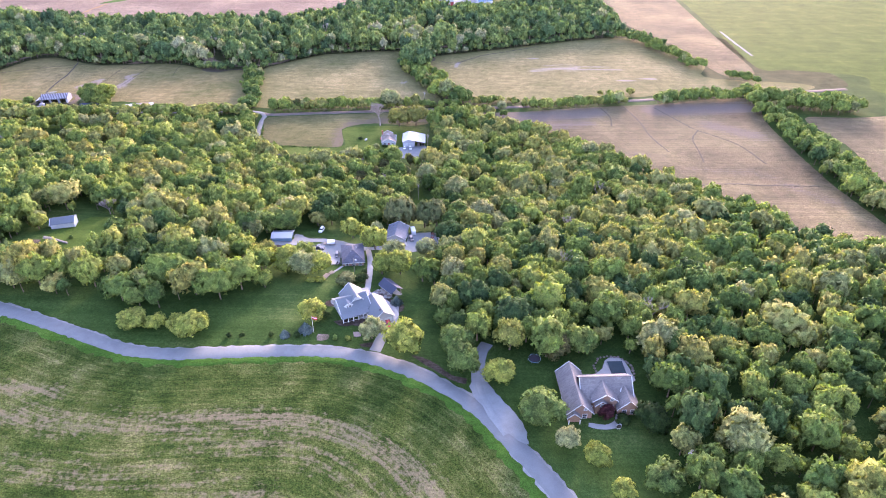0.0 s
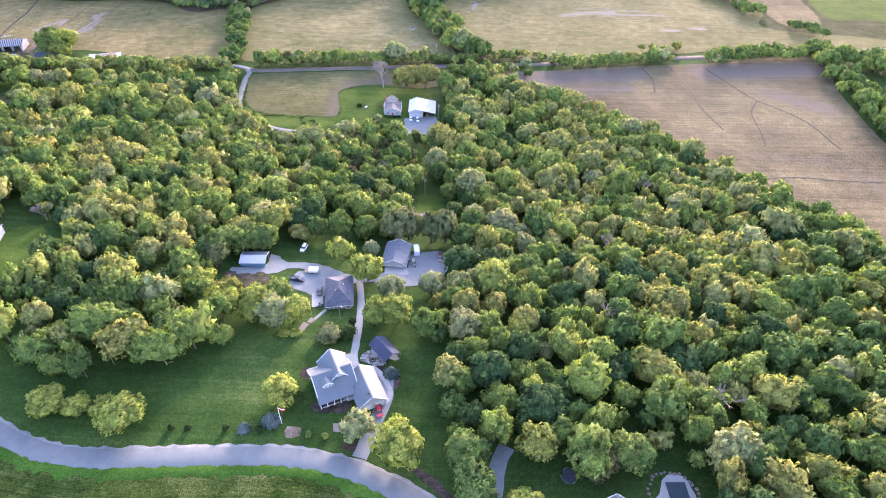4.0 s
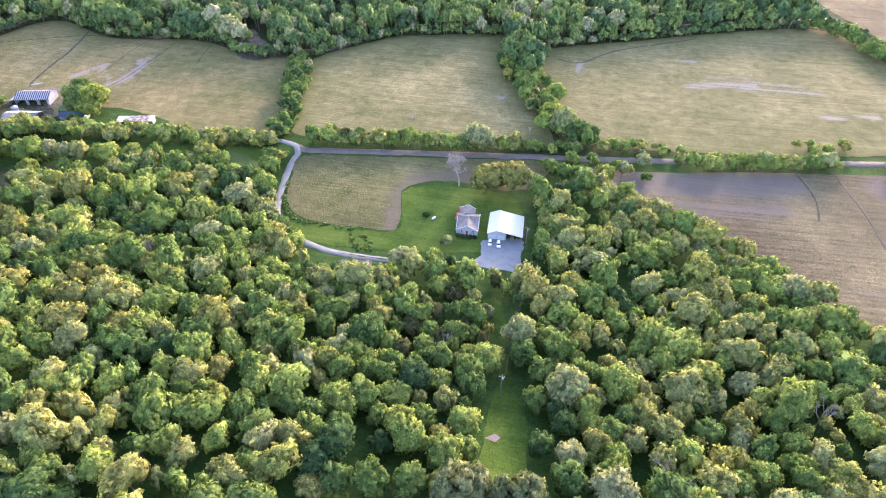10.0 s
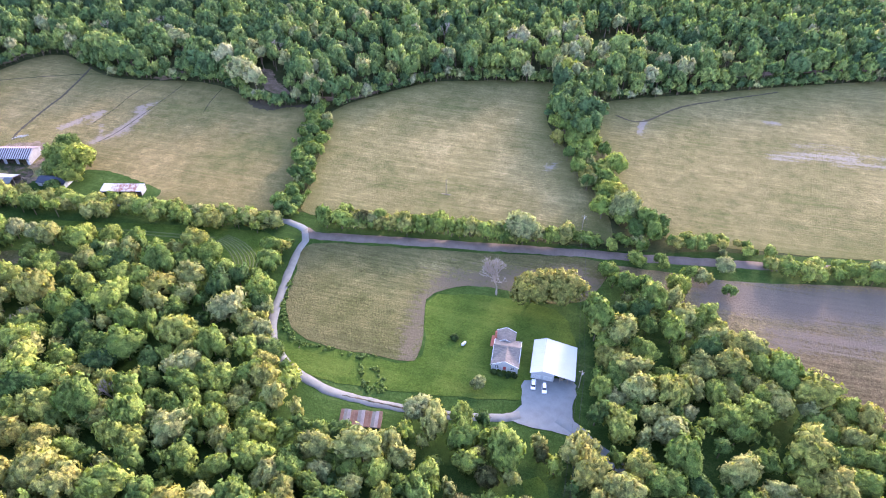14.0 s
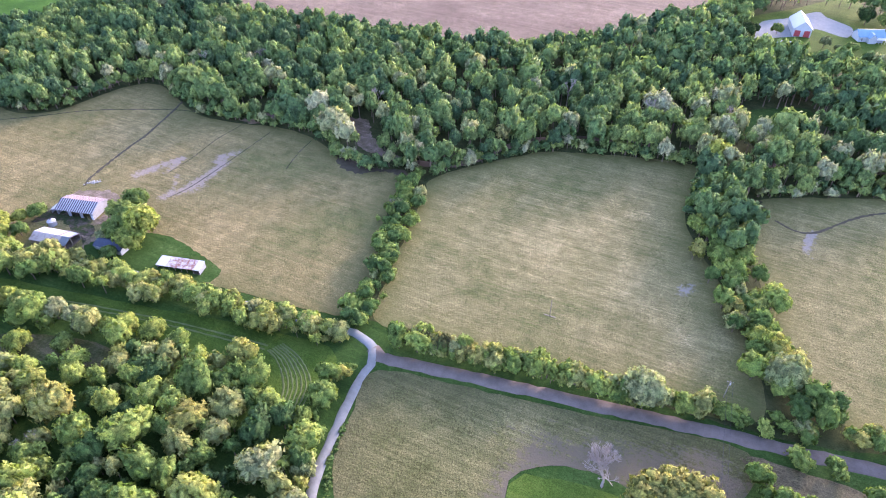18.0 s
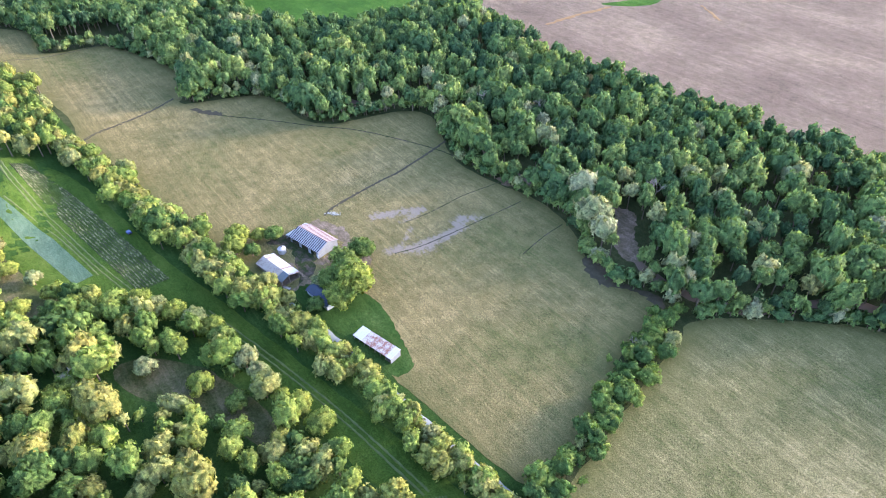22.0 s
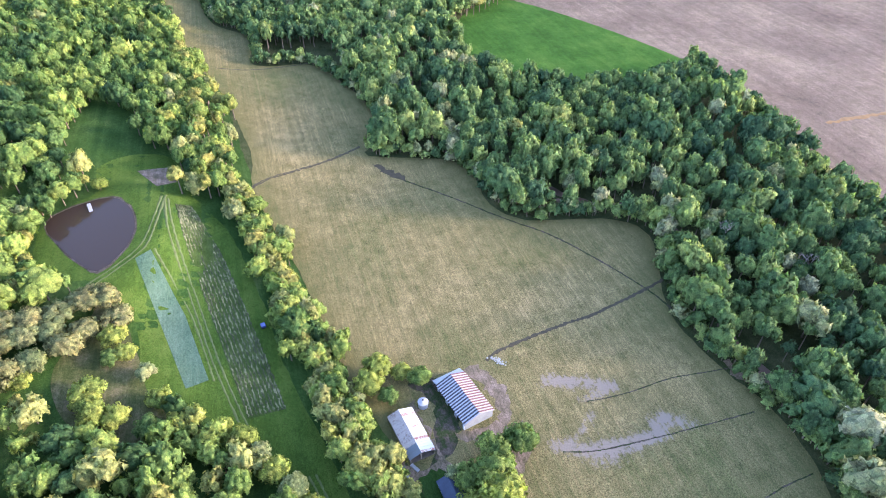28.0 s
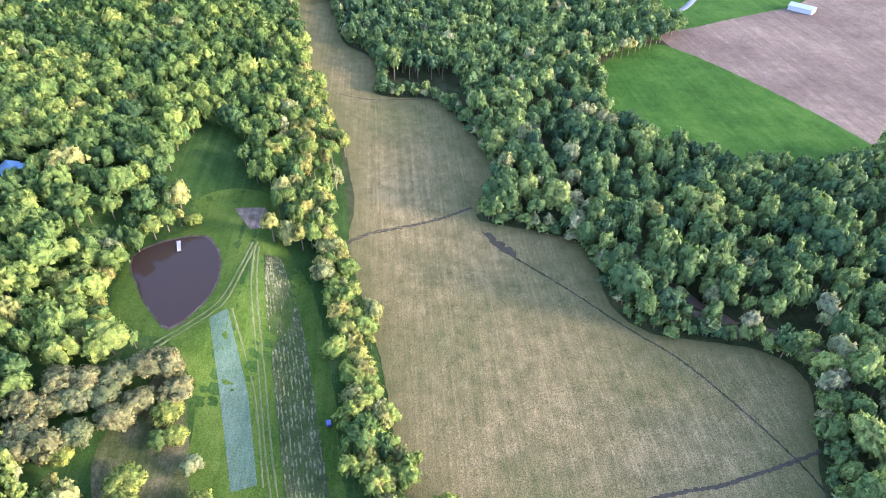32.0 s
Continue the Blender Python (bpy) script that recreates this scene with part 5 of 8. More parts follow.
for x, y in ((-124, 437), (-121, 438.5), (-117.5, 438), (-114, 439.5), (-110.5, 439), (-107, 440.5), (-103, 440.5), (-99, 441.5)):
    plant(x, y, rnd.uniform(2.6, 3.8), rnd.uniform(6.5, 9.5), rnd.choice((H_TAN, H_UMBER, H_CEDAR)), "tall", "brownish tree in the hedge beside the road", "brown hedge trees", pick=int(abs(x * 5 + y)))
for x, y, r, h in CEDARS:
    plant(x, y, r, h, H_CEDAR if rnd.random() < 0.45 else H_UMBER, "tall" if rnd.random() < 0.5 else "round", "dark brownish green cedar where the woods thin out", "dark cedars", pick=int(abs(x * 5 + y)))
for x, y in ((-257, 365), (-240, 378), (-226, 384), (-175, 230), (-178, 221), (-172, 226.5), (-464, 256), (-452, 252), (-446, 250), (-472, 244), (-467, 233)):
    plant(x, y, rnd.uniform(3.6, 5.2), rnd.uniform(6.5, 9.0), rnd.choice((H_YELLOW, H_GREEN, H_PALE)), "round", "light green tree at the edge of a small clearing", "clearing trees", pick=int(abs(x * 5 + y)))
# ---------------------------------------------------------------- building materials
def blotched(name, clean, worn, share):
    """Tin sheet with rust spreading in ragged blotches."""
    m, nt, p = material(name)
    v = coords(nt)
    spread_ = mix(nt, 0.35, noise_of(nt, v, 0.45, 6, 0.75), noise_of(nt, v, 3.0, 4, 0.7))
    rust = ramp(nt, spread_, [(share - 0.05, worn), (share + 0.05, clean)])
    nt.links.new(mix(nt, 1.0, rust, ramp(nt, noise_of(nt, v, 7.0, 3, 0.6), [(0.3, (0.8, 0.8, 0.8)), (0.7, (1.1, 1.1, 1.1))]), "MULTIPLY"), p.inputs["Base Color"])
    p.inputs["Roughness"].default_value, p.inputs["Specular IOR Level"].default_value = 0.75, 0.12
    return m


M_WHITE = plain("white_paint", (0.37, 0.395, 0.41), 0.6, 0.08, 0.8)
M_TRIM = plain("white_trim", (0.48, 0.505, 0.515), 0.5, 0.05, 1.0)
M_BRICK = plain("brown_brick", (0.24, 0.15, 0.11), 0.9, 0.35, 2.5, relief=0.4)
M_REDBRICK = plain("red_brick", (0.32, 0.11, 0.08), 0.9, 0.3, 2.5, relief=0.4)
M_TIN = plain("galvanised_tin", (0.3, 0.32, 0.35), 0.55, 0.25, 0.6, 0.3)
M_TINWALL = plain("weathered_tin_wall", (0.24, 0.26, 0.29), 0.6, 0.3, 0.5, 0.2)
M_WHITETIN = plain("white_tin_roof", (0.4, 0.415, 0.42), 0.6, 0.08, 0.3)
M_PALEBLUE = plain("pale_blue_metal_roof", (0.10, 0.122, 0.14), 0.5, 0.12, 0.3)
M_BLUETIN = plain("blue_tin_roof", (0.13, 0.23, 0.33), 0.5, 0.15, 0.4)
M_DKBLUE = plain("dark_blue_roof", (0.04, 0.052, 0.08), 0.7, 0.2, 0.8)
M_RUST = plain("rusty_tin", (0.24, 0.13, 0.09), 0.85, 0.55, 0.5, relief=0.3)
M_RUSTPALE = plain("pale_rusty_tin", (0.32, 0.26, 0.24), 0.7, 0.45, 0.35)
M_STRIPE_DK = plain("dark_roof_sheet", (0.045, 0.042, 0.055), 0.75, 0.3, 0.8)
M_STRIPE_WH = plain("pale_roof_sheet", (0.3, 0.3, 0.33), 0.6, 0.15, 0.8)
M_BARN_RED = plain("red_barn_sheet", (0.12, 0.055, 0.055), 0.75, 0.25, 0.8)
M_BARN_PALE = plain("dull_white_barn_sheet", (0.27, 0.25, 0.26), 0.75, 0.2, 0.8)
M_RUSTMOTTLE = blotched("mottled_rusty_tin", (0.4, 0.4, 0.4), (0.21, 0.1, 0.08), 0.5)
M_RUSTBROWN = blotched("brown_rusty_tin", (0.3, 0.27, 0.25), (0.13, 0.085, 0.06), 0.44)
M_WOODGREY = plain("weathered_wood", (0.22, 0.19, 0.16), 0.9, 0.35, 2.0, relief=0.4, stretch=(1, 1, 0.2))
M_DARKIN = plain("shadowed_earth_floor", (0.10, 0.085, 0.07), 0.95, 0.3, 1.0)
M_REDPAINT = plain("red_painted_boards", (0.33, 0.06, 0.06), 0.7, 0.2, 1.0)


def shingle(name, col, var=0.22):
    """Asphalt shingles: courses a hand high, each tab a little lighter or darker."""
    m, nt, p = material(name)
    v = coords(nt)
    br = nt.nodes.new("ShaderNodeTexBrick")
    br.inputs["Scale"].default_value = 1.0
    br.inputs["Brick Width"].default_value, br.inputs["Row Height"].default_value, br.inputs["Mortar Size"].default_value = 0.9, 0.28, 0.012
    br.inputs["Color1"].default_value = (*[c * (1 - var) for c in col], 1)
    br.inputs["Color2"].default_value = (*[c * (1 + var) for c in col], 1)
    br.inputs["Mortar"].default_value = (*[c * 0.5 for c in col], 1)
    nt.links.new(v, br.inputs["Vector"])
    big = ramp(nt, noise_of(nt, v, 0.5, 5, 0.7), [(0.3, (0.75, 0.75, 0.75)), (0.7, (1.15, 1.15, 1.15))])
    nt.links.new(mix(nt, 1.0, br.outputs["Color"], big, "MULTIPLY"), p.inputs["Base Color"])
    p.inputs["Roughness"].default_value = 0.85
    bump(nt, p, br.outputs["Fac"], 0.3, 0.02)
    return m


M_SH_BROWN = shingle("brown_shingles", (0.128, 0.12, 0.118), 0.14)
M_SH_DARK = shingle("charcoal_shingles", (0.062, 0.068, 0.09))
M_SH_TAN = shingle("tan_shingles", (0.16, 0.135, 0.118))
M_SH_GREY = shingle("grey_shingles", (0.092, 0.11, 0.135))


def glass_mat():
    m, nt, p = material("window_glass")
    p.inputs["Base Color"].default_value = (0.03, 0.035, 0.04, 1)
    p.inputs["Roughness"].default_value = 0.08
    p.inputs["Specular IOR Level"].default_value = 0.8
    return m


M_GLASS = glass_mat()


# ---------------------------------------------------------------- building parts
def part(name, bm, material_, parent, label=""):
    bmesh.ops.recalc_face_normals(bm, faces=bm.faces[:])
    me = bpy.data.meshes.new(name)
    bm.to_mesh(me)
    bm.free()
    me.materials.append(material_)
    ob = new(name, me)
    ob.parent = parent
    if label:
        ob["label"] = label
    return ob


def thing(name, x, y, angle, label, category, group="", dz=0.0):
    ob = tagged(new(name), label, category, group)
    ob.matrix_basis = Matrix.Translation((x, y, hz(x, y) + dz)) @ Matrix.Rotation(radians(angle), 4, "Z")
    return ob


def block(bm, x0, x1, y0, y1, z0, z1):
    v = [bm.verts.new(c) for c in ((x0, y0, z0), (x1, y0, z0), (x1, y1, z0), (x0, y1, z0), (x0, y0, z1), (x1, y0, z1), (x1, y1, z1), (x0, y1, z1))]
    for f in ((0, 3, 2, 1), (4, 5, 6, 7), (0, 1, 5, 4), (1, 2, 6, 5), (2, 3, 7, 6), (3, 0, 4, 7)):
        bm.faces.new([v[k] for k in f])
    return bm


def box(x0, x1, y0, y1, z0, z1):
    return block(bmesh.new(), x0, x1, y0, y1, z0, z1)


def gabled(x0, x1, y0, y1, z0, z1, rise, axis="y", ridge=0.5):
    """A body with two gables; the ridge runs along axis."""
    bm = bmesh.new()
    if axis == "y":
        m = x0 + (x1 - x0) * ridge
        prof = [(x0, z0), (x1, z0), (x1, z1), (m, z1 + rise), (x0, z1)]
        a, b = [[bm.verts.new((px, yy, pz)) for px, pz in prof] for yy in (y0, y1)]
    else:
        m = y0 + (y1 - y0) * ridge
        prof = [(y0, z0), (y1, z0), (y1, z1), (m, z1 + rise), (y0, z1)]
        a, b = [[bm.verts.new((xx, py, pz)) for py, pz in prof] for xx in (x0, x1)]
    bm.faces.new(a)
    bm.faces.new(b[::-1])
    for k in range(5):
        bm.faces.new([a[k], b[k], b[(k + 1) % 5], a[(k + 1) % 5]])
    return bm


def slab(corners, thick=0.14):
    """A roof plane through four corners, with thickness."""
    bm = bmesh.new()
    c = [Vector(p) for p in corners]
    n = (c[1] - c[0]).cross(c[-1] - c[0]).normalized()
    n = n if n.z > 0 else -n
    top = [bm.verts.new(p + n * thick) for p in c]
    low = [bm.verts.new(p) for p in c]
    bm.faces.new(top)
    bm.faces.new(low[::-1])
    for k in range(len(c)):
        q = (k + 1) % len(c)
        bm.faces.new([top[k], low[k], low[q], top[q]])
    return bm


def seams(parent, corners, step, material_, height_=0.03, name="seams"):
    """Standing seams that run from ridge to eave (corners: eave a, eave b, ridge b, ridge a)."""
    a, b, c, d = [Vector(p) for p in corners]
    n = (b - a).cross(d - a).normalized()
    n = n if n.z > 0 else -n
    along = (b - a).normalized() * 0.02
    bm = bmesh.new()
    m = max(2, int((b - a).length / step))
    for k in range(m + 1):
        p, q = a.lerp(b, k / m) + n * 0.13, d.lerp(c, k / m) + n * 0.13
        v = [bm.verts.new(w) for w in (p - along, p + along, q + along, q - along, p - along + n * height_, p + along + n * height_, q + along + n * height_, q - along + n * height_)]
        for f in ((4, 5, 6, 7), (0, 1, 5, 4), (1, 2, 6, 5), (2, 3, 7, 6), (3, 0, 4, 7)):
            bm.faces.new([v[i] for i in f])
    return part(name, bm, material_, parent)


def gable_roof(parent, x0, x1, y0, y1, z, rise, material_, axis="y", over=0.45, ridge=0.5, seam=0.0, sides=None, trim=M_TRIM):
    """Two roof planes, each a part with its seams, and a ridge cap."""
    out = []
    if axis == "y":
        m = x0 + (x1 - x0) * ridge
        ya, yb = y0 - over, y1 + over
        s1, s2 = rise / max(0.1, m - x0), rise / max(0.1, x1 - m)
        planes = [((x0 - over, ya, z - s1 * over), (x0 - over, yb, z - s1 * over), (m, yb, z + rise), (m, ya, z + rise)),
                  ((x1 + over, ya, z - s2 * over), (x1 + over, yb, z - s2 * over), (m, yb, z + rise), (m, ya, z + rise))]
        cap = box(m - 0.18, m + 0.18, ya, yb, z + rise + 0.08, z + rise + 0.2)
    else:
        m = y0 + (y1 - y0) * ridge
        xa, xb = x0 - over, x1 + over
        s1, s2 = rise / max(0.1, m - y0), rise / max(0.1, y1 - m)
        planes = [((xa, y0 - over, z - s1 * over), (xb, y0 - over, z - s1 * over), (xb, m, z + rise), (xa, m, z + rise)),
                  ((xa, y1 + over, z - s2 * over), (xb, y1 + over, z - s2 * over), (xb, m, z + rise), (xa, m, z + rise))]
        cap = box(xa, xb, m - 0.18, m + 0.18, z + rise + 0.08, z + rise + 0.2)
    for k, pl in enumerate(planes):
        mm = sides[k] if sides else material_
        r = part("roof_slope", slab(pl), mm, parent)
        if seam:
            seams(r, pl, seam, mm)
        out.append(pl)
        if mm in (M_SH_BROWN, M_SH_GREY, M_SH_TAN, M_PALEBLUE):
            a_, b_, c_, d_ = [Vector(v_) for v_ in pl]
            f_ = 0.2 / (b_ - a_).length
            part("rake_board", slab((a_, a_.lerp(b_, f_), d_.lerp(c_, f_), d_), 0.17), trim, parent)
            part("rake_board", slab((b_, b_.lerp(a_, f_), c_.lerp(d_, f_), c_), 0.17), trim, parent)
        e = slab((pl[0], pl[1], tuple(Vector(pl[1]).lerp(Vector(pl[2]), 0.03)), tuple(Vector(pl[0]).lerp(Vector(pl[3]), 0.03))), 0.02)
        bmesh.ops.translate(e, verts=e.verts[:], vec=(0, 0, -0.16))
        part("fascia", e, trim, parent)
    part("ridge_cap", cap, sides[0] if sides else material_, parent)
    return out


def window(parent, x, y, z, w, h, face="s"):
    """A framed window set on a wall that faces s, n, e or w."""
    def oriented(a0, a1, d0, d1, z0, z1):
        sgn = {"s": -1, "n": 1, "w": -1, "e": 1}[face]
        lo, hi = sorted((d0 * sgn, d1 * sgn))
        return box(x + a0, x + a1, y + lo, y + hi, z0, z1) if face in "sn" else box(x + lo, x + hi, y + a0, y + a1, z0, z1)
    bm = bmesh.new()
    frame_ = new("window", None)
    frame_.parent = parent
    for a0, a1, z0, z1 in ((-w / 2 - 0.1, -w / 2, z - h / 2 - 0.1, z + h / 2 + 0.1), (w / 2, w / 2 + 0.1, z - h / 2 - 0.1, z + h / 2 + 0.1), (-w / 2, w / 2, z + h / 2, z + h / 2 + 0.1), (-w / 2, w / 2, z - h / 2 - 0.12, z - h / 2), (-w / 2, w / 2, z - 0.03, z + 0.03)):
        q = oriented(a0, a1, 0.0, 0.09, z0, z1)
        me = bpy.data.meshes.new("tmp")
        q.to_mesh(me)
        q.free()
        bm.from_mesh(me)
        bpy.data.meshes.remove(me)
    part("window_frame", bm, M_TRIM, frame_)
    part("pane", oriented(-w / 2, w / 2, 0.0, 0.03, z - h / 2, z + h / 2), M_GLASS, frame_)
    return frame_


def door(parent, x, y, w, h, material_, face="s", z=0.0):
    d = 0.07
    bm = {"s": box(x - w / 2, x + w / 2, y - d, y, z, z + h), "n": box(x - w / 2, x + w / 2, y, y + d, z, z + h), "e": box(x, x + d, y - w / 2, y + w / 2, z, z + h), "w": box(x - d, x, y - w / 2, y + w / 2, z, z + h)}[face]
    return part("door", bm, material_, parent)


def post(parent, x, y, z0, z1, r=0.09, material_=M_TRIM, name="post"):
    return part(name, box(x - r, x + r, y - r, y + r, z0, z1), material_, parent)


def turned(x, y, angle):
    a = radians(angle)
    return lambda px, py: (x + px * math.cos(a) - py * math.sin(a), y + px * math.sin(a) + py * math.cos(a))


# ---------------------------------------------------------------- white house with porch
h = thing("house", -30.5, 170, 26, "white one-and-a-half storey house with pale blue metal roof and porch", "house", dz=-0.4)
part("wall", gabled(-6, 4.2, -2.4, 6.4, -1.2, 3.9, 2.7, "x"), M_WHITE, h)
gable_roof(h, -6, 4.2, -2.4, 6.4, 3.9, 2.7, M_PALEBLUE, "x", 0.5, seam=0.9)
part("porch_roof", slab(((-6.6, -5.0, 2.9), (3.2, -5.0, 2.9), (3.2, -2.3, 3.75), (-6.6, -2.3, 3.75))), M_PALEBLUE, h)
part("porch_floor", box(-6.4, 3.0, -4.8, -2.4, -0.8, 0.55), M_CONCRETE, h, "pale concrete porch floor")
for k in range(6):
    post(h, -6.2 + 1.8 * k, -4.7, 0.55, 3.1, 0.1, name="porch_post")
part("railing", box(-6.2, 2.8, -4.75, -4.68, 1.25, 1.33), M_TRIM, h)
for x in (-4.6, -2.4, 1.8):
    window(h, x, -2.4, 2.0, 1.0, 1.5)
door(h, -0.3, -2.4, 1.0, 2.1, M_GLASS, z=0.55)
part("dormer", gabled(-4.2, -1.8, -1.4, 2.0, 4.0, 5.5, 0.7, "y"), M_WHITE, h)
gable_roof(h, -4.2, -1.8, -1.4, 2.0, 5.5, 0.7, M_PALEBLUE, "y", 0.25)
window(h, -3.5, -1.4, 5.05, 0.55, 0.8)
window(h, -2.5, -1.4, 5.05, 0.55, 0.8)
part("rear_wing", gabled(-3.0, 4.2, 0, 8.4, -1.2, 4.0, 3.2, "y"), M_WHITE, h)
gable_roof(h, -3.0, 4.2, 0, 8.4, 4.0, 3.2, M_PALEBLUE, "y", 0.45, seam=0.9, sides=(M_PALEBLUE, M_PALEBLUE))
window(h, 1, 8.4, 2.2, 1.1, 1.4, "n")
window(h, -6, 2, 2.2, 1.1, 1.4, "w")
window(h, -6, 4.6, 2.2, 1.1, 1.4, "w")
part("garage_wing", gabled(2.8, 10, -9.6, 1.6, -1.2, 2.7, 2.6, "y"), M_WHITE, h)
gable_roof(h, 2.8, 10, -9.6, 1.6, 2.7, 2.6, M_PALEBLUE, "y", 0.45, seam=0.9)
door(h, 4.7, -9.6, 2.6, 2.2, M_TRIM)
door(h, 8.1, -9.6, 2.6, 2.2, M_TRIM)
part("vent", box(5.6, 6.1, -8.4, -8.1, 5.1, 5.5), M_STRIPE_DK, h)
part("rear_deck", box(-6.4, -3.2, 6.6, 9.4, 0.3, 0.5), M_CONCRETE, h)
part("deck_rail", box(-6.4, -3.2, 9.3, 9.4, 0.5, 1.4), M_TRIM, h)
part("annex", box(4.2, 6.9, 3.2, 7.8, -1.2, 3.3), M_WHITE, h)
part("annex_roof", slab(((3.9, 3.0, 3.9), (7.2, 3.0, 3.3), (7.2, 8.1, 3.3), (3.9, 8.1, 3.9))), M_PALEBLUE, h)
part("side_step", box(-9.4, -6.4, -4.6, -3.6, -0.6, 0.2), M_CONCRETE, h)

# ---------------------------------------------------------------- hip-roofed house
h = thing("house", -36.8, 209.7, 9, "small brick house with a charcoal hipped shingle roof", "house", dz=-0.3)
part("wall", box(-4, 4, -6.4, 6.4, -1.2, 2.8), M_BRICK, h)
e, w2, d2 = 2.75, 4.5, 6.9
for name, pts in (("roof_slope", ((-w2, -d2, e), (-w2, d2, e), (0, 1.6, 5.4), (0, -1.6, 5.4))), ("roof_slope", ((w2, -d2, e), (w2, d2, e), (0, 1.6, 5.4), (0, -1.6, 5.4))), ("roof_hip", ((-w2, -d2, e), (w2, -d2, e), (0, -1.6, 5.4))), ("roof_hip", ((-w2, d2, e), (w2, d2, e), (0, 1.6, 5.4)))):
    part(name, slab(pts), M_SH_DARK, h)
part("fascia", box(-w2, w2, -d2 - 0.02, -d2 + 0.08, 2.5, 2.75), M_TRIM, h)
part("vent_pipe", box(-1.0, -0.8, -2.0, -1.8, 4.5, 5.3), M_TRIM, h)
part("vent_pipe", box(1.4, 1.65, 0.6, 0.85, 4.3, 5.2), M_TRIM, h)
for x in (-2.6, 0, 2.6):
    window(h, x, -6.4, 1.6, 1.1, 1.2)
for y in (-3.5, 3.2):
    window(h, 4, y, 1.6, 1.1, 1.2, "e")
door(h, -4, 0.5, 1.0, 2.05, M_TRIM, "w")
part("patio", box(-7.6, -4.05, -6.6, 0.2, -0.9, 0.16), M_CONCRETE, h, "pale concrete side patio")
for k, (x, y) in enumerate(((-6.6, -5.6), (-5.4, -5.2), (-6.2, -4.2))):
    c = thing("patio_chair", *turned(-36.8, 209.7, 9)(x, y), 20 * k, "dark metal patio chair on the concrete patio", "chair", "patio chairs", dz=0.0)
    part("seat", box(-0.25, 0.25, -0.25, 0.25, 0.42, 0.47), M_STRIPE_DK, c)
    part("backrest", box(-0.25, 0.25, 0.22, 0.27, 0.47, 0.95), M_STRIPE_DK, c)
    for lx in (-0.22, 0.22):
        for ly in (-0.22, 0.22):
            post(c, lx, ly, 0, 0.42, 0.02, M_STRIPE_DK, "leg")

# ---------------------------------------------------------------- garage, metal shed
h = thing("garage", -20.7, 235, -5, "white gable-fronted garage with grey shingle roof", "garage", dz=-0.3)
part("wall", gabled(-4.1, 4.1, -5.6, 5.6, -1.2, 3.0, 2.0), M_WHITE, h)
gable_roof(h, -4.1, 4.1, -5.6, 5.6, 3.0, 2.0, M_SH_GREY, over=0.5)
for x in (-2.0, 2.0):
    d_ = door(h, x, -5.6, 2.9, 2.4, M_TRIM)
    for k in range(3):
        part("door_rib", box(x - 1.4, x + 1.4, -5.69, -5.67, 0.55 + 0.6 * k, 0.6 + 0.6 * k), M_TINWALL, d_)
part("apron", box(-4.6, 4.6, -11, -5.7, -0.8, 0.34), M_CONCRETE, h, "pale concrete apron")
h = thing("carport", -69, 226.6, 1, "open metal carport with a pale blue tin roof", "carport", dz=-0.2)
for x in (-4, 0, 4):
    for y in (-2.6, 2.6):
        post(h, x, y, -0.6, 2.5, 0.08, M_TIN)
part("back_wall", box(-4.2, 4.2, -2.8, -2.7, -0.5, 2.5), M_BLUETIN, h)
gable_roof(h, -4.2, 4.2, -2.8, 2.8, 2.5, 0.8, M_WHITETIN, "x", 0.3, seam=0.8, sides=(M_WHITETIN, M_PALEBLUE))

# ---------------------------------------------------------------- pavilion and patio
h = thing("pavilion", -19.6, 183.9, -50, "open timber pavilion with a dark blue-grey roof", "pavilion", dz=-0.1)
for x in (-3.4, 0, 3.4):
    for y in (-2, 2):
        post(h, x, y, -0.4, 2.6, 0.11, M_WOODGREY)
gable_roof(h, -3.8, 3.8, -2.3, 2.3, 2.6, 1.5, M_DKBLUE, "x", 0.35, seam=0.6)
part("slab", box(-3.9, 3.9, -2.4, 2.4, -0.7, 0.18), M_CONCRETE, h)
part("beam", box(-3.6, 3.6, -2.1, -1.9, 2.35, 2.6), M_WOODGREY, h)
part("beam", box(-3.6, 3.6, 1.9, 2.1, 2.35, 2.6), M_WOODGREY, h)
p_ = thing("patio", -22.8, 181.4, 0, "round paved patio of concentric stone rings", "patio")
for ring, n in ((1.5, 9), (2.4, 14), (3.3, 20)):
    for k in range(n):
        a0, a1 = 2 * math.pi * k / n + 0.03, 2 * math.pi * (k + 1) / n - 0.03
        bm = bmesh.new()
        lo, hi = [], []
        for rr_, aa in ((ring - 0.42, a0), (ring + 0.42, a0), (ring + 0.42, a1), (ring - 0.42, a1)):
            lo.append(bm.verts.new((rr_ * math.cos(aa), rr_ * math.sin(aa), -0.5)))
            hi.append(bm.verts.new((rr_ * math.cos(aa), rr_ * math.sin(aa), 0.16)))
        bm.faces.new(hi)
        for j in range(4):
            bm.faces.new([hi[j], lo[j], lo[(j + 1) % 4], hi[(j + 1) % 4]])
        part("paving_stone", bm, M_CONCRETE if (k + n) % 3 else M_MUD, p_)
f_ = thing("fire_pit", -22.8, 181.4, 0, "round stone fire pit on the patio", "fire pit", dz=0.1)
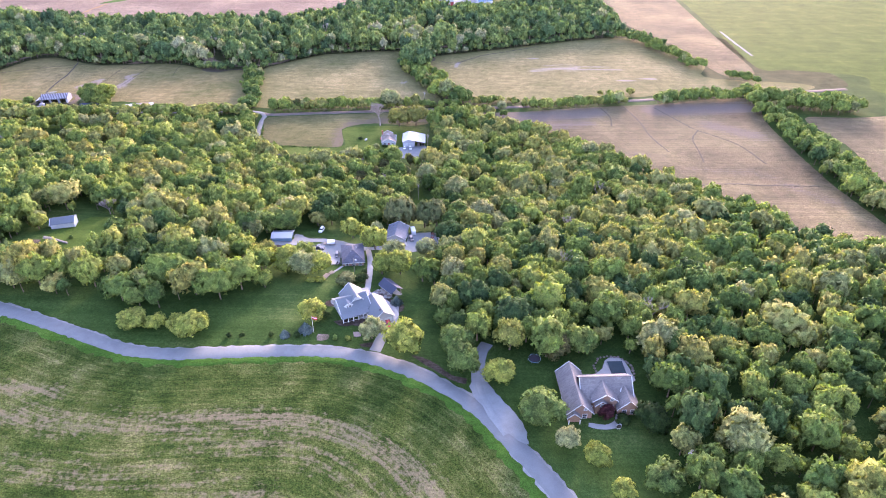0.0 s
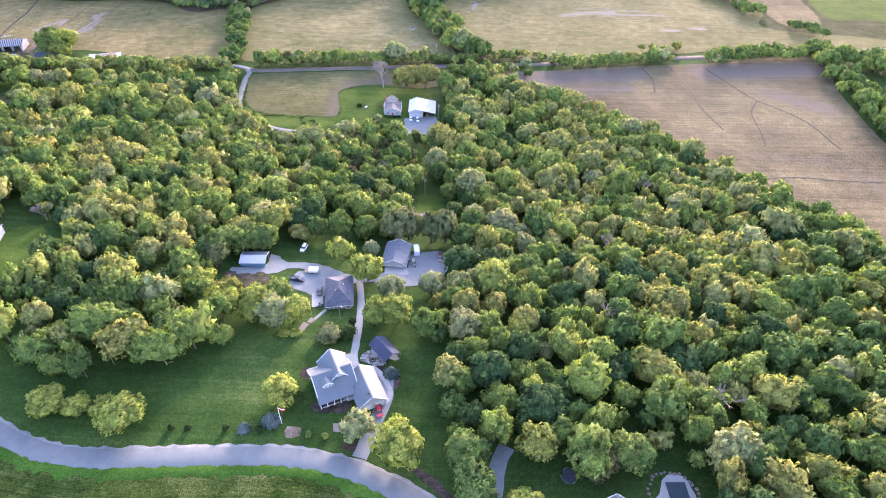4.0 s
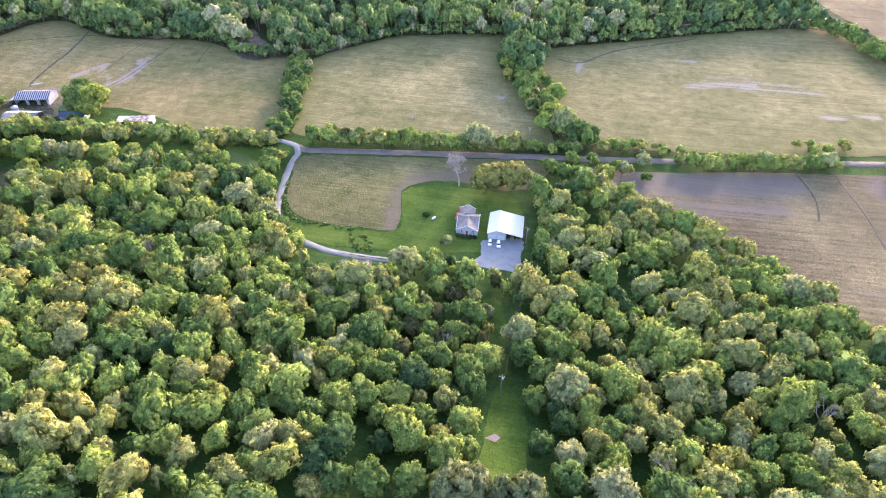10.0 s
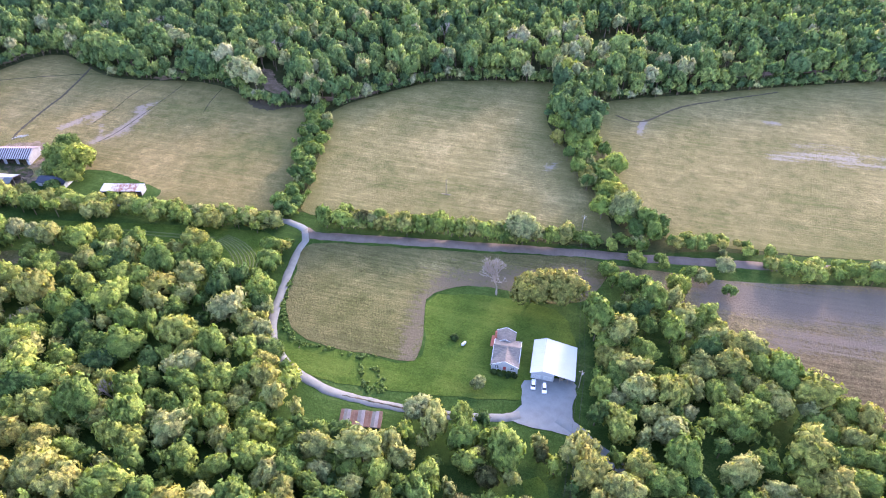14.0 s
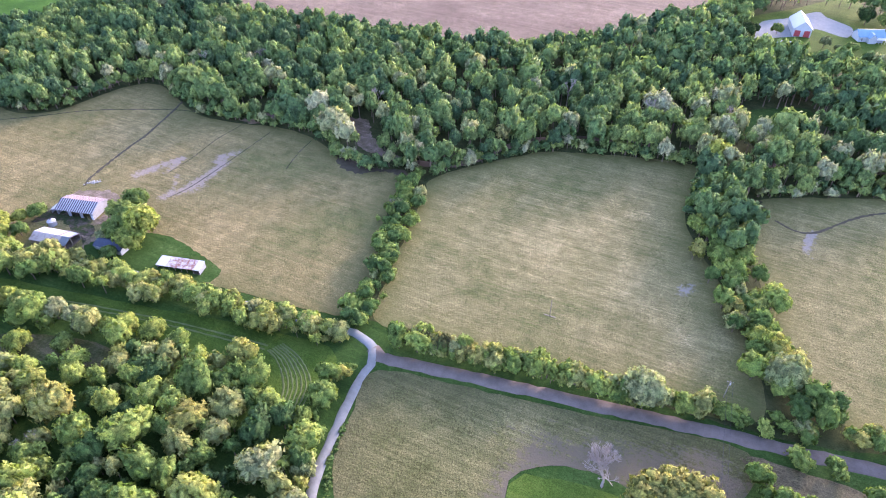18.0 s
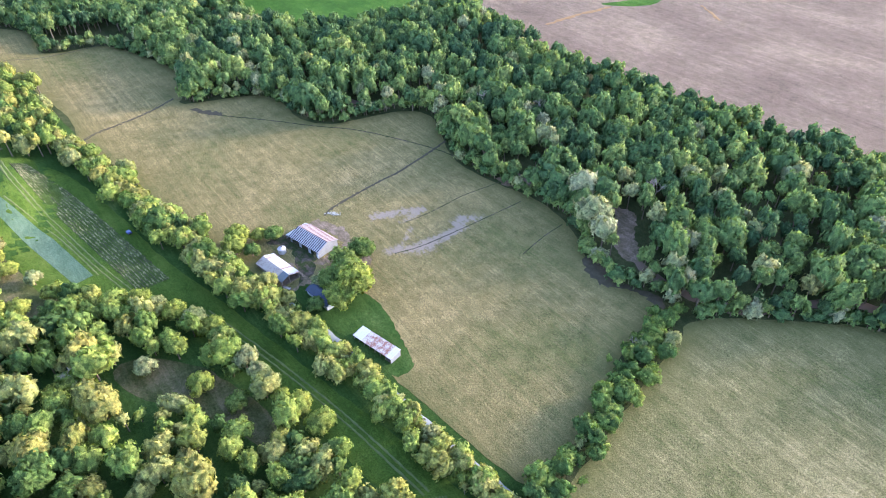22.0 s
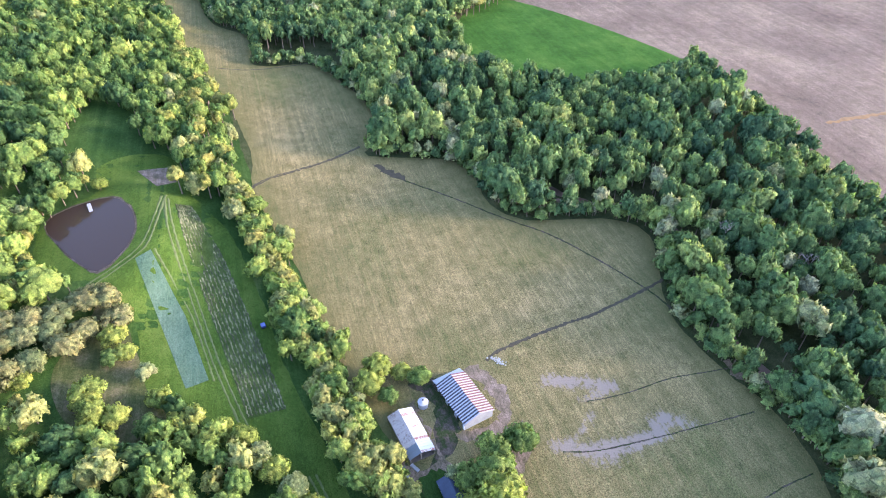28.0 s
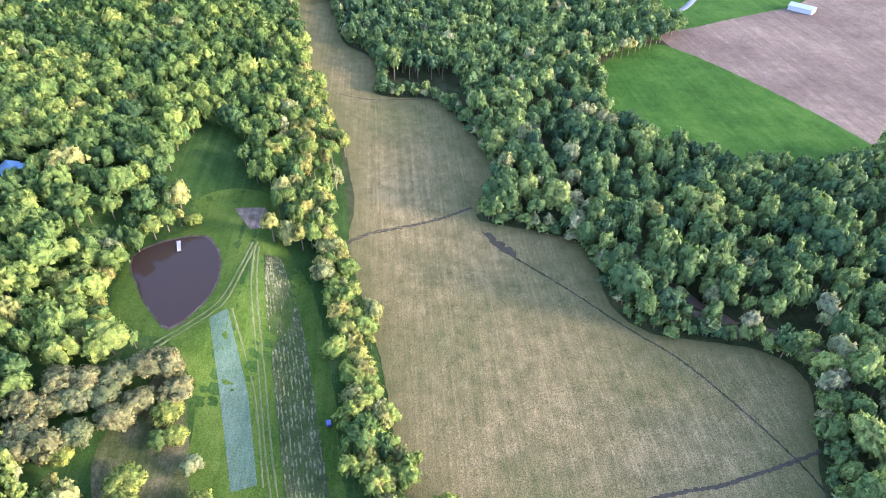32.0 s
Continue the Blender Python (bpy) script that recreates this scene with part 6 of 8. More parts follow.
for k in range(10):
    a = 2 * math.pi * k / 10
    bm = box(-0.17, 0.17, -0.12, 0.12, 0, 0.38)
    bmesh.ops.rotate(bm, verts=bm.verts[:], cent=(0, 0, 0), matrix=Matrix.Rotation(a + math.pi / 2, 3, "Z"))
    bmesh.ops.translate(bm, verts=bm.verts[:], vec=(0.6 * math.cos(a), 0.6 * math.sin(a), 0))
    part("stone", bm, M_MUD, f_)

# ---------------------------------------------------------------- brick house with pool
h = thing("house", 44.5, 130, 2, "large brick house with brown shingle roof and many gables", "house", dz=-0.5)
part("garage_wing", gabled(-10, -3.2, -8, 8.6, -1.2, 3.2, 3.4), M_BRICK, h)
gable_roof(h, -10, -3.2, -8, 8.6, 3.2, 3.4, M_SH_BROWN, over=0.5)
part("wall", gabled(-5, 9.5, -3.8, 6.4, -1.2, 3.4, 4.2, "x"), M_BRICK, h)
gable_roof(h, -5, 9.5, -3.8, 6.4, 3.4, 4.2, M_SH_BROWN, "x", 0.5)
part("front_gable", gabled(-2.2, 4.4, -5.2, 1, -1.2, 4.6, 2.4), M_BRICK, h)
gable_roof(h, -2.2, 4.4, -5.2, 1, 4.6, 2.4, M_SH_BROWN, over=0.4)
part("entry_gable", gabled(-1.8, 1.6, -6.4, -4, -1.2, 4.0, 1.4), M_BRICK, h)
gable_roof(h, -1.8, 1.6, -6.4, -4, 4.0, 1.4, M_SH_BROWN, over=0.3)
part("side_gable", gabled(4.6, 10.4, -7, 3, -1.2, 3.2, 2.8), M_BRICK, h)
gable_roof(h, 4.6, 10.4, -7, 3, 3.2, 2.8, M_SH_BROWN, over=0.45)
part("garage_gable", gabled(-10.2, -6.9, -9.4, -6, -1.2, 2.7, 1.5), M_BRICK, h)
gable_roof(h, -10.2, -6.9, -9.4, -6, 2.7, 1.5, M_SH_BROWN, over=0.3)
for x, y, z, w_, hh_ in ((-5.2, -8, 1.7, 1.2, 1.5), (-5.2, -8, 4.4, 0.8, 0.8), (3.0, -5.2, 2.0, 1.2, 1.6), (3.0, -5.2, 5.0, 0.9, 0.9), (-0.1, -6.4, 4.0, 0.8, 0.8), (6.3, -7, 1.8, 1.1, 1.5), (8.7, -7, 1.8, 1.1, 1.5)):
    window(h, x, y, z, w_, hh_)
door(h, -0.1, -6.4, 1.1, 2.1, M_REDPAINT)
post(h, -10.1, -10.2, -1, 2.5, 0.12, name="porch_post")
post(h, -7.0, -10.2, -1, 2.5, 0.12, name="porch_post")
post(h, -2.6, -5.4, -1, 3.0, 0.14, name="porch_post")
door(h, -10, -2, 4.6, 2.3, M_TRIM, "w")
for x, y in ((6.1, -2.2), (-4.0, 1.0)):
    part("vent_pipe", box(x, x + 0.2, y, y + 0.2, 4.4, 6.2), M_TRIM, h)
pool = thing("swimming_pool", 53.6, 140.9, 2, "rectangular swimming pool with dark cover and pale deck", "swimming pool", dz=0.05)
area("pool_deck", [(45.2, 139.1), (49.3, 142.6), (50.8, 146.4), (52.4, 148), (56.6, 147.6), (58.0, 141.2), (57.4, 136.6), (47, 137)], M_CONCRETE, 0.2, "pale concrete pool deck", "deck", 3, step=1.5, jitter=0.1)
part("coping", box(-2.15, 2.85, -4.45, 5.05, -0.4, 0.28), M_CONCRETE, pool)
part("cover", box(-2.0, 2.7, -4.3, 4.9, 0.0, 0.34), plain("pool_cover", (0.022, 0.042, 0.05), 0.75, 0.2, 0.8), pool)
rocks = np.random.RandomState(5)
for k in range(22):
    a = -0.4 + 4.2 * k / 22
    x, y = 53.0 + (5.6 + 0.8 * rocks.rand()) * math.cos(a), 142.0 + (6.4 + 0.8 * rocks.rand()) * math.sin(a)
    bm = bmesh.new()
    bmesh.ops.create_icosphere(bm, subdivisions=1, radius=0.35 + 0.3 * rocks.rand())
    for v in bm.verts:
        v.co *= rocks.uniform(0.75, 1.2)
        v.co.z *= 0.7
    st = thing("boulder", x, y, 0, "rounded tan landscaping boulder beside the pool deck", "boulder", "pool boulders", 0.12)
    part("stone", bm, M_MUD, st)
area("front_walk", [(40.2, 118.6), (44, 117.6), (48.5, 118.6), (50, 121.5), (49, 123.6), (48, 121), (45, 119.4), (40.5, 120)], M_CONCRETE, 0.1, "curved pale concrete front walk", "path", 3, step=1.0, jitter=0.05)
# ---------------------------------------------------------------- farmhouse and white barn
h = thing("farmhouse", -35.9, 382, 2, "single-storey farmhouse with tan shingle roof and white porch", "house", dz=-0.2)
part("wall", box(-4.3, 4.3, -5.0, 5.2, -0.8, 2.8), M_WHITE, h)
part("rear_wall", gabled(-4.2, 2.0, 5.2, 10.4, -0.8, 2.8, 1.7, "y"), M_WHITE, h)
gable_roof(h, -4.3, 4.3, -3.0, 6.2, 2.8, 2.3, M_SH_TAN, "x", 0.5)
part("front_gable", gabled(-4.2, 4.2, -5.0, 0, 2.6, 2.8, 2.2, "y"), M_WHITE, h)
gable_roof(h, -4.3, 4.3, -5.0, 1.2, 2.8, 2.2, M_SH_TAN, "y", 0.5)
gable_roof(h, -4.2, 2.0, 5.2, 10.4, 2.8, 1.7, M_SH_TAN, "y", 0.4)
for k in range(6):
    post(h, -4.4 + 1.76 * k, -5.6, -0.5, 2.6, 0.1, name="porch_post")
part("porch_floor", box(-4.6, 4.6, -5.8, -5.0, -0.6, 0.3), M_CONCRETE, h)
part("porch_rail", box(-4.4, 4.4, -5.64, -5.56, 1.0, 1.1), M_TRIM, h)
for x in (-2.6, 2.6):
    window(h, x, -5.0, 1.6, 1.1, 1.3)
door(h, 0, -5.0, 1.0, 2.05, M_REDPAINT)
for y in (-1.5, 2.2):
    window(h, 4.3, y, 1.6, 1.0, 1.2, "e")
part("chimney", box(-4.9, -4.2, 6.4, 7.2, -0.6, 6.0), M_REDBRICK, h)
part("side_deck", box(-6.2, -4.35, 4.6, 9.8, -0.6, 0.5), M_REDBRICK, h, "red-stained side deck")
area("farm_walk", [(-41.6, 373.2), (-30, 372.6), (-27.2, 373.2), (-27.4, 374.2), (-36, 373.9), (-40.6, 374.6), (-41.6, 388), (-42.6, 388)], M_CONCRETE, 0.1, "pale concrete walk round the farmhouse", "path", 4, False)

h = thing("barn", -19.7, 383, 1, "white metal pole barn with an open lean-to side", "barn", dz=-0.1)
part("wall", gabled(-7.0, 0.6, -6.9, 7.0, -0.6, 3.6, 1.7, "y", 0.5), M_WHITE, h)
for x in (2.6, 5.2, 7.4):
    for y in (-6.8, -2.2, 2.4, 6.8):
        post(h, x if x < 7 else 7.2, y, -0.5, 3.4 if x < 7 else 2.9, 0.09, M_WOODGREY)
pl = ((-7.4, -7.4, 3.5), (-7.4, 7.5, 3.5), (-3.3, 7.5, 5.3), (-3.3, -7.4, 5.3))
r = part("roof_slope", slab(pl), M_WHITETIN, h)
seams(r, pl, 0.9, M_WHITETIN)
pl = ((7.6, -7.4, 2.9), (7.6, 7.5, 2.9), (-3.3, 7.5, 5.3), (-3.3, -7.4, 5.3))
r = part("roof_slope", slab(pl), M_WHITETIN, h)
seams(r, pl, 0.9, M_WHITETIN)
part("ridge_cap", box(-3.5, -3.1, -7.4, 7.5, 5.4, 5.5), M_TIN, h)
for x in (-5.2, -1.4):
    d_ = door(h, x, -6.9, 2.9, 2.6, M_TRIM)
    for k in range(4):
        part("door_rib", box(x - 1.4, x + 1.4, -7.0, -6.975, 0.4 + 0.6 * k, 0.44 + 0.6 * k), M_TINWALL, d_)
for k, (x, y, w_, d_, hh_, mm) in enumerate(((3.2, -4.6, 1.4, 2.4, 1.3, M_WOODGREY), (5.4, -3.0, 1.2, 1.2, 1.0, M_STRIPE_DK), (4.0, 0.4, 2.2, 1.8, 1.5, M_RUST), (6.0, 2.8, 1.4, 2.6, 1.1, M_WOODGREY))):
    c = thing("storage_crate", *turned(-19.7, 383, 1)(x, y), 7 * k, "dark wooden crate stored under the lean-to", "crate", "stored crates")
    part("body", box(-w_ / 2, w_ / 2, -d_ / 2, d_ / 2, -0.1, hh_), mm, c)
    part("lid", box(-w_ / 2 - 0.05, w_ / 2 + 0.05, -d_ / 2 - 0.05, d_ / 2 + 0.05, hh_, hh_ + 0.08), M_WOODGREY, c)

# ---------------------------------------------------------------- old barns in the west field
def striped(parent, pl, n, mats):
    """Roof sheets laid side by side from ridge to eave."""
    a, b, c, d = [Vector(p) for p in pl]
    for k in range(n):
        f0, f1 = k / n + 0.002, (k + 1) / n - 0.002
        part("roof_sheet", slab((a.lerp(b, f0), a.lerp(b, f1), d.lerp(c, f1), d.lerp(c, f0)), 0.1 + 0.02 * (k % 2)), mats[k % len(mats)], parent)


h = thing("barn", -286.6, 446.3, 12.5, "grey tin barn with dark and pale striped roof sheets", "barn", dz=-0.2)
part("back_wall", box(-9, 9, 5.3, 5.45, -0.6, 3.6), M_TINWALL, h)
part("end_wall", gabled(8.85, 9, -5.4, 5.4, -0.6, 3.6, 2.1, "x"), M_TINWALL, h)
part("end_wall", gabled(-9, -8.85, -5.4, 5.4, -0.6, 3.6, 2.1, "x"), M_TINWALL, h)
part("earth_floor", box(-8.8, 8.8, -5.4, 5.3, -0.4, 0.12), M_DARKIN, h)
for x0, x1 in ((-9, -8.2), (-3.4, -1.9), (2.4, 3.9), (7.6, 8.8)):
    part("front_panel", box(x0, x1, -5.45, -5.3, -0.6, 3.55), M_TINWALL, h)
part("lintel", box(-9, 9, -5.42, -5.3, 3.0, 3.55), M_TINWALL, h)
for x in (-8, -3, 3, 8):
    post(h, x, 0, -0.4, 5.5, 0.12, M_WOODGREY)
striped(h, ((-9.4, -5.9, 3.4), (9.4, -5.9, 3.4), (9.4, 0, 5.7), (-9.4, 0, 5.7)), 34, (M_STRIPE_DK, M_STRIPE_WH))
striped(h, ((-9.4, 5.9, 3.4), (9.4, 5.9, 3.4), (9.4, 0, 5.7), (-9.4, 0, 5.7)), 34, (M_BARN_RED, M_BARN_PALE))
part("lean_to_roof", slab(((-12.2, -5.6, 2.5), (-9.1, -5.6, 3.5), (-9.1, 5.6, 3.5), (-12.2, 5.6, 2.5))), M_TIN, h)
part("lean_to_wall", box(-12, -11.9, -5.4, 5.4, -0.6, 2.5), M_TINWALL, h)
post(h, -12, -5.4, -0.6, 2.5, 0.1, M_WOODGREY)
part("corner_door", box(8.1, 9.0, -5.62, -5.46, 0, 2.0), M_TRIM, h)

h = thing("shed", -279.4, 425.6, 9, "old open shed with white and rusty tin roof", "shed", dz=-0.1)
pl1 = ((-9, -4.6, 2.5), (9, -4.6, 2.5), (9, -0.6, 4.0), (-9, -0.6, 4.0))
pl2 = ((-9, 4.3, 2.4), (9, 4.3, 2.4), (9, -0.6, 4.0), (-9, -0.6, 4.0))
striped(h, pl2, 18, (M_WHITETIN, M_WHITETIN, M_RUSTMOTTLE, M_WHITETIN, M_WHITETIN))
a, b, c, d = [Vector(p) for p in pl1]
for k in range(18):
    f0, f1 = k / 18 + 0.002, (k + 1) / 18 - 0.002
    part("roof_sheet", slab((a.lerp(b, f0), a.lerp(b, f1), d.lerp(c, f1), d.lerp(c, f0)), 0.1 + 0.03 * (k % 2)), M_PALEBLUE if k > 13 else M_RUSTBROWN, h)
for x in (-8.6, -4.3, 0, 4.3, 8.6):
    for y in (-4.2, -0.6, 3.9):
        post(h, x, y, -0.5, 3.9 if y == -0.6 else 2.4, 0.1, M_WOODGREY)
part("back_wall", box(-8.8, 8.8, 3.95, 4.05, -0.4, 2.3), M_WOODGREY, h)
part("front_wall", box(-8.8, 2, -4.35, -4.25, -0.4, 2.3), M_WOODGREY, h)
part("earth_floor", box(-8.8, 8.8, -4.2, 3.9, -0.5, 0.08), M_DARKIN, h)
q = thing("feed_trough", -268.4, 423.6, 30, "pale wooden feed trough beside the old shed", "trough")
for x0, x1, y0, y1, z0, z1 in ((-1.6, 1.6, -0.45, 0.45, 0.2, 0.28), (-1.6, 1.6, -0.5, -0.42, 0.2, 0.7), (-1.6, 1.6, 0.42, 0.5, 0.2, 0.7), (-1.6, -1.5, -0.42, 0.42, 0.2, 0.7), (1.5, 1.6, -0.42, 0.42, 0.2, 0.7)):
    part("board", box(x0, x1, y0, y1, z0, z1), M_STRIPE_WH, q)
for x in (-1.3, 1.3):
    post(q, x, 0, -0.2, 0.2, 0.12, M_WOODGREY, "leg")
t_ = thing("grain_bin", -289.7, 432.6, 0, "small round galvanised grain bin with conical top", "grain bin", dz=-0.1)
bm = bmesh.new()
bmesh.ops.create_cone(bm, cap_ends=True, segments=20, radius1=1.7, radius2=1.7, depth=2.4, matrix=Matrix.Translation((0, 0, 1.2)))
part("wall", bm, M_TIN, t_)
bm = bmesh.new()
bmesh.ops.create_cone(bm, cap_ends=True, segments=20, radius1=1.85, radius2=0.3, depth=0.9, matrix=Matrix.Translation((0, 0, 2.85)))
part("roof", bm, M_STRIPE_WH, t_)
bm = bmesh.new()
bmesh.ops.create_cone(bm, cap_ends=True, segments=12, radius1=0.34, radius2=0.3, depth=0.25, matrix=Matrix.Translation((0, 0, 3.4)))
part("hatch", bm, M_STRIPE_DK, t_)
for z in (0.6, 1.2, 1.8):
    bm = bmesh.new()
    bmesh.ops.create_cone(bm, cap_ends=False, segments=20, radius1=1.74, radius2=1.74, depth=0.08, matrix=Matrix.Translation((0, 0, z)))
    part("hoop", bm, M_TINWALL, t_)

h = thing("shed", -254.6, 432.4, 6, "small white shed house with dark blue roof under trees", "shed", dz=-0.1)
part("wall", gabled(-6.6, 6.6, -3, 3, -0.5, 2.6, 1.4, "x"), M_WHITE, h)
gable_roof(h, -6.6, 6.6, -3, 3, 2.6, 1.4, M_DKBLUE, "x", 0.4)
for x in (-4, 0, 4):
    window(h, x, -3, 1.5, 0.9, 1.1)
window(h, -6.6, 0, 1.5, 0.9, 1.1, "w")

h = thing("shed", -221, 435.0, 12.5, "long low open-fronted shed with white rusting tin roof", "shed", dz=-0.1)
pl = ((-9.5, -2.7, 2.3), (9.5, -2.7, 2.3), (9.5, 2.7, 2.9), (-9.5, 2.7, 2.9))
a, b, c, d = [Vector(p) for p in pl]
for k in range(22):
    f0, f1 = k / 22 + 0.002, (k + 1) / 22 - 0.002
    mm = M_RUSTMOTTLE if 4 < k < 19 else M_WHITETIN
    part("roof_sheet", slab((a.lerp(b, f0), a.lerp(b, f1), d.lerp(c, f1), d.lerp(c, f0)), 0.09 + 0.02 * (k % 2)), mm, h)
part("back_wall", box(-9.3, 9.3, 2.4, 2.5, -0.5, 2.8), M_WOODGREY, h)
for x in (-9.3, 9.2):
    part("end_wall", box(x, x + 0.1, -2.4, 2.4, -0.5, 2.35), M_TINWALL, h)
for k in range(8):
    post(h, -9.2 + 2.63 * k, -2.4, -0.5, 2.3, 0.08, M_WOODGREY)
part("earth_floor", box(-9.2, 9.2, -2.4, 2.4, -0.5, 0.06), M_DARKIN, h)

h = thing("ruined_shed", -75.8, 344.6, 8, "collapsed wooden shed with sagging brown rusty roof", "shed", dz=-0.1)
part("wall", box(-6.3, 6.3, -2.1, 2.1, -0.6, 1.2), M_WOODGREY, h)
for k in range(12):
    x0 = -6.6 + 1.1 * k
    sag = 0.25 * math.sin(k * 1.3)
    part("roof_sheet", slab(((x0, -2.6, 1.1 + sag * 0.5), (x0 + 1.05, -2.6, 1.15), (x0 + 1.05, 2.5, 2.3 + sag), (x0, 2.5, 2.25 + sag))), (M_RUST, M_WOODGREY, M_RUSTPALE, M_RUST)[k % 4], h)

# ---------------------------------------------------------------- buildings farther off
h = thing("outbuilding", -462, 249, 100, "reddish outbuilding with a pale blue tin roof", "outbuilding")
part("wall", gabled(-6.5, 6.5, -4, 4, -1.5, 2.8, 1.5, "x"), M_REDBRICK, h)
gable_roof(h, -6.5, 6.5, -4, 4, 2.8, 1.5, M_BLUETIN, "x", 0.4, seam=0.9)
h = thing("outbuilding", -164, 231.5, 18, "small outbuilding with grey-blue tin roof among trees", "outbuilding")
part("wall", gabled(-4.5, 4.5, -3.2, 3.2, -1, 2.6, 1.4, "x"), M_WHITE, h)
gable_roof(h, -4.5, 4.5, -3.2, 3.2, 2.6, 1.4, M_PALEBLUE, "x", 0.4, seam=0.9)
h = thing("farmhouse", 52, 838, 20, "far white farmhouse with a bright blue roof", "house")
part("wall", gabled(-9, 9, -5, 5, -0.5, 4.0, 3.5, "x"), M_WHITE, h)
gable_roof(h, -9, 9, -5, 5, 4.0, 3.5, M_BLUETIN, "x", 0.5)
part("front_gable", gabled(-3, 2, -8, 0, -0.5, 4, 2.5, "y"), M_WHITE, h)
gable_roof(h, -3, 2, -8, 0, 4, 2.5, M_BLUETIN, "y", 0.4)
part("porch_roof", slab(((2, -8, 2.6), (9, -8, 2.6), (9, -4.8, 3.4), (2, -4.8, 3.4))), M_WHITETIN, h)
for k in range(4):
    post(h, 2.4 + 2.1 * k, -7.8, -0.3, 2.6, 0.1, name="porch_post")
for x in (-6.5, 5.5):
    window(h, x, -5, 2, 1.1, 1.5)
h = thing("barn", 6, 833, 8, "far white barn with red doors", "barn")
part("wall", gabled(-6, 6, -12, 12, -0.5, 6, 5, "y"), M_WHITE, h)
gable_roof(h, -6, 6, -12, 12, 6, 5, M_WHITETIN, "y", 0.5)
door(h, -3.2, -12, 4, 4.5, M_REDPAINT)
door(h, 3.2, -12, 4, 4.5, M_REDPAINT)
h = thing("shed", -1, 796, 5, "far long white-roofed shed", "shed")
part("wall", gabled(-7, 7, -3, 3, -0.5, 3, 1, "x"), M_TINWALL, h)
gable_roof(h, -7, 7, -3, 3, 3, 1, M_WHITETIN, "x", 0.3)
h = thing("shed", 23, 780, 5, "far small pale-roofed shed", "shed")
part("wall", gabled(-5, 5, -2.5, 2.5, -0.5, 2.6, 1, "x"), M_TINWALL, h)
gable_roof(h, -5, 5, -2.5, 2.5, 2.6, 1, M_PALEBLUE, "x", 0.3)
area("far_farmyard", [(-22, 784), (-16, 779), (-13, 806), (11, 825), (18, 843), (38, 835), (43, 858), (26, 874), (20, 884), (-3, 857), (-21, 836)], M_GRAVEL, 0.16, "pale gravel farmyard", "yard", 8, step=3)
area("far_farm_lawn", [(-34, 770), (-30, 840), (0, 880), (44, 930), (70, 880), (112, 825), (80, 790), (40, 770), (10, 758)], M_YARD_GRASS, 0.1, "green lawn round the far farm", "lawn", 10)
FAR_TREES = ((-29, 800, 6.0, 12), (-9, 818, 4.6, 9), (22, 806, 4.0, 9), (-24, 812, 4.0, 8), (40, 806, 5.0, 8), (31, 800, 4.0, 7), (80, 800, 5.0, 9), (14, 772, 4.6, 8), (-4, 776, 4.4, 8), (52, 870, 7.0, 14), (66, 866, 7.0, 14), (2, 768, 4.0, 8))
for k, (x, y, r, h_) in enumerate(FAR_TREES):
    plant(x, y, r, h_, (H_DARK, H_GREEN, H_CEDAR)[k % 3], "round", "dark green tree round the far farmyard", "far farm trees", pick=k)
h = thing("house", -717, 646, 32, "far white house with slate-blue roof by the field", "house")
part("wall", gabled(-7.5, 7.5, -4.5, 4.5, -0.5, 3, 2, "x"), M_WHITE, h)
gable_roof(h, -7.5, 7.5, -4.5, 4.5, 3, 2, M_SH_GREY, "x", 0.5)
part("porch", gabled(-11, -7.5, -2.5, 2.5, -0.5, 2.5, 1, "x"), M_WHITE, h)
for x in (-4, 1, 5):
    window(h, x, -4.5, 1.6, 1.2, 1.3)
h = thing("shed", -732, 769, 40, "far plain white metal shed at the field edge", "shed")
part("wall", gabled(-10, 10, -5, 5, -0.5, 4, 1.8, "x"), M_WHITE, h)
gable_roof(h, -10, 10, -5, 5, 4, 1.8, M_WHITETIN, "x", 0.4)
area("far_lawn", [(-668, 628), (-704, 676), (-742, 764), (-790, 790), (-800, 640), (-760, 600), (-700, 598)], M_LUSH, 0.09, "green lawn round the far house", "lawn", 20)
ribbon("far_drive", [(-690, 604), (-712, 622), (-728, 640), (-738, 664), (-770, 690)], 5, M_GRAVEL, 0.2, "pale gravel drive to the far house", "driveway")

# ---------------------------------------------------------------- vehicles
def car_paint(name, col, rough=0.25):
    m, nt, p = material(name)
    p.inputs["Base Color"].default_value = (*col, 1)
    p.inputs["Roughness"].default_value = rough
    p.inputs["Coat Weight"].default_value = 0.6
    return m


P_WHITE, P_BLACK, P_RED, P_GREY, P_BROWN = car_paint("white_car_paint", (0.75, 0.76, 0.78)), car_paint("black_car_paint", (0.02, 0.022, 0.028)), car_paint("red_car_paint", (0.45, 0.03, 0.04)), car_paint("grey_car_paint", (0.3, 0.32, 0.35)), car_paint("maroon_car_paint", (0.09, 0.03, 0.025))
M_TYRE = plain("tyre_rubber", (0.025, 0.025, 0.025), 0.9, 0.2, 4)
M_LIGHT = car_paint("clear_lamp", (0.7, 0.72, 0.75), 0.1)


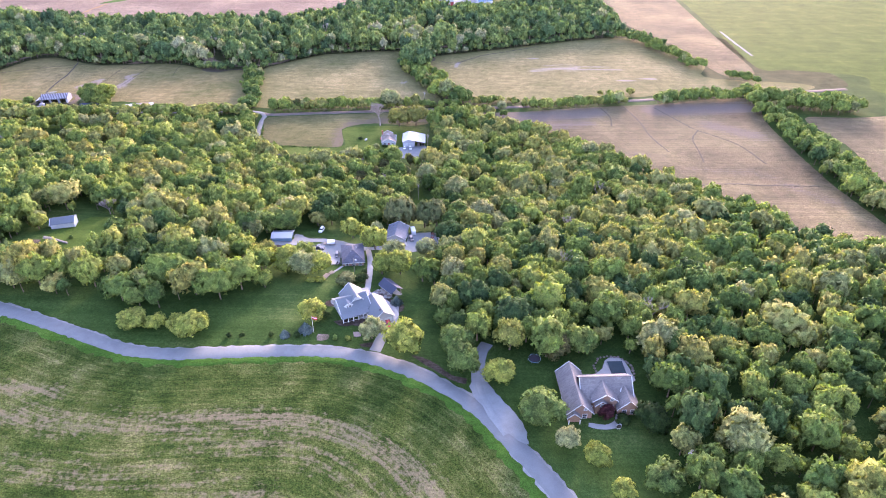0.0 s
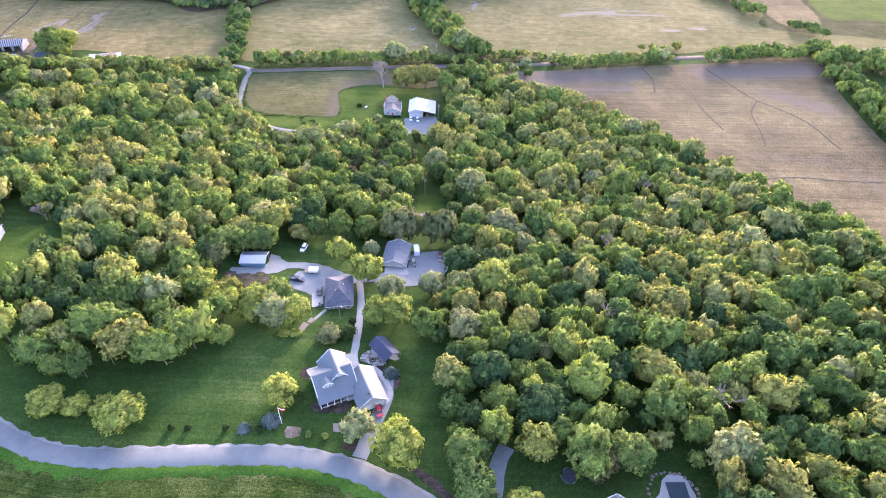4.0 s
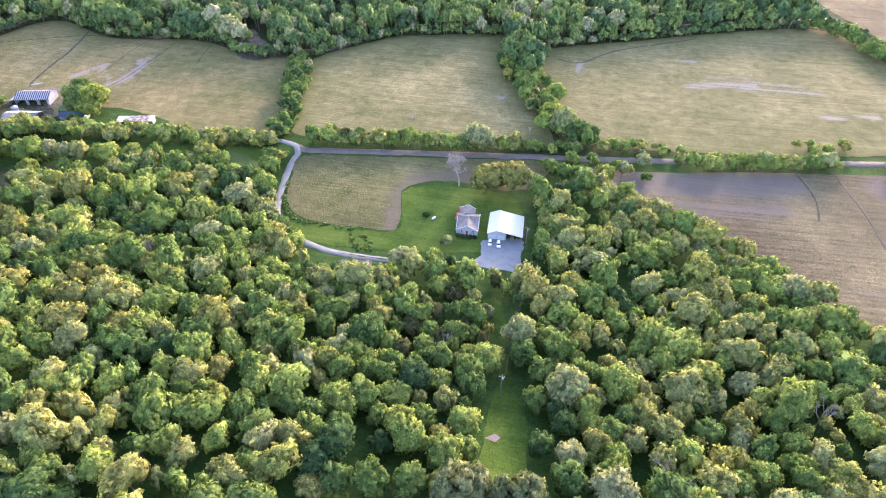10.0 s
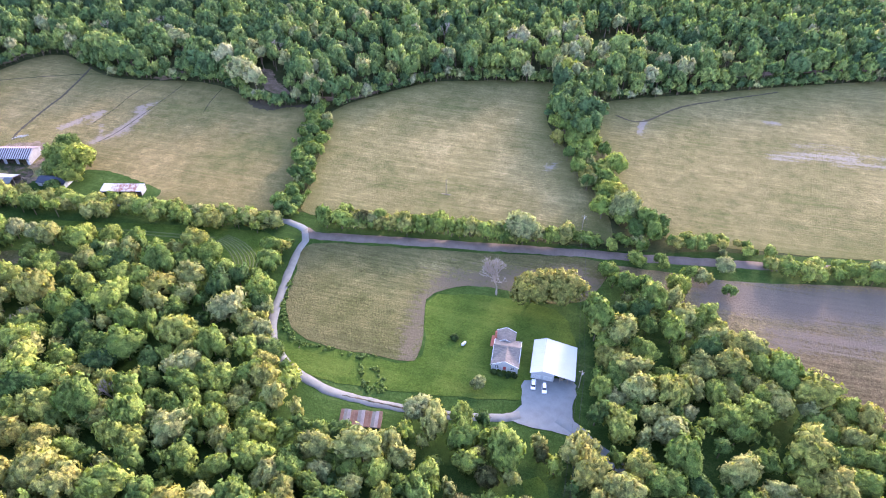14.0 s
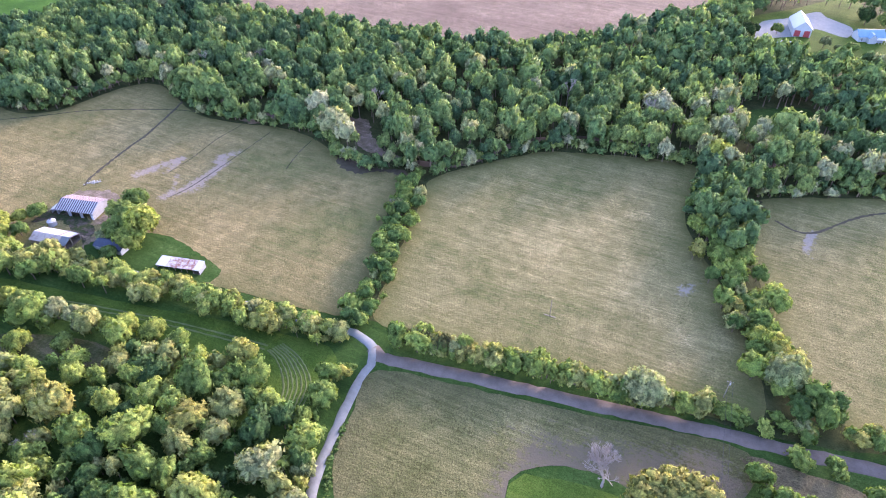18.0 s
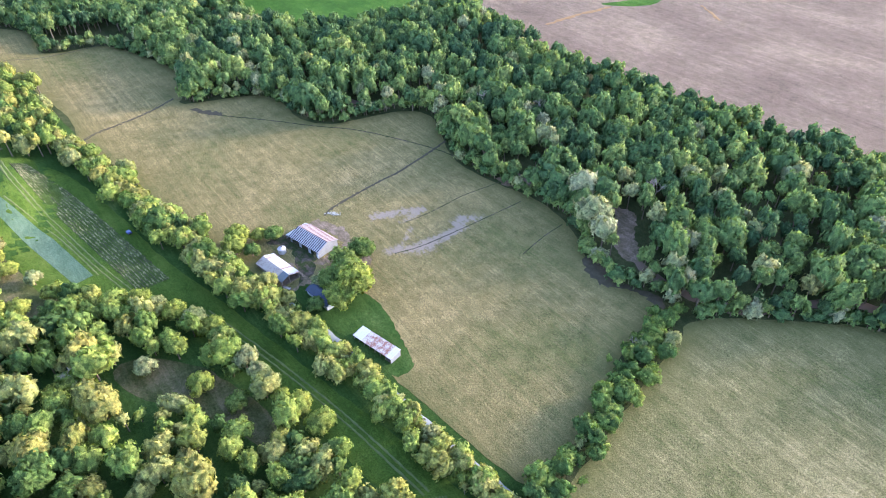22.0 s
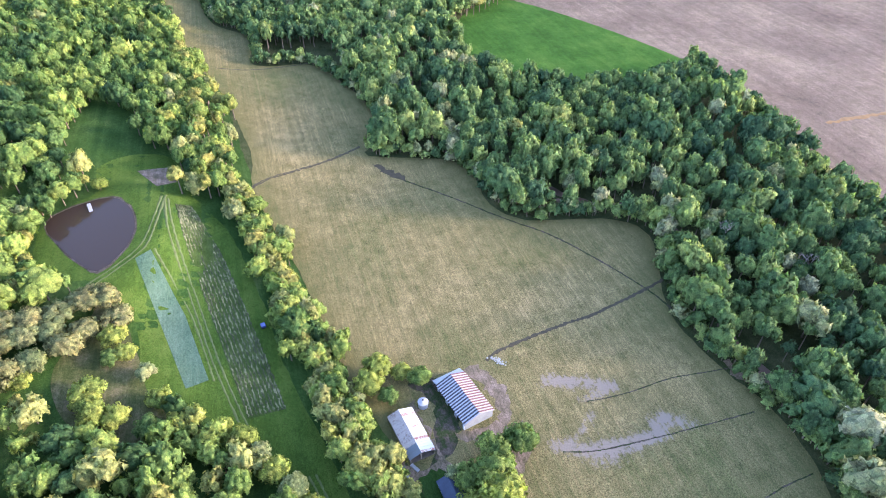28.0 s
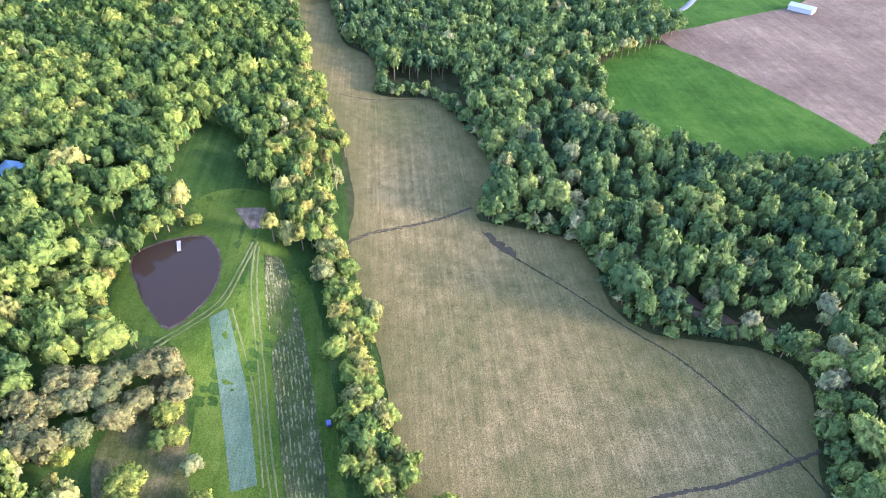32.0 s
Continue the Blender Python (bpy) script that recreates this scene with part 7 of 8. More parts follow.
def loft(sections):
    """A body through cross sections of (y, half width, z low, z high, half width at top)."""
    bm = bmesh.new()
    rows = []
    for y, w, z0, z1, wt in sections:
        rows.append([bm.verts.new(c) for c in ((-w, y, z0), (-w, y, z0 + (z1 - z0) * 0.6), (-wt, y, z1), (wt, y, z1), (w, y, z0 + (z1 - z0) * 0.6), (w, y, z0))])
    bm.faces.new(rows[0])
    bm.faces.new(rows[-1][::-1])
    for a, b in zip(rows, rows[1:]):
        for k in range(6):
            bm.faces.new([a[k], b[k], b[(k + 1) % 6], a[(k + 1) % 6]])
    return bm


def car(x, y, angle, paint, label, kind="sedan", dz=0.1):
    c = thing("car" if kind != "pickup" else "pickup_truck", x, y, angle, label, "car" if kind != "pickup" else "pickup truck", "parked vehicles", dz)
    c.scale = (0.9, 0.9, 0.9)
    l = {"sedan": 2.3, "suv": 2.35, "pickup": 2.8}[kind]
    top = {"sedan": 1.42, "suv": 1.75, "pickup": 1.85}[kind]
    belt = {"sedan": 0.92, "suv": 1.08, "pickup": 1.15}[kind]
    part("body", loft([(-l, 0.78, 0.38, belt - 0.2, 0.7), (-l + 0.25, 0.9, 0.28, belt - 0.05, 0.82), (-l * 0.4, 0.92, 0.25, belt, 0.86), (l * 0.5, 0.92, 0.25, belt, 0.86), (l - 0.3, 0.9, 0.28, belt - 0.02, 0.8), (l, 0.8, 0.4, belt - 0.16, 0.72)]), paint, c)
    ya, yb = {"sedan": (-1.0, 1.7), "suv": (-0.9, 2.2), "pickup": (-1.0, 0.9)}[kind]
    part("cabin_glass", loft([(ya - 0.35, 0.78, belt - 0.05, belt, 0.74), (ya + 0.35, 0.8, belt - 0.05, top - 0.06, 0.62), (yb - 0.5, 0.8, belt - 0.05, top - 0.06, 0.62), (yb, 0.78, belt - 0.05, belt, 0.74)]), M_GLASS, c)
    part("roof", loft([(ya + 0.3, 0.62, top - 0.08, top - 0.03, 0.58), (0.2, 0.65, top - 0.08, top, 0.6), (yb - 0.45, 0.62, top - 0.08, top - 0.03, 0.58)]), paint, c)
    if kind == "pickup":
        for x0, x1, y0, y1 in ((-0.9, -0.8, 0.95, l), (0.8, 0.9, 0.95, l), (-0.8, 0.8, l - 0.08, l)):
            part("bed_side", box(x0, x1, y0, y1, belt - 0.05, belt + 0.2), paint, c)
    for sx in (-1, 1):
        for yy in (-l * 0.62, l * 0.62):
            bm = bmesh.new()
            bmesh.ops.create_cone(bm, cap_ends=True, segments=16, radius1=0.34, radius2=0.34, depth=0.24, matrix=Matrix.Translation((sx * 0.82, yy, 0.34)) @ Matrix.Rotation(radians(90), 4, "Y"))
            wh = part("tyre", bm, M_TYRE, c)
            bm = bmesh.new()
            bmesh.ops.create_cone(bm, cap_ends=True, segments=12, radius1=0.2, radius2=0.2, depth=0.27, matrix=Matrix.Translation((sx * 0.82, yy, 0.34)) @ Matrix.Rotation(radians(90), 4, "Y"))
            part("rim", bm, M_TIN, wh)
        part("headlight", box(sx * 0.62 - 0.16, sx * 0.62 + 0.16, -l - 0.01, -l + 0.12, belt - 0.4, belt - 0.26), M_LIGHT, c)
        part("tail_light", box(sx * 0.64 - 0.12, sx * 0.64 + 0.12, l - 0.08, l + 0.02, belt - 0.36, belt - 0.2), P_RED, c)
    return c


car(-25.3, 372.9, 2, P_WHITE, "white sedan parked in front of the white barn")
car(-21.6, 372.2, 6, P_WHITE, "white sedan with dark windows parked by the barn", "suv")
car(-54.6, 237.8, -12, P_WHITE, "white car parked on the back lawn", "suv")
car(-52.2, 217.2, 80, P_BLACK, "black pickup parked at the edge of the gravel yard", "pickup")
car(-43.6, 211.0, 4, P_BLACK, "dark blue-black car beside the hip-roofed house", "suv")
car(-14.4, 232.3, 12, P_BLACK, "black car parked beside the garage", "suv")
car(-5.1, 237.4, -4, P_BROWN, "dark maroon pickup on the gravel yard", "pickup")
car(-18.9, 163.0, 14, P_RED, "red car parked outside the white house garage", "sedan", 0.2)
car(-23.4, 161.2, 20, P_WHITE, "white car parked outside the white house garage", "sedan", 0.2)
tr = thing("flatbed_trailer", -48.6, 222.6, 92, "white trailer standing on the gravel yard", "trailer", "", 0.1)
part("bed", box(-1.0, 1.0, -2.4, 2.4, 0.55, 0.7), M_WOODGREY, tr)
part("box", box(-0.95, 0.95, -2.3, 0.9, 0.7, 1.7), P_WHITE, tr)
part("tongue", box(-0.06, 0.06, 2.4, 3.6, 0.5, 0.6), M_STRIPE_DK, tr)
for sx in (-1.05, 1.05):
    bm = bmesh.new()
    bmesh.ops.create_cone(bm, cap_ends=True, segments=14, radius1=0.33, radius2=0.33, depth=0.2, matrix=Matrix.Translation((sx, -0.3, 0.33)) @ Matrix.Rotation(radians(90), 4, "Y"))
    part("tyre", bm, M_TYRE, tr)
rv = thing("camper_trailer", -14.0, 240.6, 10, "small white camper trailer parked behind the garage", "camper trailer", "", 0.1)
part("body", loft([(-2.2, 1.0, 0.6, 2.3, 0.9), (-1.9, 1.05, 0.5, 2.6, 0.95), (1.9, 1.05, 0.5, 2.6, 0.95), (2.2, 1.0, 0.6, 2.3, 0.9)]), P_WHITE, rv)
part("window", box(-1.09, -1.05, -1.0, 0.2, 1.4, 2.0), M_GLASS, rv)
part("door", box(1.05, 1.09, 0.3, 1.0, 0.6, 2.3), M_TRIM, rv)
for sx in (-0.95, 0.95):
    bm = bmesh.new()
    bmesh.ops.create_cone(bm, cap_ends=True, segments=14, radius1=0.33, radius2=0.33, depth=0.2, matrix=Matrix.Translation((sx, 0, 0.33)) @ Matrix.Rotation(radians(90), 4, "Y"))
    part("tyre", bm, M_TYRE, rv)

# ---------------------------------------------------------------- poles, wires, flag
def wire(name, a, b, sag, parent):
    cu = bpy.data.curves.new(name, "CURVE")
    cu.dimensions, cu.bevel_depth, cu.bevel_resolution = "3D", 0.03, 0
    sp = cu.splines.new("POLY")
    sp.points.add(16)
    for k in range(17):
        f = k / 16
        p = Vector(a).lerp(Vector(b), f)
        sp.points[k].co = (p.x, p.y, p.z - 4 * sag * f * (1 - f), 1)
    cu.materials.append(M_STRIPE_DK)
    ob = new(name, cu)
    ob.parent = parent
    ob.matrix_parent_inverse = parent.matrix_basis.inverted()
    return ob


def pole(x, y, tall, label, turn_=0):
    p = thing("utility_pole", x, y, turn_, label, "utility pole", "utility poles")
    bm = bmesh.new()
    bmesh.ops.create_cone(bm, cap_ends=True, segments=10, radius1=0.17, radius2=0.11, depth=tall + 0.8, matrix=Matrix.Translation((0, 0, tall / 2 - 0.4)))
    part("mast", bm, M_WOODGREY, p)
    part("crossarm", box(-1.0, 1.0, -0.06, 0.06, tall - 0.9, tall - 0.76), M_WOODGREY, p)
    for sx in (-0.85, 0.85):
        part("insulator", box(sx - 0.05, sx + 0.05, -0.05, 0.05, tall - 0.76, tall - 0.55), M_TRIM, p)
    bm = bmesh.new()
    bmesh.ops.create_cone(bm, cap_ends=True, segments=10, radius1=0.22, radius2=0.22, depth=0.8, matrix=Matrix.Translation((0.3, 0, tall - 1.7)))
    part("transformer", bm, M_TIN, p)
    return p


P1 = pole(61.3, 102.5, 10, "weathered wooden utility pole at the edge of the lawn", 30)
P2 = pole(-13.5, 291.6, 10, "weathered wooden utility pole in the cleared strip", 0)
P4 = pole(-10.4, 376.0, 9, "weathered wooden utility pole beside the white barn", 0)
P5 = pole(-14.6, 462.0, 9, "weathered wooden utility pole at the hedge corner", 0)
for a, b in ((P2, P4), (P4, P5)):
    for sx in (-0.85, 0.85):
        pa, pb = a.matrix_basis @ Vector((sx, 0, 9.4 if a is P2 else 8.4)), b.matrix_basis @ Vector((sx, 0, 8.4))
        wire("cable", pa, pb, 1.6, a)
wire("cable", P1.matrix_basis @ Vector((0.85, 0, 9.4)), (110, 60, hz(110, 60) + 9), 1.2, P1)
g_ = thing("flagpole", -43.2, 158.0, 0, "white flagpole with a red and white flag", "flagpole")
bm = bmesh.new()
bmesh.ops.create_cone(bm, cap_ends=True, segments=10, radius1=0.09, radius2=0.05, depth=7.2, matrix=Matrix.Translation((0, 0, 3.4)))
part("pole", bm, M_TRIM, g_)
bm = bmesh.new()
cols = [[bm.verts.new((0.08 + 0.2 * k, 0.12 * math.sin(k * 1.1), 6.8 - 1.1 * j - 0.05 * k)) for j in range(2)] for k in range(9)]
for a, b in zip(cols, cols[1:]):
    bm.faces.new((a[0], b[0], b[1], a[1]))
fl = part("flag", bm, P_RED, g_, "red and white cloth flag")
bm = bmesh.new()
cols = [[bm.verts.new((0.08 + 0.2 * k, 0.12 * math.sin(k * 1.1) - 0.02, 6.55 - 0.35 * j - 0.05 * k)) for j in range(2)] for k in range(9)]
for a, b in zip(cols, cols[1:]):
    bm.faces.new((a[0], b[0], b[1], a[1]))
part("white_band", bm, M_TRIM, fl)

# ---------------------------------------------------------------- pond, strips, ditches, mud
def water_mat(name, col, rough):
    m, nt, p = material(name)
    p.inputs["Base Color"].default_value = (*col, 1)
    p.inputs["Roughness"].default_value = rough
    p.inputs["Specular IOR Level"].default_value = 0.12
    bump(nt, p, noise_of(nt, coords(nt), 1.2, 3, 0.5), 0.06, 0.05)
    return m


M_WATER = water_mat("brown_pond_water", (0.03, 0.021, 0.017), 0.06)
M_CREEK = water_mat("muddy_creek", (0.11, 0.078, 0.06), 0.6)
M_MUDRIM = land("wet_mud_rim", [(0.0, (0.03, 0.03, 0.018)), (0.5, (0.055, 0.046, 0.036)), (1.0, (0.1, 0.085, 0.075))], 0, 0.5, 1.0, 0.1)
area("pond_bank", [(x + (x + 402) * 0.05, y + (y - 323) * 0.05) for x, y in POND], M_MUDRIM, 0.12, "bare muddy rim of the pond", "bank", 10)
area("pond", POND, M_WATER, 0.2, "still brown pond water", "pond", 10, kind="structure", jitter=0.1)
d_ = thing("dock", -420.6, 321.4, 15, "short grey wooden dock reaching into the pond", "dock", dz=0.1)
for k in range(14):
    part("plank", box(-3.6 + 0.5 * k, -3.14 + 0.5 * k, -0.75, 0.75, 0.35, 0.42), M_STRIPE_WH, d_)
for x in (-3, 0, 3):
    for y in (-0.65, 0.65):
        post(d_, x, y, -1.0, 0.35, 0.08, M_WOODGREY)
M_NET = land("sown_strip", [(0.0, (0.036, 0.070, 0.046)), (0.5, (0.056, 0.096, 0.064)), (1.0, (0.088, 0.128, 0.090))], 16, 0.6, 1.2, 0.03)
M_STRAW = plain("dry_straw", (0.076, 0.098, 0.038), 0.95, 0.45, 0.5, relief=0.4)
M_MULCHPALE = land("pale_straw_mulch", [(0.0, (0.03, 0.04, 0.018)), (0.45, (0.05, 0.056, 0.03)), (0.62, (0.115, 0.118, 0.062)), (1.0, (0.185, 0.178, 0.11))], 14, 0.9, 1.8, 0.3)
M_ROWS = land("mulched_rows", [(0.0, (0.026, 0.046, 0.012)), (0.5, (0.038, 0.060, 0.016)), (1.0, (0.060, 0.078, 0.026))], 14, 1.6, 1.6, 0.05)
area("pond_meadow", [(-428, 316), (-412, 304), (-391, 304), (-374, 312), (-369, 329), (-350, 341), (-318, 346), (-303, 364), (-290, 375), (-274, 385), (-256, 392), (-232, 396), (-214, 400), (-178, 404), (-166, 408), (-150, 398), (-142, 391), (-135, 396), (-138, 410), (-143, 424), (-176, 421), (-216, 412.5), (-275, 400.5), (-316, 391), (-352, 386), (-396, 377), (-428, 362), (-455, 357), (-462, 341), (-452, 322), (-434, 324)], M_YARD_GRASS, 0.06, "lush mown meadow round the pond", "meadow", 6)
M_ROUGH = land("rough_grass", [(0.0, (0.024, 0.036, 0.012)), (0.4, (0.046, 0.056, 0.021)), (0.7, (0.082, 0.078, 0.040)), (1.0, (0.12, 0.105, 0.064))], 20, 0.4, 0.8, 0.06)
area("brushy_clearing", BRUSH, M_ROUGH, 0.1, "rough brownish grass in a gap of the woods", "clearing", 6)
area("rough_grass", GROVE, M_ROUGH, 0.1, "rough brownish grass among scattered trees", "grass", 6)
area("sown_strip", NET, M_NET, 0.14, "pale blue-green sown strip covered with netting", "strip", 5, False)
area("row_crop", VINES, M_ROWS, 0.14, "mulched planting rows beside the hedge", "strip", 5, False)
for k, off in enumerate((0.04, 0.14, 0.25, 0.36, 0.47, 0.58, 0.69, 0.8, 0.9, 0.98)):
    line = [(-416.5 + 0, 356 + 6 * off), (-386.5, 360 + 11.7 * off), (-351, 366.5 + 12.8 * off), (-301, 376 + 12.5 * off)]
    ribbon("crop_row", line, 0.42, M_MULCHPALE, 0.2, "ragged row of pale straw mulch", "crop row", rag=0.3, step=0.9, seed=40 + k)
for k, line in enumerate(([(-421, 353), (-396, 355.5), (-360, 362), (-320, 370), (-290, 378)], [(-421, 351.5), (-396, 353.5), (-360, 360), (-320, 368), (-290, 376)], [(-384, 348.5), (-352, 359.6), (-318, 366.6)], [(-424, 352), (-404, 349), (-386, 345), (-374, 335), (-366, 326)], [(-423, 350.3), (-404, 347.3), (-387, 343), (-376, 334), (-368, 325)], [(-275, 394), (-235, 404), (-200, 411), (-165, 416)], [(-275, 392), (-235, 402), (-200, 409), (-165, 414)])):
    ribbon("mown_track", line, 0.5, M_STRAW, 0.11, "thin pale wheel track in the grass", "track", rag=0.16, step=1.2, seed=60 + k)
for k in range(7):
    f = k / 6
    ribbon("mown_row", [(-164 + 3 * f, 414 + 5 * f), (-158 + 7 * f, 411.5 + 4 * f), (-150 + 8 * f, 404 + 4 * f), (-145.5 + 6.5 * f, 394 + 2.5 * f)], 0.4, M_STRAW, 0.13, "thin pale row in the freshly mown corner", "track", rag=0.16, step=1.0, seed=70 + k)
area("seed_bed", [(-447, 339), (-450, 352), (-437, 356), (-432, 348)], M_BRUSH, 0.12, "small square of bare brown soil", "seed bed", 4, False, 0.3, step=1.5)
sh = thing("garden_cart", -339.5, 385, 12, "small blue garden cart beside the hedge", "cart")
part("tub", box(-1.0, 1.0, -0.8, 0.8, 0.5, 1.3), car_paint("blue_plastic", (0.04, 0.06, 0.2), 0.4), sh)
part("frame", box(-1.1, 1.1, -0.9, 0.9, 0.4, 0.5), M_STRIPE_DK, sh)
for sx in (-0.95, 0.95):
    bm = bmesh.new()
    bmesh.ops.create_cone(bm, cap_ends=True, segments=12, radius1=0.3, radius2=0.3, depth=0.15, matrix=Matrix.Translation((sx, 0, 0.3)) @ Matrix.Rotation(radians(90), 4, "Y"))
    part("wheel", bm, M_TYRE, sh)
DITCHES_WEST = (
    ([(-301.5, 460), (-304.1, 465.1), (-306.6, 476.6), (-309.4, 495.6), (-310.6, 508.9), (-317, 536.6), (-320, 546)], 1.3),
    ([(-428, 386), (-436.7, 397.2), (-442.1, 412.6), (-447.6, 428.6), (-457, 447.1)], 1.6),
    ([(-432, 452), (-422.9, 459.3), (-400.5, 479.5), (-378.8, 497), (-360.7, 513.2), (-339.7, 525.6), (-317.1, 536.3), (-304, 540)], 0.8),
    ([(-259.9, 470.3), (-256.9, 481.9), (-255.3, 504.6), (-254.6, 521.7), (-254, 539.3)], 0.45),
    ([(-225.7, 513.3), (-228.7, 529.5), (-229.5, 541.7)], 0.4),
    ([(-274.8, 486.6), (-273.8, 501.3), (-274.7, 519.5), (-273.5, 531.7), (-271.3, 551.6)], 0.42),
)
DITCHES_EAST = (
    ([(118.9, 458.5), (122.1, 436), (119.1, 417.6)], 0.9),
    ([(137, 461), (141.4, 426.6), (141.6, 399), (146.2, 372.9)], 1.1),
    ([(160, 457), (169, 431), (177, 411), (195, 386), (201, 353)], 1.2),
    ([(178, 410), (171, 399), (168, 391), (166, 374), (163, 356)], 0.9),
    ([(128, 336), (135, 322), (166, 325), (188, 323), (218, 322)], 1.6),
    ([(-575, 437), (-570, 400), (-574, 378)], 1.0),
    ([(-2, 575), (13, 572), (40, 600), (95, 632)], 1.2),
)
for k, (line, w_) in enumerate(DITCHES_WEST + DITCHES_EAST):
    ribbon("field_ditch", line, w_ * 0.95, M_SCRUFF if k in (2, 3, 4, 5) else M_DITCH, 0.12, "narrow dark drainage ditch across the field", "ditch", crown=-0.02, rag=w_ * 0.28, step=0.8, seed=90 + k)
for pts, mm, lab in (
    ([(-438, 449), (-437, 454), (-431, 457), (-424, 463), (-420, 462), (-427, 455), (-433, 452)], M_DITCH, "dark wet hollow at the field edge"),
    ([(-207, 530), (-193, 525), (-181, 533), (-169, 532), (-172, 538), (-190, 533), (-204, 536)], M_DITCH, "dark wet soil in the corner of the hay field"),
    ([(-15, 572), (-10, 574), (-7, 584), (-11, 590), (-13, 582)], M_SCRUFF, "dark turned soil beside the hedgerow"),
    (BANKS[0], M_BRUSH, "bare pinkish earth of the creek bank"),
    (BANKS[1], M_BRUSH, "bare pinkish earth of the creek bank"),
    (BANKS[2], M_BRUSH, "bare pinkish earth of the creek bank"),
    ([(-274, 462), (-266, 462), (-258, 456), (-252, 449), (-258, 447), (-264, 452), (-270, 455)], M_BRUSH, "trampled brown earth beside the barn"),
    ([(-300, 456), (-288, 462), (-274, 458), (-272, 444), (-276, 440), (-277, 455), (-292, 455), (-299, 450)], M_BRUSH, "trampled brown earth round the barn"),
    ([(-292, 430), (-268, 434), (-262, 440), (-258, 438), (-266, 430), (-264, 421), (-270, 417), (-276, 420), (-268, 424), (-270, 432), (-291, 428)], M_BRUSH, "rutted dirt between the barns"),
    ([(-79.2, 219.7), (-73.9, 219.7), (-62.9, 219.8), (-60.4, 214.3), (-64.4, 211.1), (-69.6, 213), (-75.9, 215.7)], M_SCRUFF, "scruffy brown dirt and weeds beside the yard"),
):
    area("bare_patch", pts, mm, 0.17, lab, "bare patch", 5, jitter=1.1, step=1.6)
area("grassed_waterway", [(-410, 780), (-396, 790), (-384, 810), (-386, 839), (-382, 878), (-384, 915), (-403, 880), (-395, 838), (-402, 805)], M_LUSH, 0.14, "green grassed waterway in the tilled soil", "grass", 8)
ribbon("wash_line", [(-406, 712), (-405, 747), (-401, 781)], 3.0, M_OCHRE, 0.14, "orange wash line across the tilled soil", "wash line", rag=1.2)
ribbon("wash_line", [(-358, 842), (-345, 834), (-330, 824)], 2.4, M_OCHRE, 0.14, "orange wash line across the tilled soil", "wash line", rag=1.0)
ribbon("far_lane", [(299, 690), (296, 640), (294, 596)], 2.0, M_GRAVEL, 0.2, "pale lane along the far green field", "lane", rag=0.3)
area("strip_grass", CORRIDOR, M_YARD_GRASS, 0.1, "green mown grass in the cleared power line strip", "grass", 5)
area("creek_meadow", POCKET, M_GRASS, 0.1, "small green meadow inside the creek woods", "meadow", 6)
area("barnyard_grass", [(-300, 430), (-297, 450), (-284, 444), (-272, 438), (-266, 428), (-272, 431), (-290, 436)], M_SCRUFF, 0.13, "thin trampled grass between the barns", "grass", 6, jitter=0.8, step=2)
area("barnyard_grass", [(-265, 424), (-262, 440), (-240, 448), (-214, 443), (-206, 440), (-207, 432), (-232, 428)], M_GRASS, 0.14, "green grass round the barns", "grass", 5, jitter=0.5, step=1.5)
ribbon("creek", CREEK, 4.5, M_CREEK, 0.12, "shallow muddy creek between the trees", "creek", crown=-0.03, rag=0.9)


# ---------------------------------------------------------------- bare trees, brush, small yard things
def bare_tree(x, y, h, label, seed, name="bare_tree", fine=4):
    rnd_ = random.Random(seed)
    t = thing(name, x, y, 0, label, "tree")
    V, Fc = [], []

    def limb(a, b, ra, rb):
        d = (b - a).normalized()
        u = d.cross(Vector((0.3, 0.9, 0.2))).normalized()
        w = d.cross(u)
        q = len(V)
        for o, r_ in ((a, ra), (b, rb)):
            V.extend(tuple(o + r_ * (math.cos(k * 2.094) * u + math.sin(k * 2.094) * w)) for k in range(3))
        Fc.extend((q + k, q + (k + 1) % 3, q + 3 + (k + 1) % 3, q + 3 + k) for k in range(3))

    def grow(a, d, length, r_, depth):
        b = a + d * length
        limb(a, b, r_, r_ * 0.65)
        if depth:
            for _ in range(3 if depth > 1 else 4):
                e = (d + Vector((rnd_.uniform(-0.8, 0.8), rnd_.uniform(-0.8, 0.8), rnd_.uniform(-0.1, 0.6)))).normalized()
                grow(b, e, length * rnd_.uniform(0.6, 0.8) if fine == 4 else length * rnd_.uniform(0.68, 0.86), r_ * (0.6 if fine == 4 else 0.68), depth - 1)

    grow(Vector((0, 0, -0.3)), Vector((0, 0, 1)), h * (0.3 if fine == 4 else 0.2), h * 0.025, fine)
    me = bpy.data.meshes.new("bare_crown")
    me.from_pydata(V, [], Fc)
    me.materials.append(M_BAREBARK)
    ob = new("bare_crown", me)
    ob.parent = t
    return t


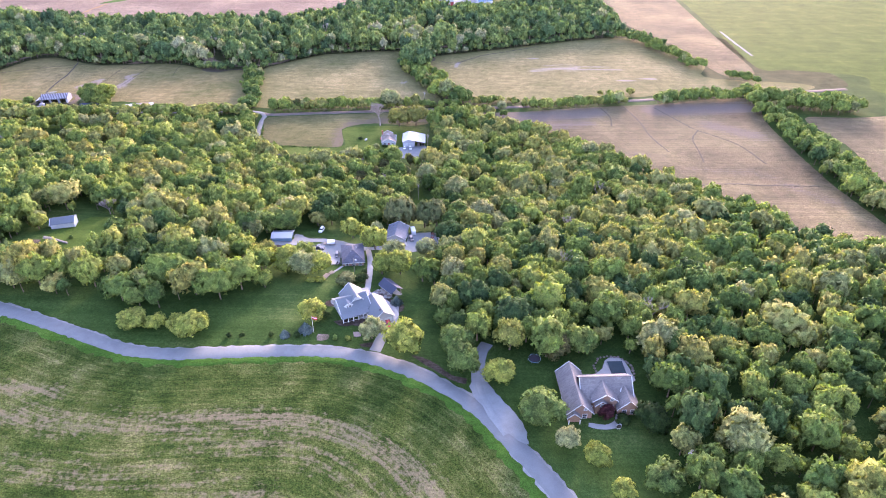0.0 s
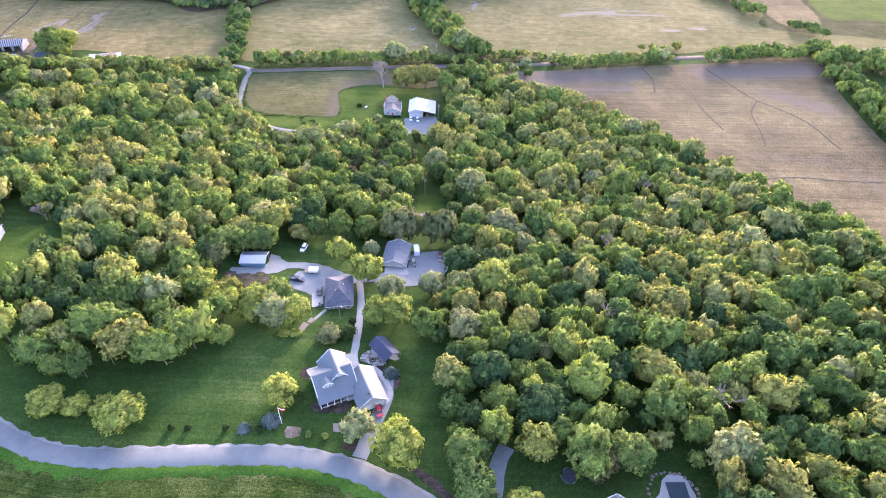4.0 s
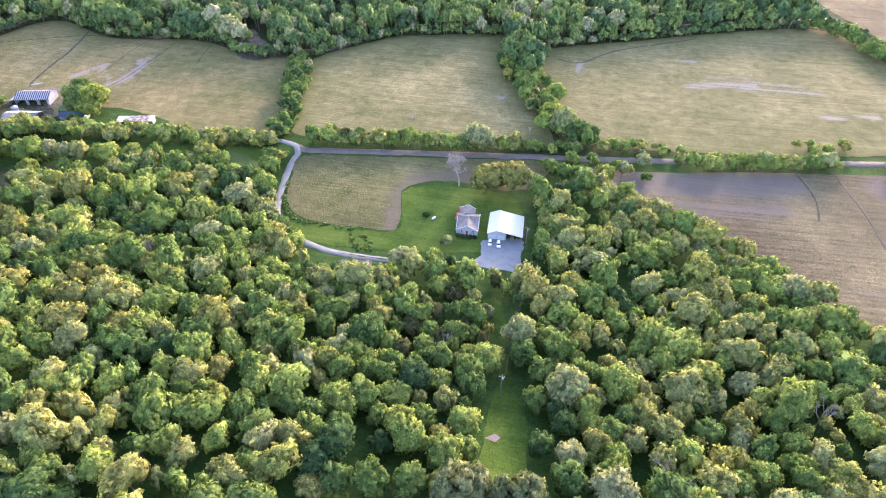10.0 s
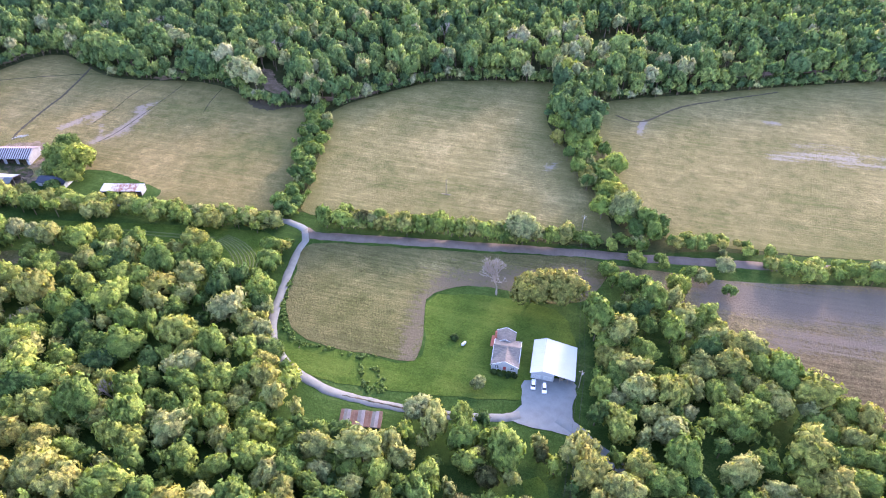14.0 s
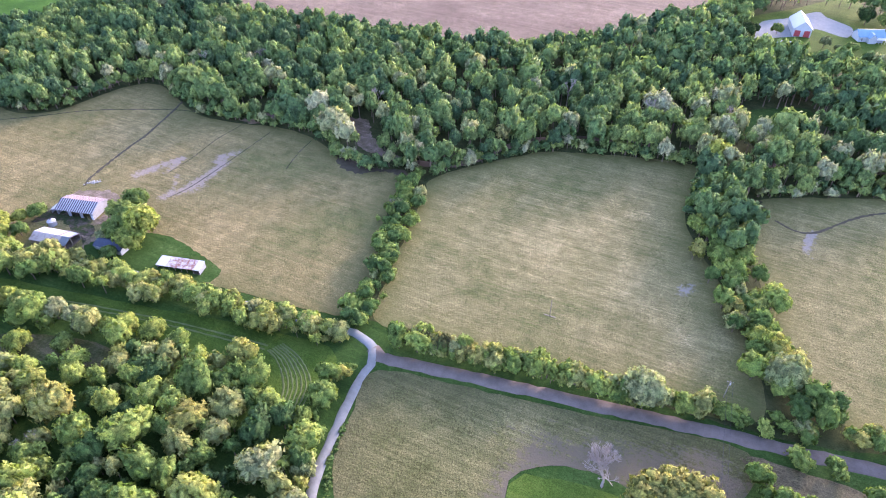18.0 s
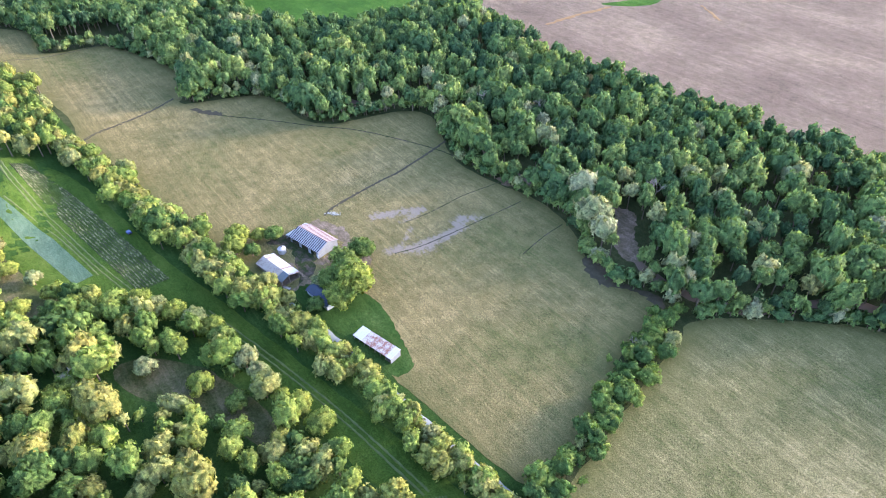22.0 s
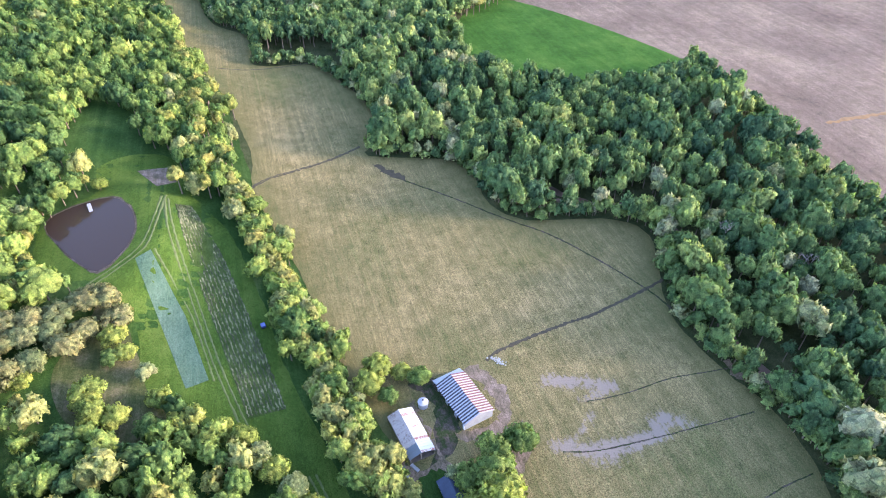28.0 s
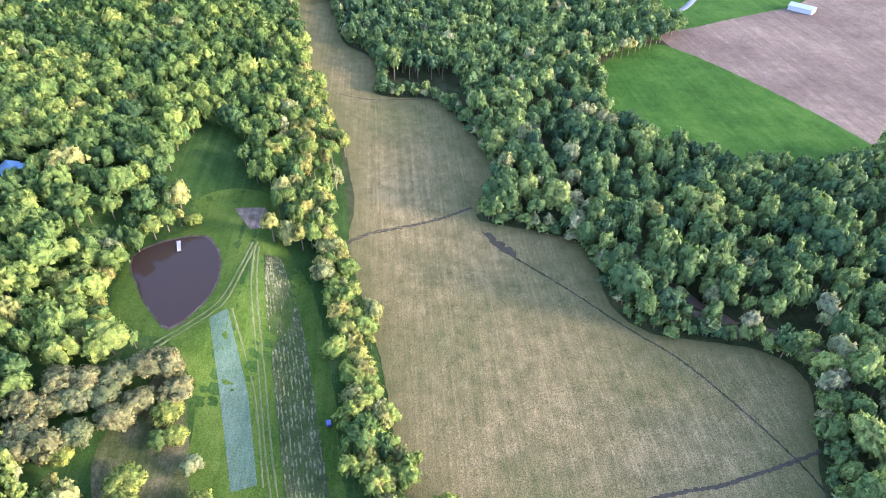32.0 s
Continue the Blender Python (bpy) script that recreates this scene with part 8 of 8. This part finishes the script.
M_BAREBARK = plain("pale_dead_bark", (0.27, 0.235, 0.21), 0.95, 0.3, 2.0)
bare_tree(-44.5, 413.0, 21, "bare grey leafless tree behind the farmhouse", 1, fine=6)
bare_tree(-160, 503, 7, "bare grey fallen-looking tree in the hedgerow", 2)
bare_tree(-164, 509, 6, "bare grey leafless tree in the hedgerow", 3)
bare_tree(-152, 246.5, 12, "bare pinkish-grey leafless tree at the clearing", 4, fine=5)
for k, (x, y, tall_) in enumerate(((-34, 305, 11), (-48, 330, 10), (34, 268, 14), (58, 246, 15), (84, 300, 13), (21, 352, 12), (-96, 300, 12), (-150, 330, 12), (-200, 350, 11), (-262, 345, 12), (46, 200, 15), (-118, 250, 12), (72, 168, 14))):
    bare_tree(x, y, tall_, "bare grey leafless tree standing among the leafy woods", 20 + k)
for k, (x, y, tall_) in enumerate(((-30, 652, 19), (-72, 640, 18), (-170, 562, 17), (-213, 585, 18), (-330, 580, 20), (-432, 500, 15), (-520, 486, 16), (-300, 600, 20), (-118, 640, 20))):
    bare_tree(x, y, tall_, "pale bare-limbed tree rising from the creek woods", 40 + k)
bare_tree(-13, 273, 3, "low heap of bare brushwood in the cleared strip", 5, "brush_pile")
bare_tree(-106.3, 367.2, 2.5, "low heap of bare brushwood beside the lane", 6, "brush_pile")
bare_tree(-35, 511, 2.5, "low heap of pale fallen branches in the field", 7, "brush_pile")
tb = thing("bathtub_planter", 48.6, 118.6, 40, "oval white tub on the front lawn", "tub")
bm = bmesh.new()
bmesh.ops.create_cone(bm, cap_ends=False, segments=20, radius1=0.7, radius2=0.85, depth=0.5, matrix=Matrix.Translation((0, 0, 0.25)) @ Matrix.Diagonal((1.2, 0.8, 1, 1)))
part("rim", bm, M_TRIM, tb)
bm = bmesh.new()
bmesh.ops.create_circle(bm, cap_ends=True, segments=20, radius=0.75, matrix=Matrix.Translation((0, 0, 0.3)) @ Matrix.Diagonal((1.2, 0.8, 1, 1)))
part("soil", bm, M_DITCH, tb)
mb = thing("propane_tank", -51.5, 384.5, 60, "small white propane tank on the farmhouse lawn", "tank")
bm = bmesh.new()
bmesh.ops.create_cone(bm, cap_ends=True, segments=14, radius1=0.5, radius2=0.5, depth=2.2, matrix=Matrix.Translation((0, 0, 0.75)) @ Matrix.Rotation(radians(90), 4, "Y"))
bmesh.ops.bevel(bm, geom=[e for e in bm.edges if abs(abs((e.verts[0].co.x + e.verts[1].co.x) / 2) - 1.1) < 0.01], offset=0.2, segments=2, affect="EDGES")
part("body", bm, M_TRIM, mb)
for x in (-0.7, 0.7):
    part("foot", box(x - 0.08, x + 0.08, -0.35, 0.35, -0.1, 0.35), M_TIN, mb)
tw = thing("trampoline", 28.5, 146.2, 0, "round trampoline frame on the shady lawn", "trampoline")
bm = bmesh.new()
bmesh.ops.create_circle(bm, cap_ends=True, segments=24, radius=1.7, matrix=Matrix.Translation((0, 0, 0.8)))
part("mat", bm, M_STRIPE_DK, tw)
bm = bmesh.new()
bmesh.ops.create_cone(bm, cap_ends=False, segments=24, radius1=2.0, radius2=2.0, depth=0.14, matrix=Matrix.Translation((0, 0, 0.82)))
part("ring", bm, M_BLUETIN, tw)
for k in range(6):
    a = k * 1.047
    post(tw, 1.95 * math.cos(a), 1.95 * math.sin(a), -0.1, 0.8, 0.04, M_TIN, "leg")

WEEDS = ([(-85, 369.4), (-82.5, 364.1), (-80.3, 359.6), (-77.2, 356.6), (-74.2, 357), (-72.1, 357.8), (-75.1, 361.9), (-77.5, 365.3), (-81, 366.3)], [(-112, 371.1), (-104, 370), (-97, 370.4), (-91.3, 369.8), (-85, 369.8), (-80, 371.8)], [(-124, 400), (-121, 386), (-116, 377), (-110, 371.5)])
spots, rnd = [], random.Random(4)
for line in WEEDS:
    for (x1, y1), (x2, y2) in zip(line, line[1:]):
        for k in range(max(2, int(math.hypot(x2 - x1, y2 - y1) / 0.6))):
            f = rnd.random()
            spots.append((x1 + (x2 - x1) * f + rnd.gauss(0, 0.6), y1 + (y2 - y1) * f + rnd.gauss(0, 0.6), rnd.uniform(0.4, 0.9), rnd.uniform(0.35, 0.9), rnd.uniform(0.15, 0.5), rnd.uniform(0, 6.28), rnd.randint(0, 99)))
wood("tall_weeds", spots, DIM, "clumps of tall green weeds left unmown by the lane", "weeds")

# ---------------------------------------------------------------- round the gravel yards
area("garage_apron", [(-24.4, 229.0), (-16.9, 230.1), (-15.6, 224.9), (-24.0, 224.2)], M_CONCRETE, 0.2, "pale concrete apron before the garage door", "apron", 5, False)
area("house_terrace", [(-46.0, 210.0), (-42.4, 211.2), (-41.2, 204.3), (-44.6, 203.1)], M_CONCRETE, 0.2, "pale concrete terrace beside the hip-roofed house", "terrace", 5, False)
area("fire_ring_ash", [(-16.2, 273.0), (-13.8, 275.8), (-11.8, 274.4), (-13.4, 272.2)], M_MUD, 0.12, "pale round patch of ash in the cleared strip", "ash patch", 3)
rr_ = random.Random(8)
for k in range(26):                            # a row of white boulders along the yard's edge
    f = k / 25
    bx, by = (-2.4 + 0.6 * math.sin(f * 2) - 2.0 * f * f, 242.3 - 16 * f)
    st = thing("boulder", bx + rr_.uniform(-0.3, 0.3), by + rr_.uniform(-0.2, 0.2), rr_.uniform(0, 90), "pale rough boulder along the edge of the gravel yard", "boulder", dz=0.0)
    tagged(st, "pale rough boulder along the edge of the gravel yard", "boulder", "boulders round the yard")
    bm = bmesh.new()
    bmesh.ops.create_icosphere(bm, subdivisions=1, radius=rr_.uniform(0.3, 0.5))
    for v in bm.verts:
        v.co *= rr_.uniform(0.8, 1.15)
        v.co.z *= 0.7
    part("stone", bm, M_CONCRETE, st)
lg = thing("fallen_log", -159.3, 216.1, -18, "long pale fallen log on the clearing lawn", "log")
bm = bmesh.new()
rg = random.Random(5)
rings = []
for k in range(9):
    q = k / 8
    wide_ = 0.62 - 0.25 * q
    rings.append([bm.verts.new((-6.2 + 12.4 * q, 0.35 * math.sin(q * 5) + wide_ * math.cos(a * 0.785) * rg.uniform(0.85, 1.1), 0.45 + wide_ * math.sin(a * 0.785) * rg.uniform(0.85, 1.1))) for a in range(8)])
for ra, rb in zip(rings, rings[1:]):
    for a in range(8):
        bm.faces.new((ra[a], ra[(a + 1) % 8], rb[(a + 1) % 8], rb[a]))
bm.faces.new(rings[0][::-1])
bm.faces.new(rings[-1])
part("trunk", bm, M_BAREBARK, lg)
plant(-154.6, 218.9, 1.0, 1.7, H_GREEN, "round", "small round green shrub on the clearing lawn", "", "shrub", "shrub")
rh = thing("rubble_heap", -300.5, 464, 30, "low heap of pale broken rubble at the ditch head", "rubble heap")
for k in range(34):
    bm = bmesh.new()
    bmesh.ops.create_icosphere(bm, subdivisions=1, radius=rr_.uniform(0.2, 0.55))
    for v in bm.verts:
        v.co *= rr_.uniform(0.7, 1.2)
        v.co.z *= 0.6
    bmesh.ops.translate(bm, verts=bm.verts[:], vec=(rr_.gauss(0, 1.7), rr_.gauss(0, 0.9), 0.2))
    part("stone", bm, M_CONCRETE, rh)

# ---------------------------------------------------------------- beds and walks round the white house
M_MULCH = land("bark_mulch", [(0.0, (0.02, 0.016, 0.012)), (0.5, (0.045, 0.034, 0.028)), (1.0, (0.085, 0.068, 0.058))], 0, 0.6, 1.6, 0.3)
for pts, mm, name, lab, cat in (
    ([(-42.2, 174.6), (-42.1, 176.5), (-40.1, 177.7), (-38.7, 173.5), (-40.8, 173.1)], M_MULCH, "flower_bed", "dark mulched bed beside the white house", "flower bed"),
    ([(-22.1, 179.0), (-19.0, 179.0), (-17.5, 176.5), (-15.1, 175.6), (-14.0, 174.1), (-14.7, 171.5), (-16.1, 170.2), (-18.6, 175.0)], M_MULCH, "flower_bed", "dark mulched bed round the blue spruce", "flower bed"),
    ([(-37.5, 164.2), (-34.2, 161.6), (-31.1, 162.4), (-27.6, 162.0), (-27.0, 166.2), (-35.2, 165.2)], M_MULCH, "flower_bed", "dark planted bed before the porch", "flower bed"),
    ([(-41.5, 157.1), (-37.9, 156.8), (-37.8, 154.7), (-41.4, 153.9)], M_BRUSH, "flower_bed", "bare brown bed at the roadside", "flower bed"),
    ([(-30.2, 158.6), (-28.1, 159.0), (-27.5, 156.5), (-29.9, 156.4)], M_MUD, "bare_patch", "round pale bare patch on the lawn", "bare patch"),
    ([(-27.5, 152.2), (-22.9, 153.4), (-21.6, 150.9), (-25.2, 150.8)], M_MULCH, "flower_bed", "dark bed beside the driveway mouth", "flower bed"),
    ([(-10.4, 147.4), (-5.8, 145.9), (-1.7, 142.6), (2.3, 138.6), (7.0, 137.0), (6.6, 134.8), (2.8, 135.9), (-2.6, 140.2), (-7.3, 144.2)], M_MULCH, "bare_patch", "strip of bare brown earth under the roadside trees", "bare patch"),
):
    area(name, pts, mm, 0.09, lab, cat, 4, step=1.2, jitter=0.15)
ribbon("garden_walk", [(-22.8, 178.6), (-20.9, 177.1), (-19.4, 175.3), (-17.8, 172.6), (-16.8, 169.9), (-16.8, 167.8), (-17.6, 166.2)], 1.5, M_CONCRETE, 0.2, "curved pale concrete walk beside the garage wing", "path", rag=0.04, step=0.8)
ribbon("step_walk", [(-43.2, 196.6), (-40.0, 202.6)], 0.6, M_CONCRETE, 0.16, "narrow concrete walk to the hip-roofed house", "path", rag=0.03, step=1.0)
for x, y, w_, d_ in ((-45.3, 193.4, 2.0, 4.0), (-43.5, 196.8, 1.5, 2.0)):
    pf = thing("garden_deck", x, y, -24, "weathered grey plank deck on the back lawn", "deck")
    for k in range(int(d_ / 0.4)):
        part("plank", box(-w_ / 2, w_ / 2, -d_ / 2 + 0.4 * k, -d_ / 2 + 0.4 * k + 0.37, 0.1, 0.3), M_WOODGREY, pf)
    for sx in (-1, 1):
        for sy in (-1, 1):
            post(pf, sx * (w_ / 2 - 0.1), sy * (d_ / 2 - 0.1), -0.4, 0.12, 0.06, M_WOODGREY, "leg")
yl = thing("yard_light", -34.8, 198.4, 0, "slim grey yard light pole with a white lamp", "yard light")
post(yl, 0, 0, -0.4, 6.0, 0.08, M_WOODGREY, "pole")
part("arm", box(-0.05, 0.9, -0.04, 0.04, 5.7, 5.78), M_TIN, yl)
bm = bmesh.new()
bmesh.ops.create_cone(bm, cap_ends=True, segments=14, radius1=0.3, radius2=0.12, depth=0.35, matrix=Matrix.Translation((0.9, 0, 5.55)))
part("lamp_head", bm, M_TRIM, yl)
h = thing("barn", -459.5, 246, 38, "red board barn with a pale blue tin roof in the woods", "barn", dz=-0.2)
part("wall", gabled(-6, 6, -4, 4, -1.5, 3.2, 2.2, "x"), M_REDPAINT, h)
gable_roof(h, -6, 6, -4, 4, 3.2, 2.2, M_BLUETIN, "x", 0.5, seam=0.8)
door(h, 1.5, -4, 2.6, 2.6, M_WOODGREY)
fp = thing("field_post", -78.3, 473.1, 0, "tall slim grey post standing alone in the hay field", "post")
post(fp, 0, 0, -0.4, 8.6, 0.1, M_WOODGREY, "pole")
part("base_timber", box(-2.2, 2.2, -0.15, 0.15, 0.05, 0.3), M_WOODGREY, fp)
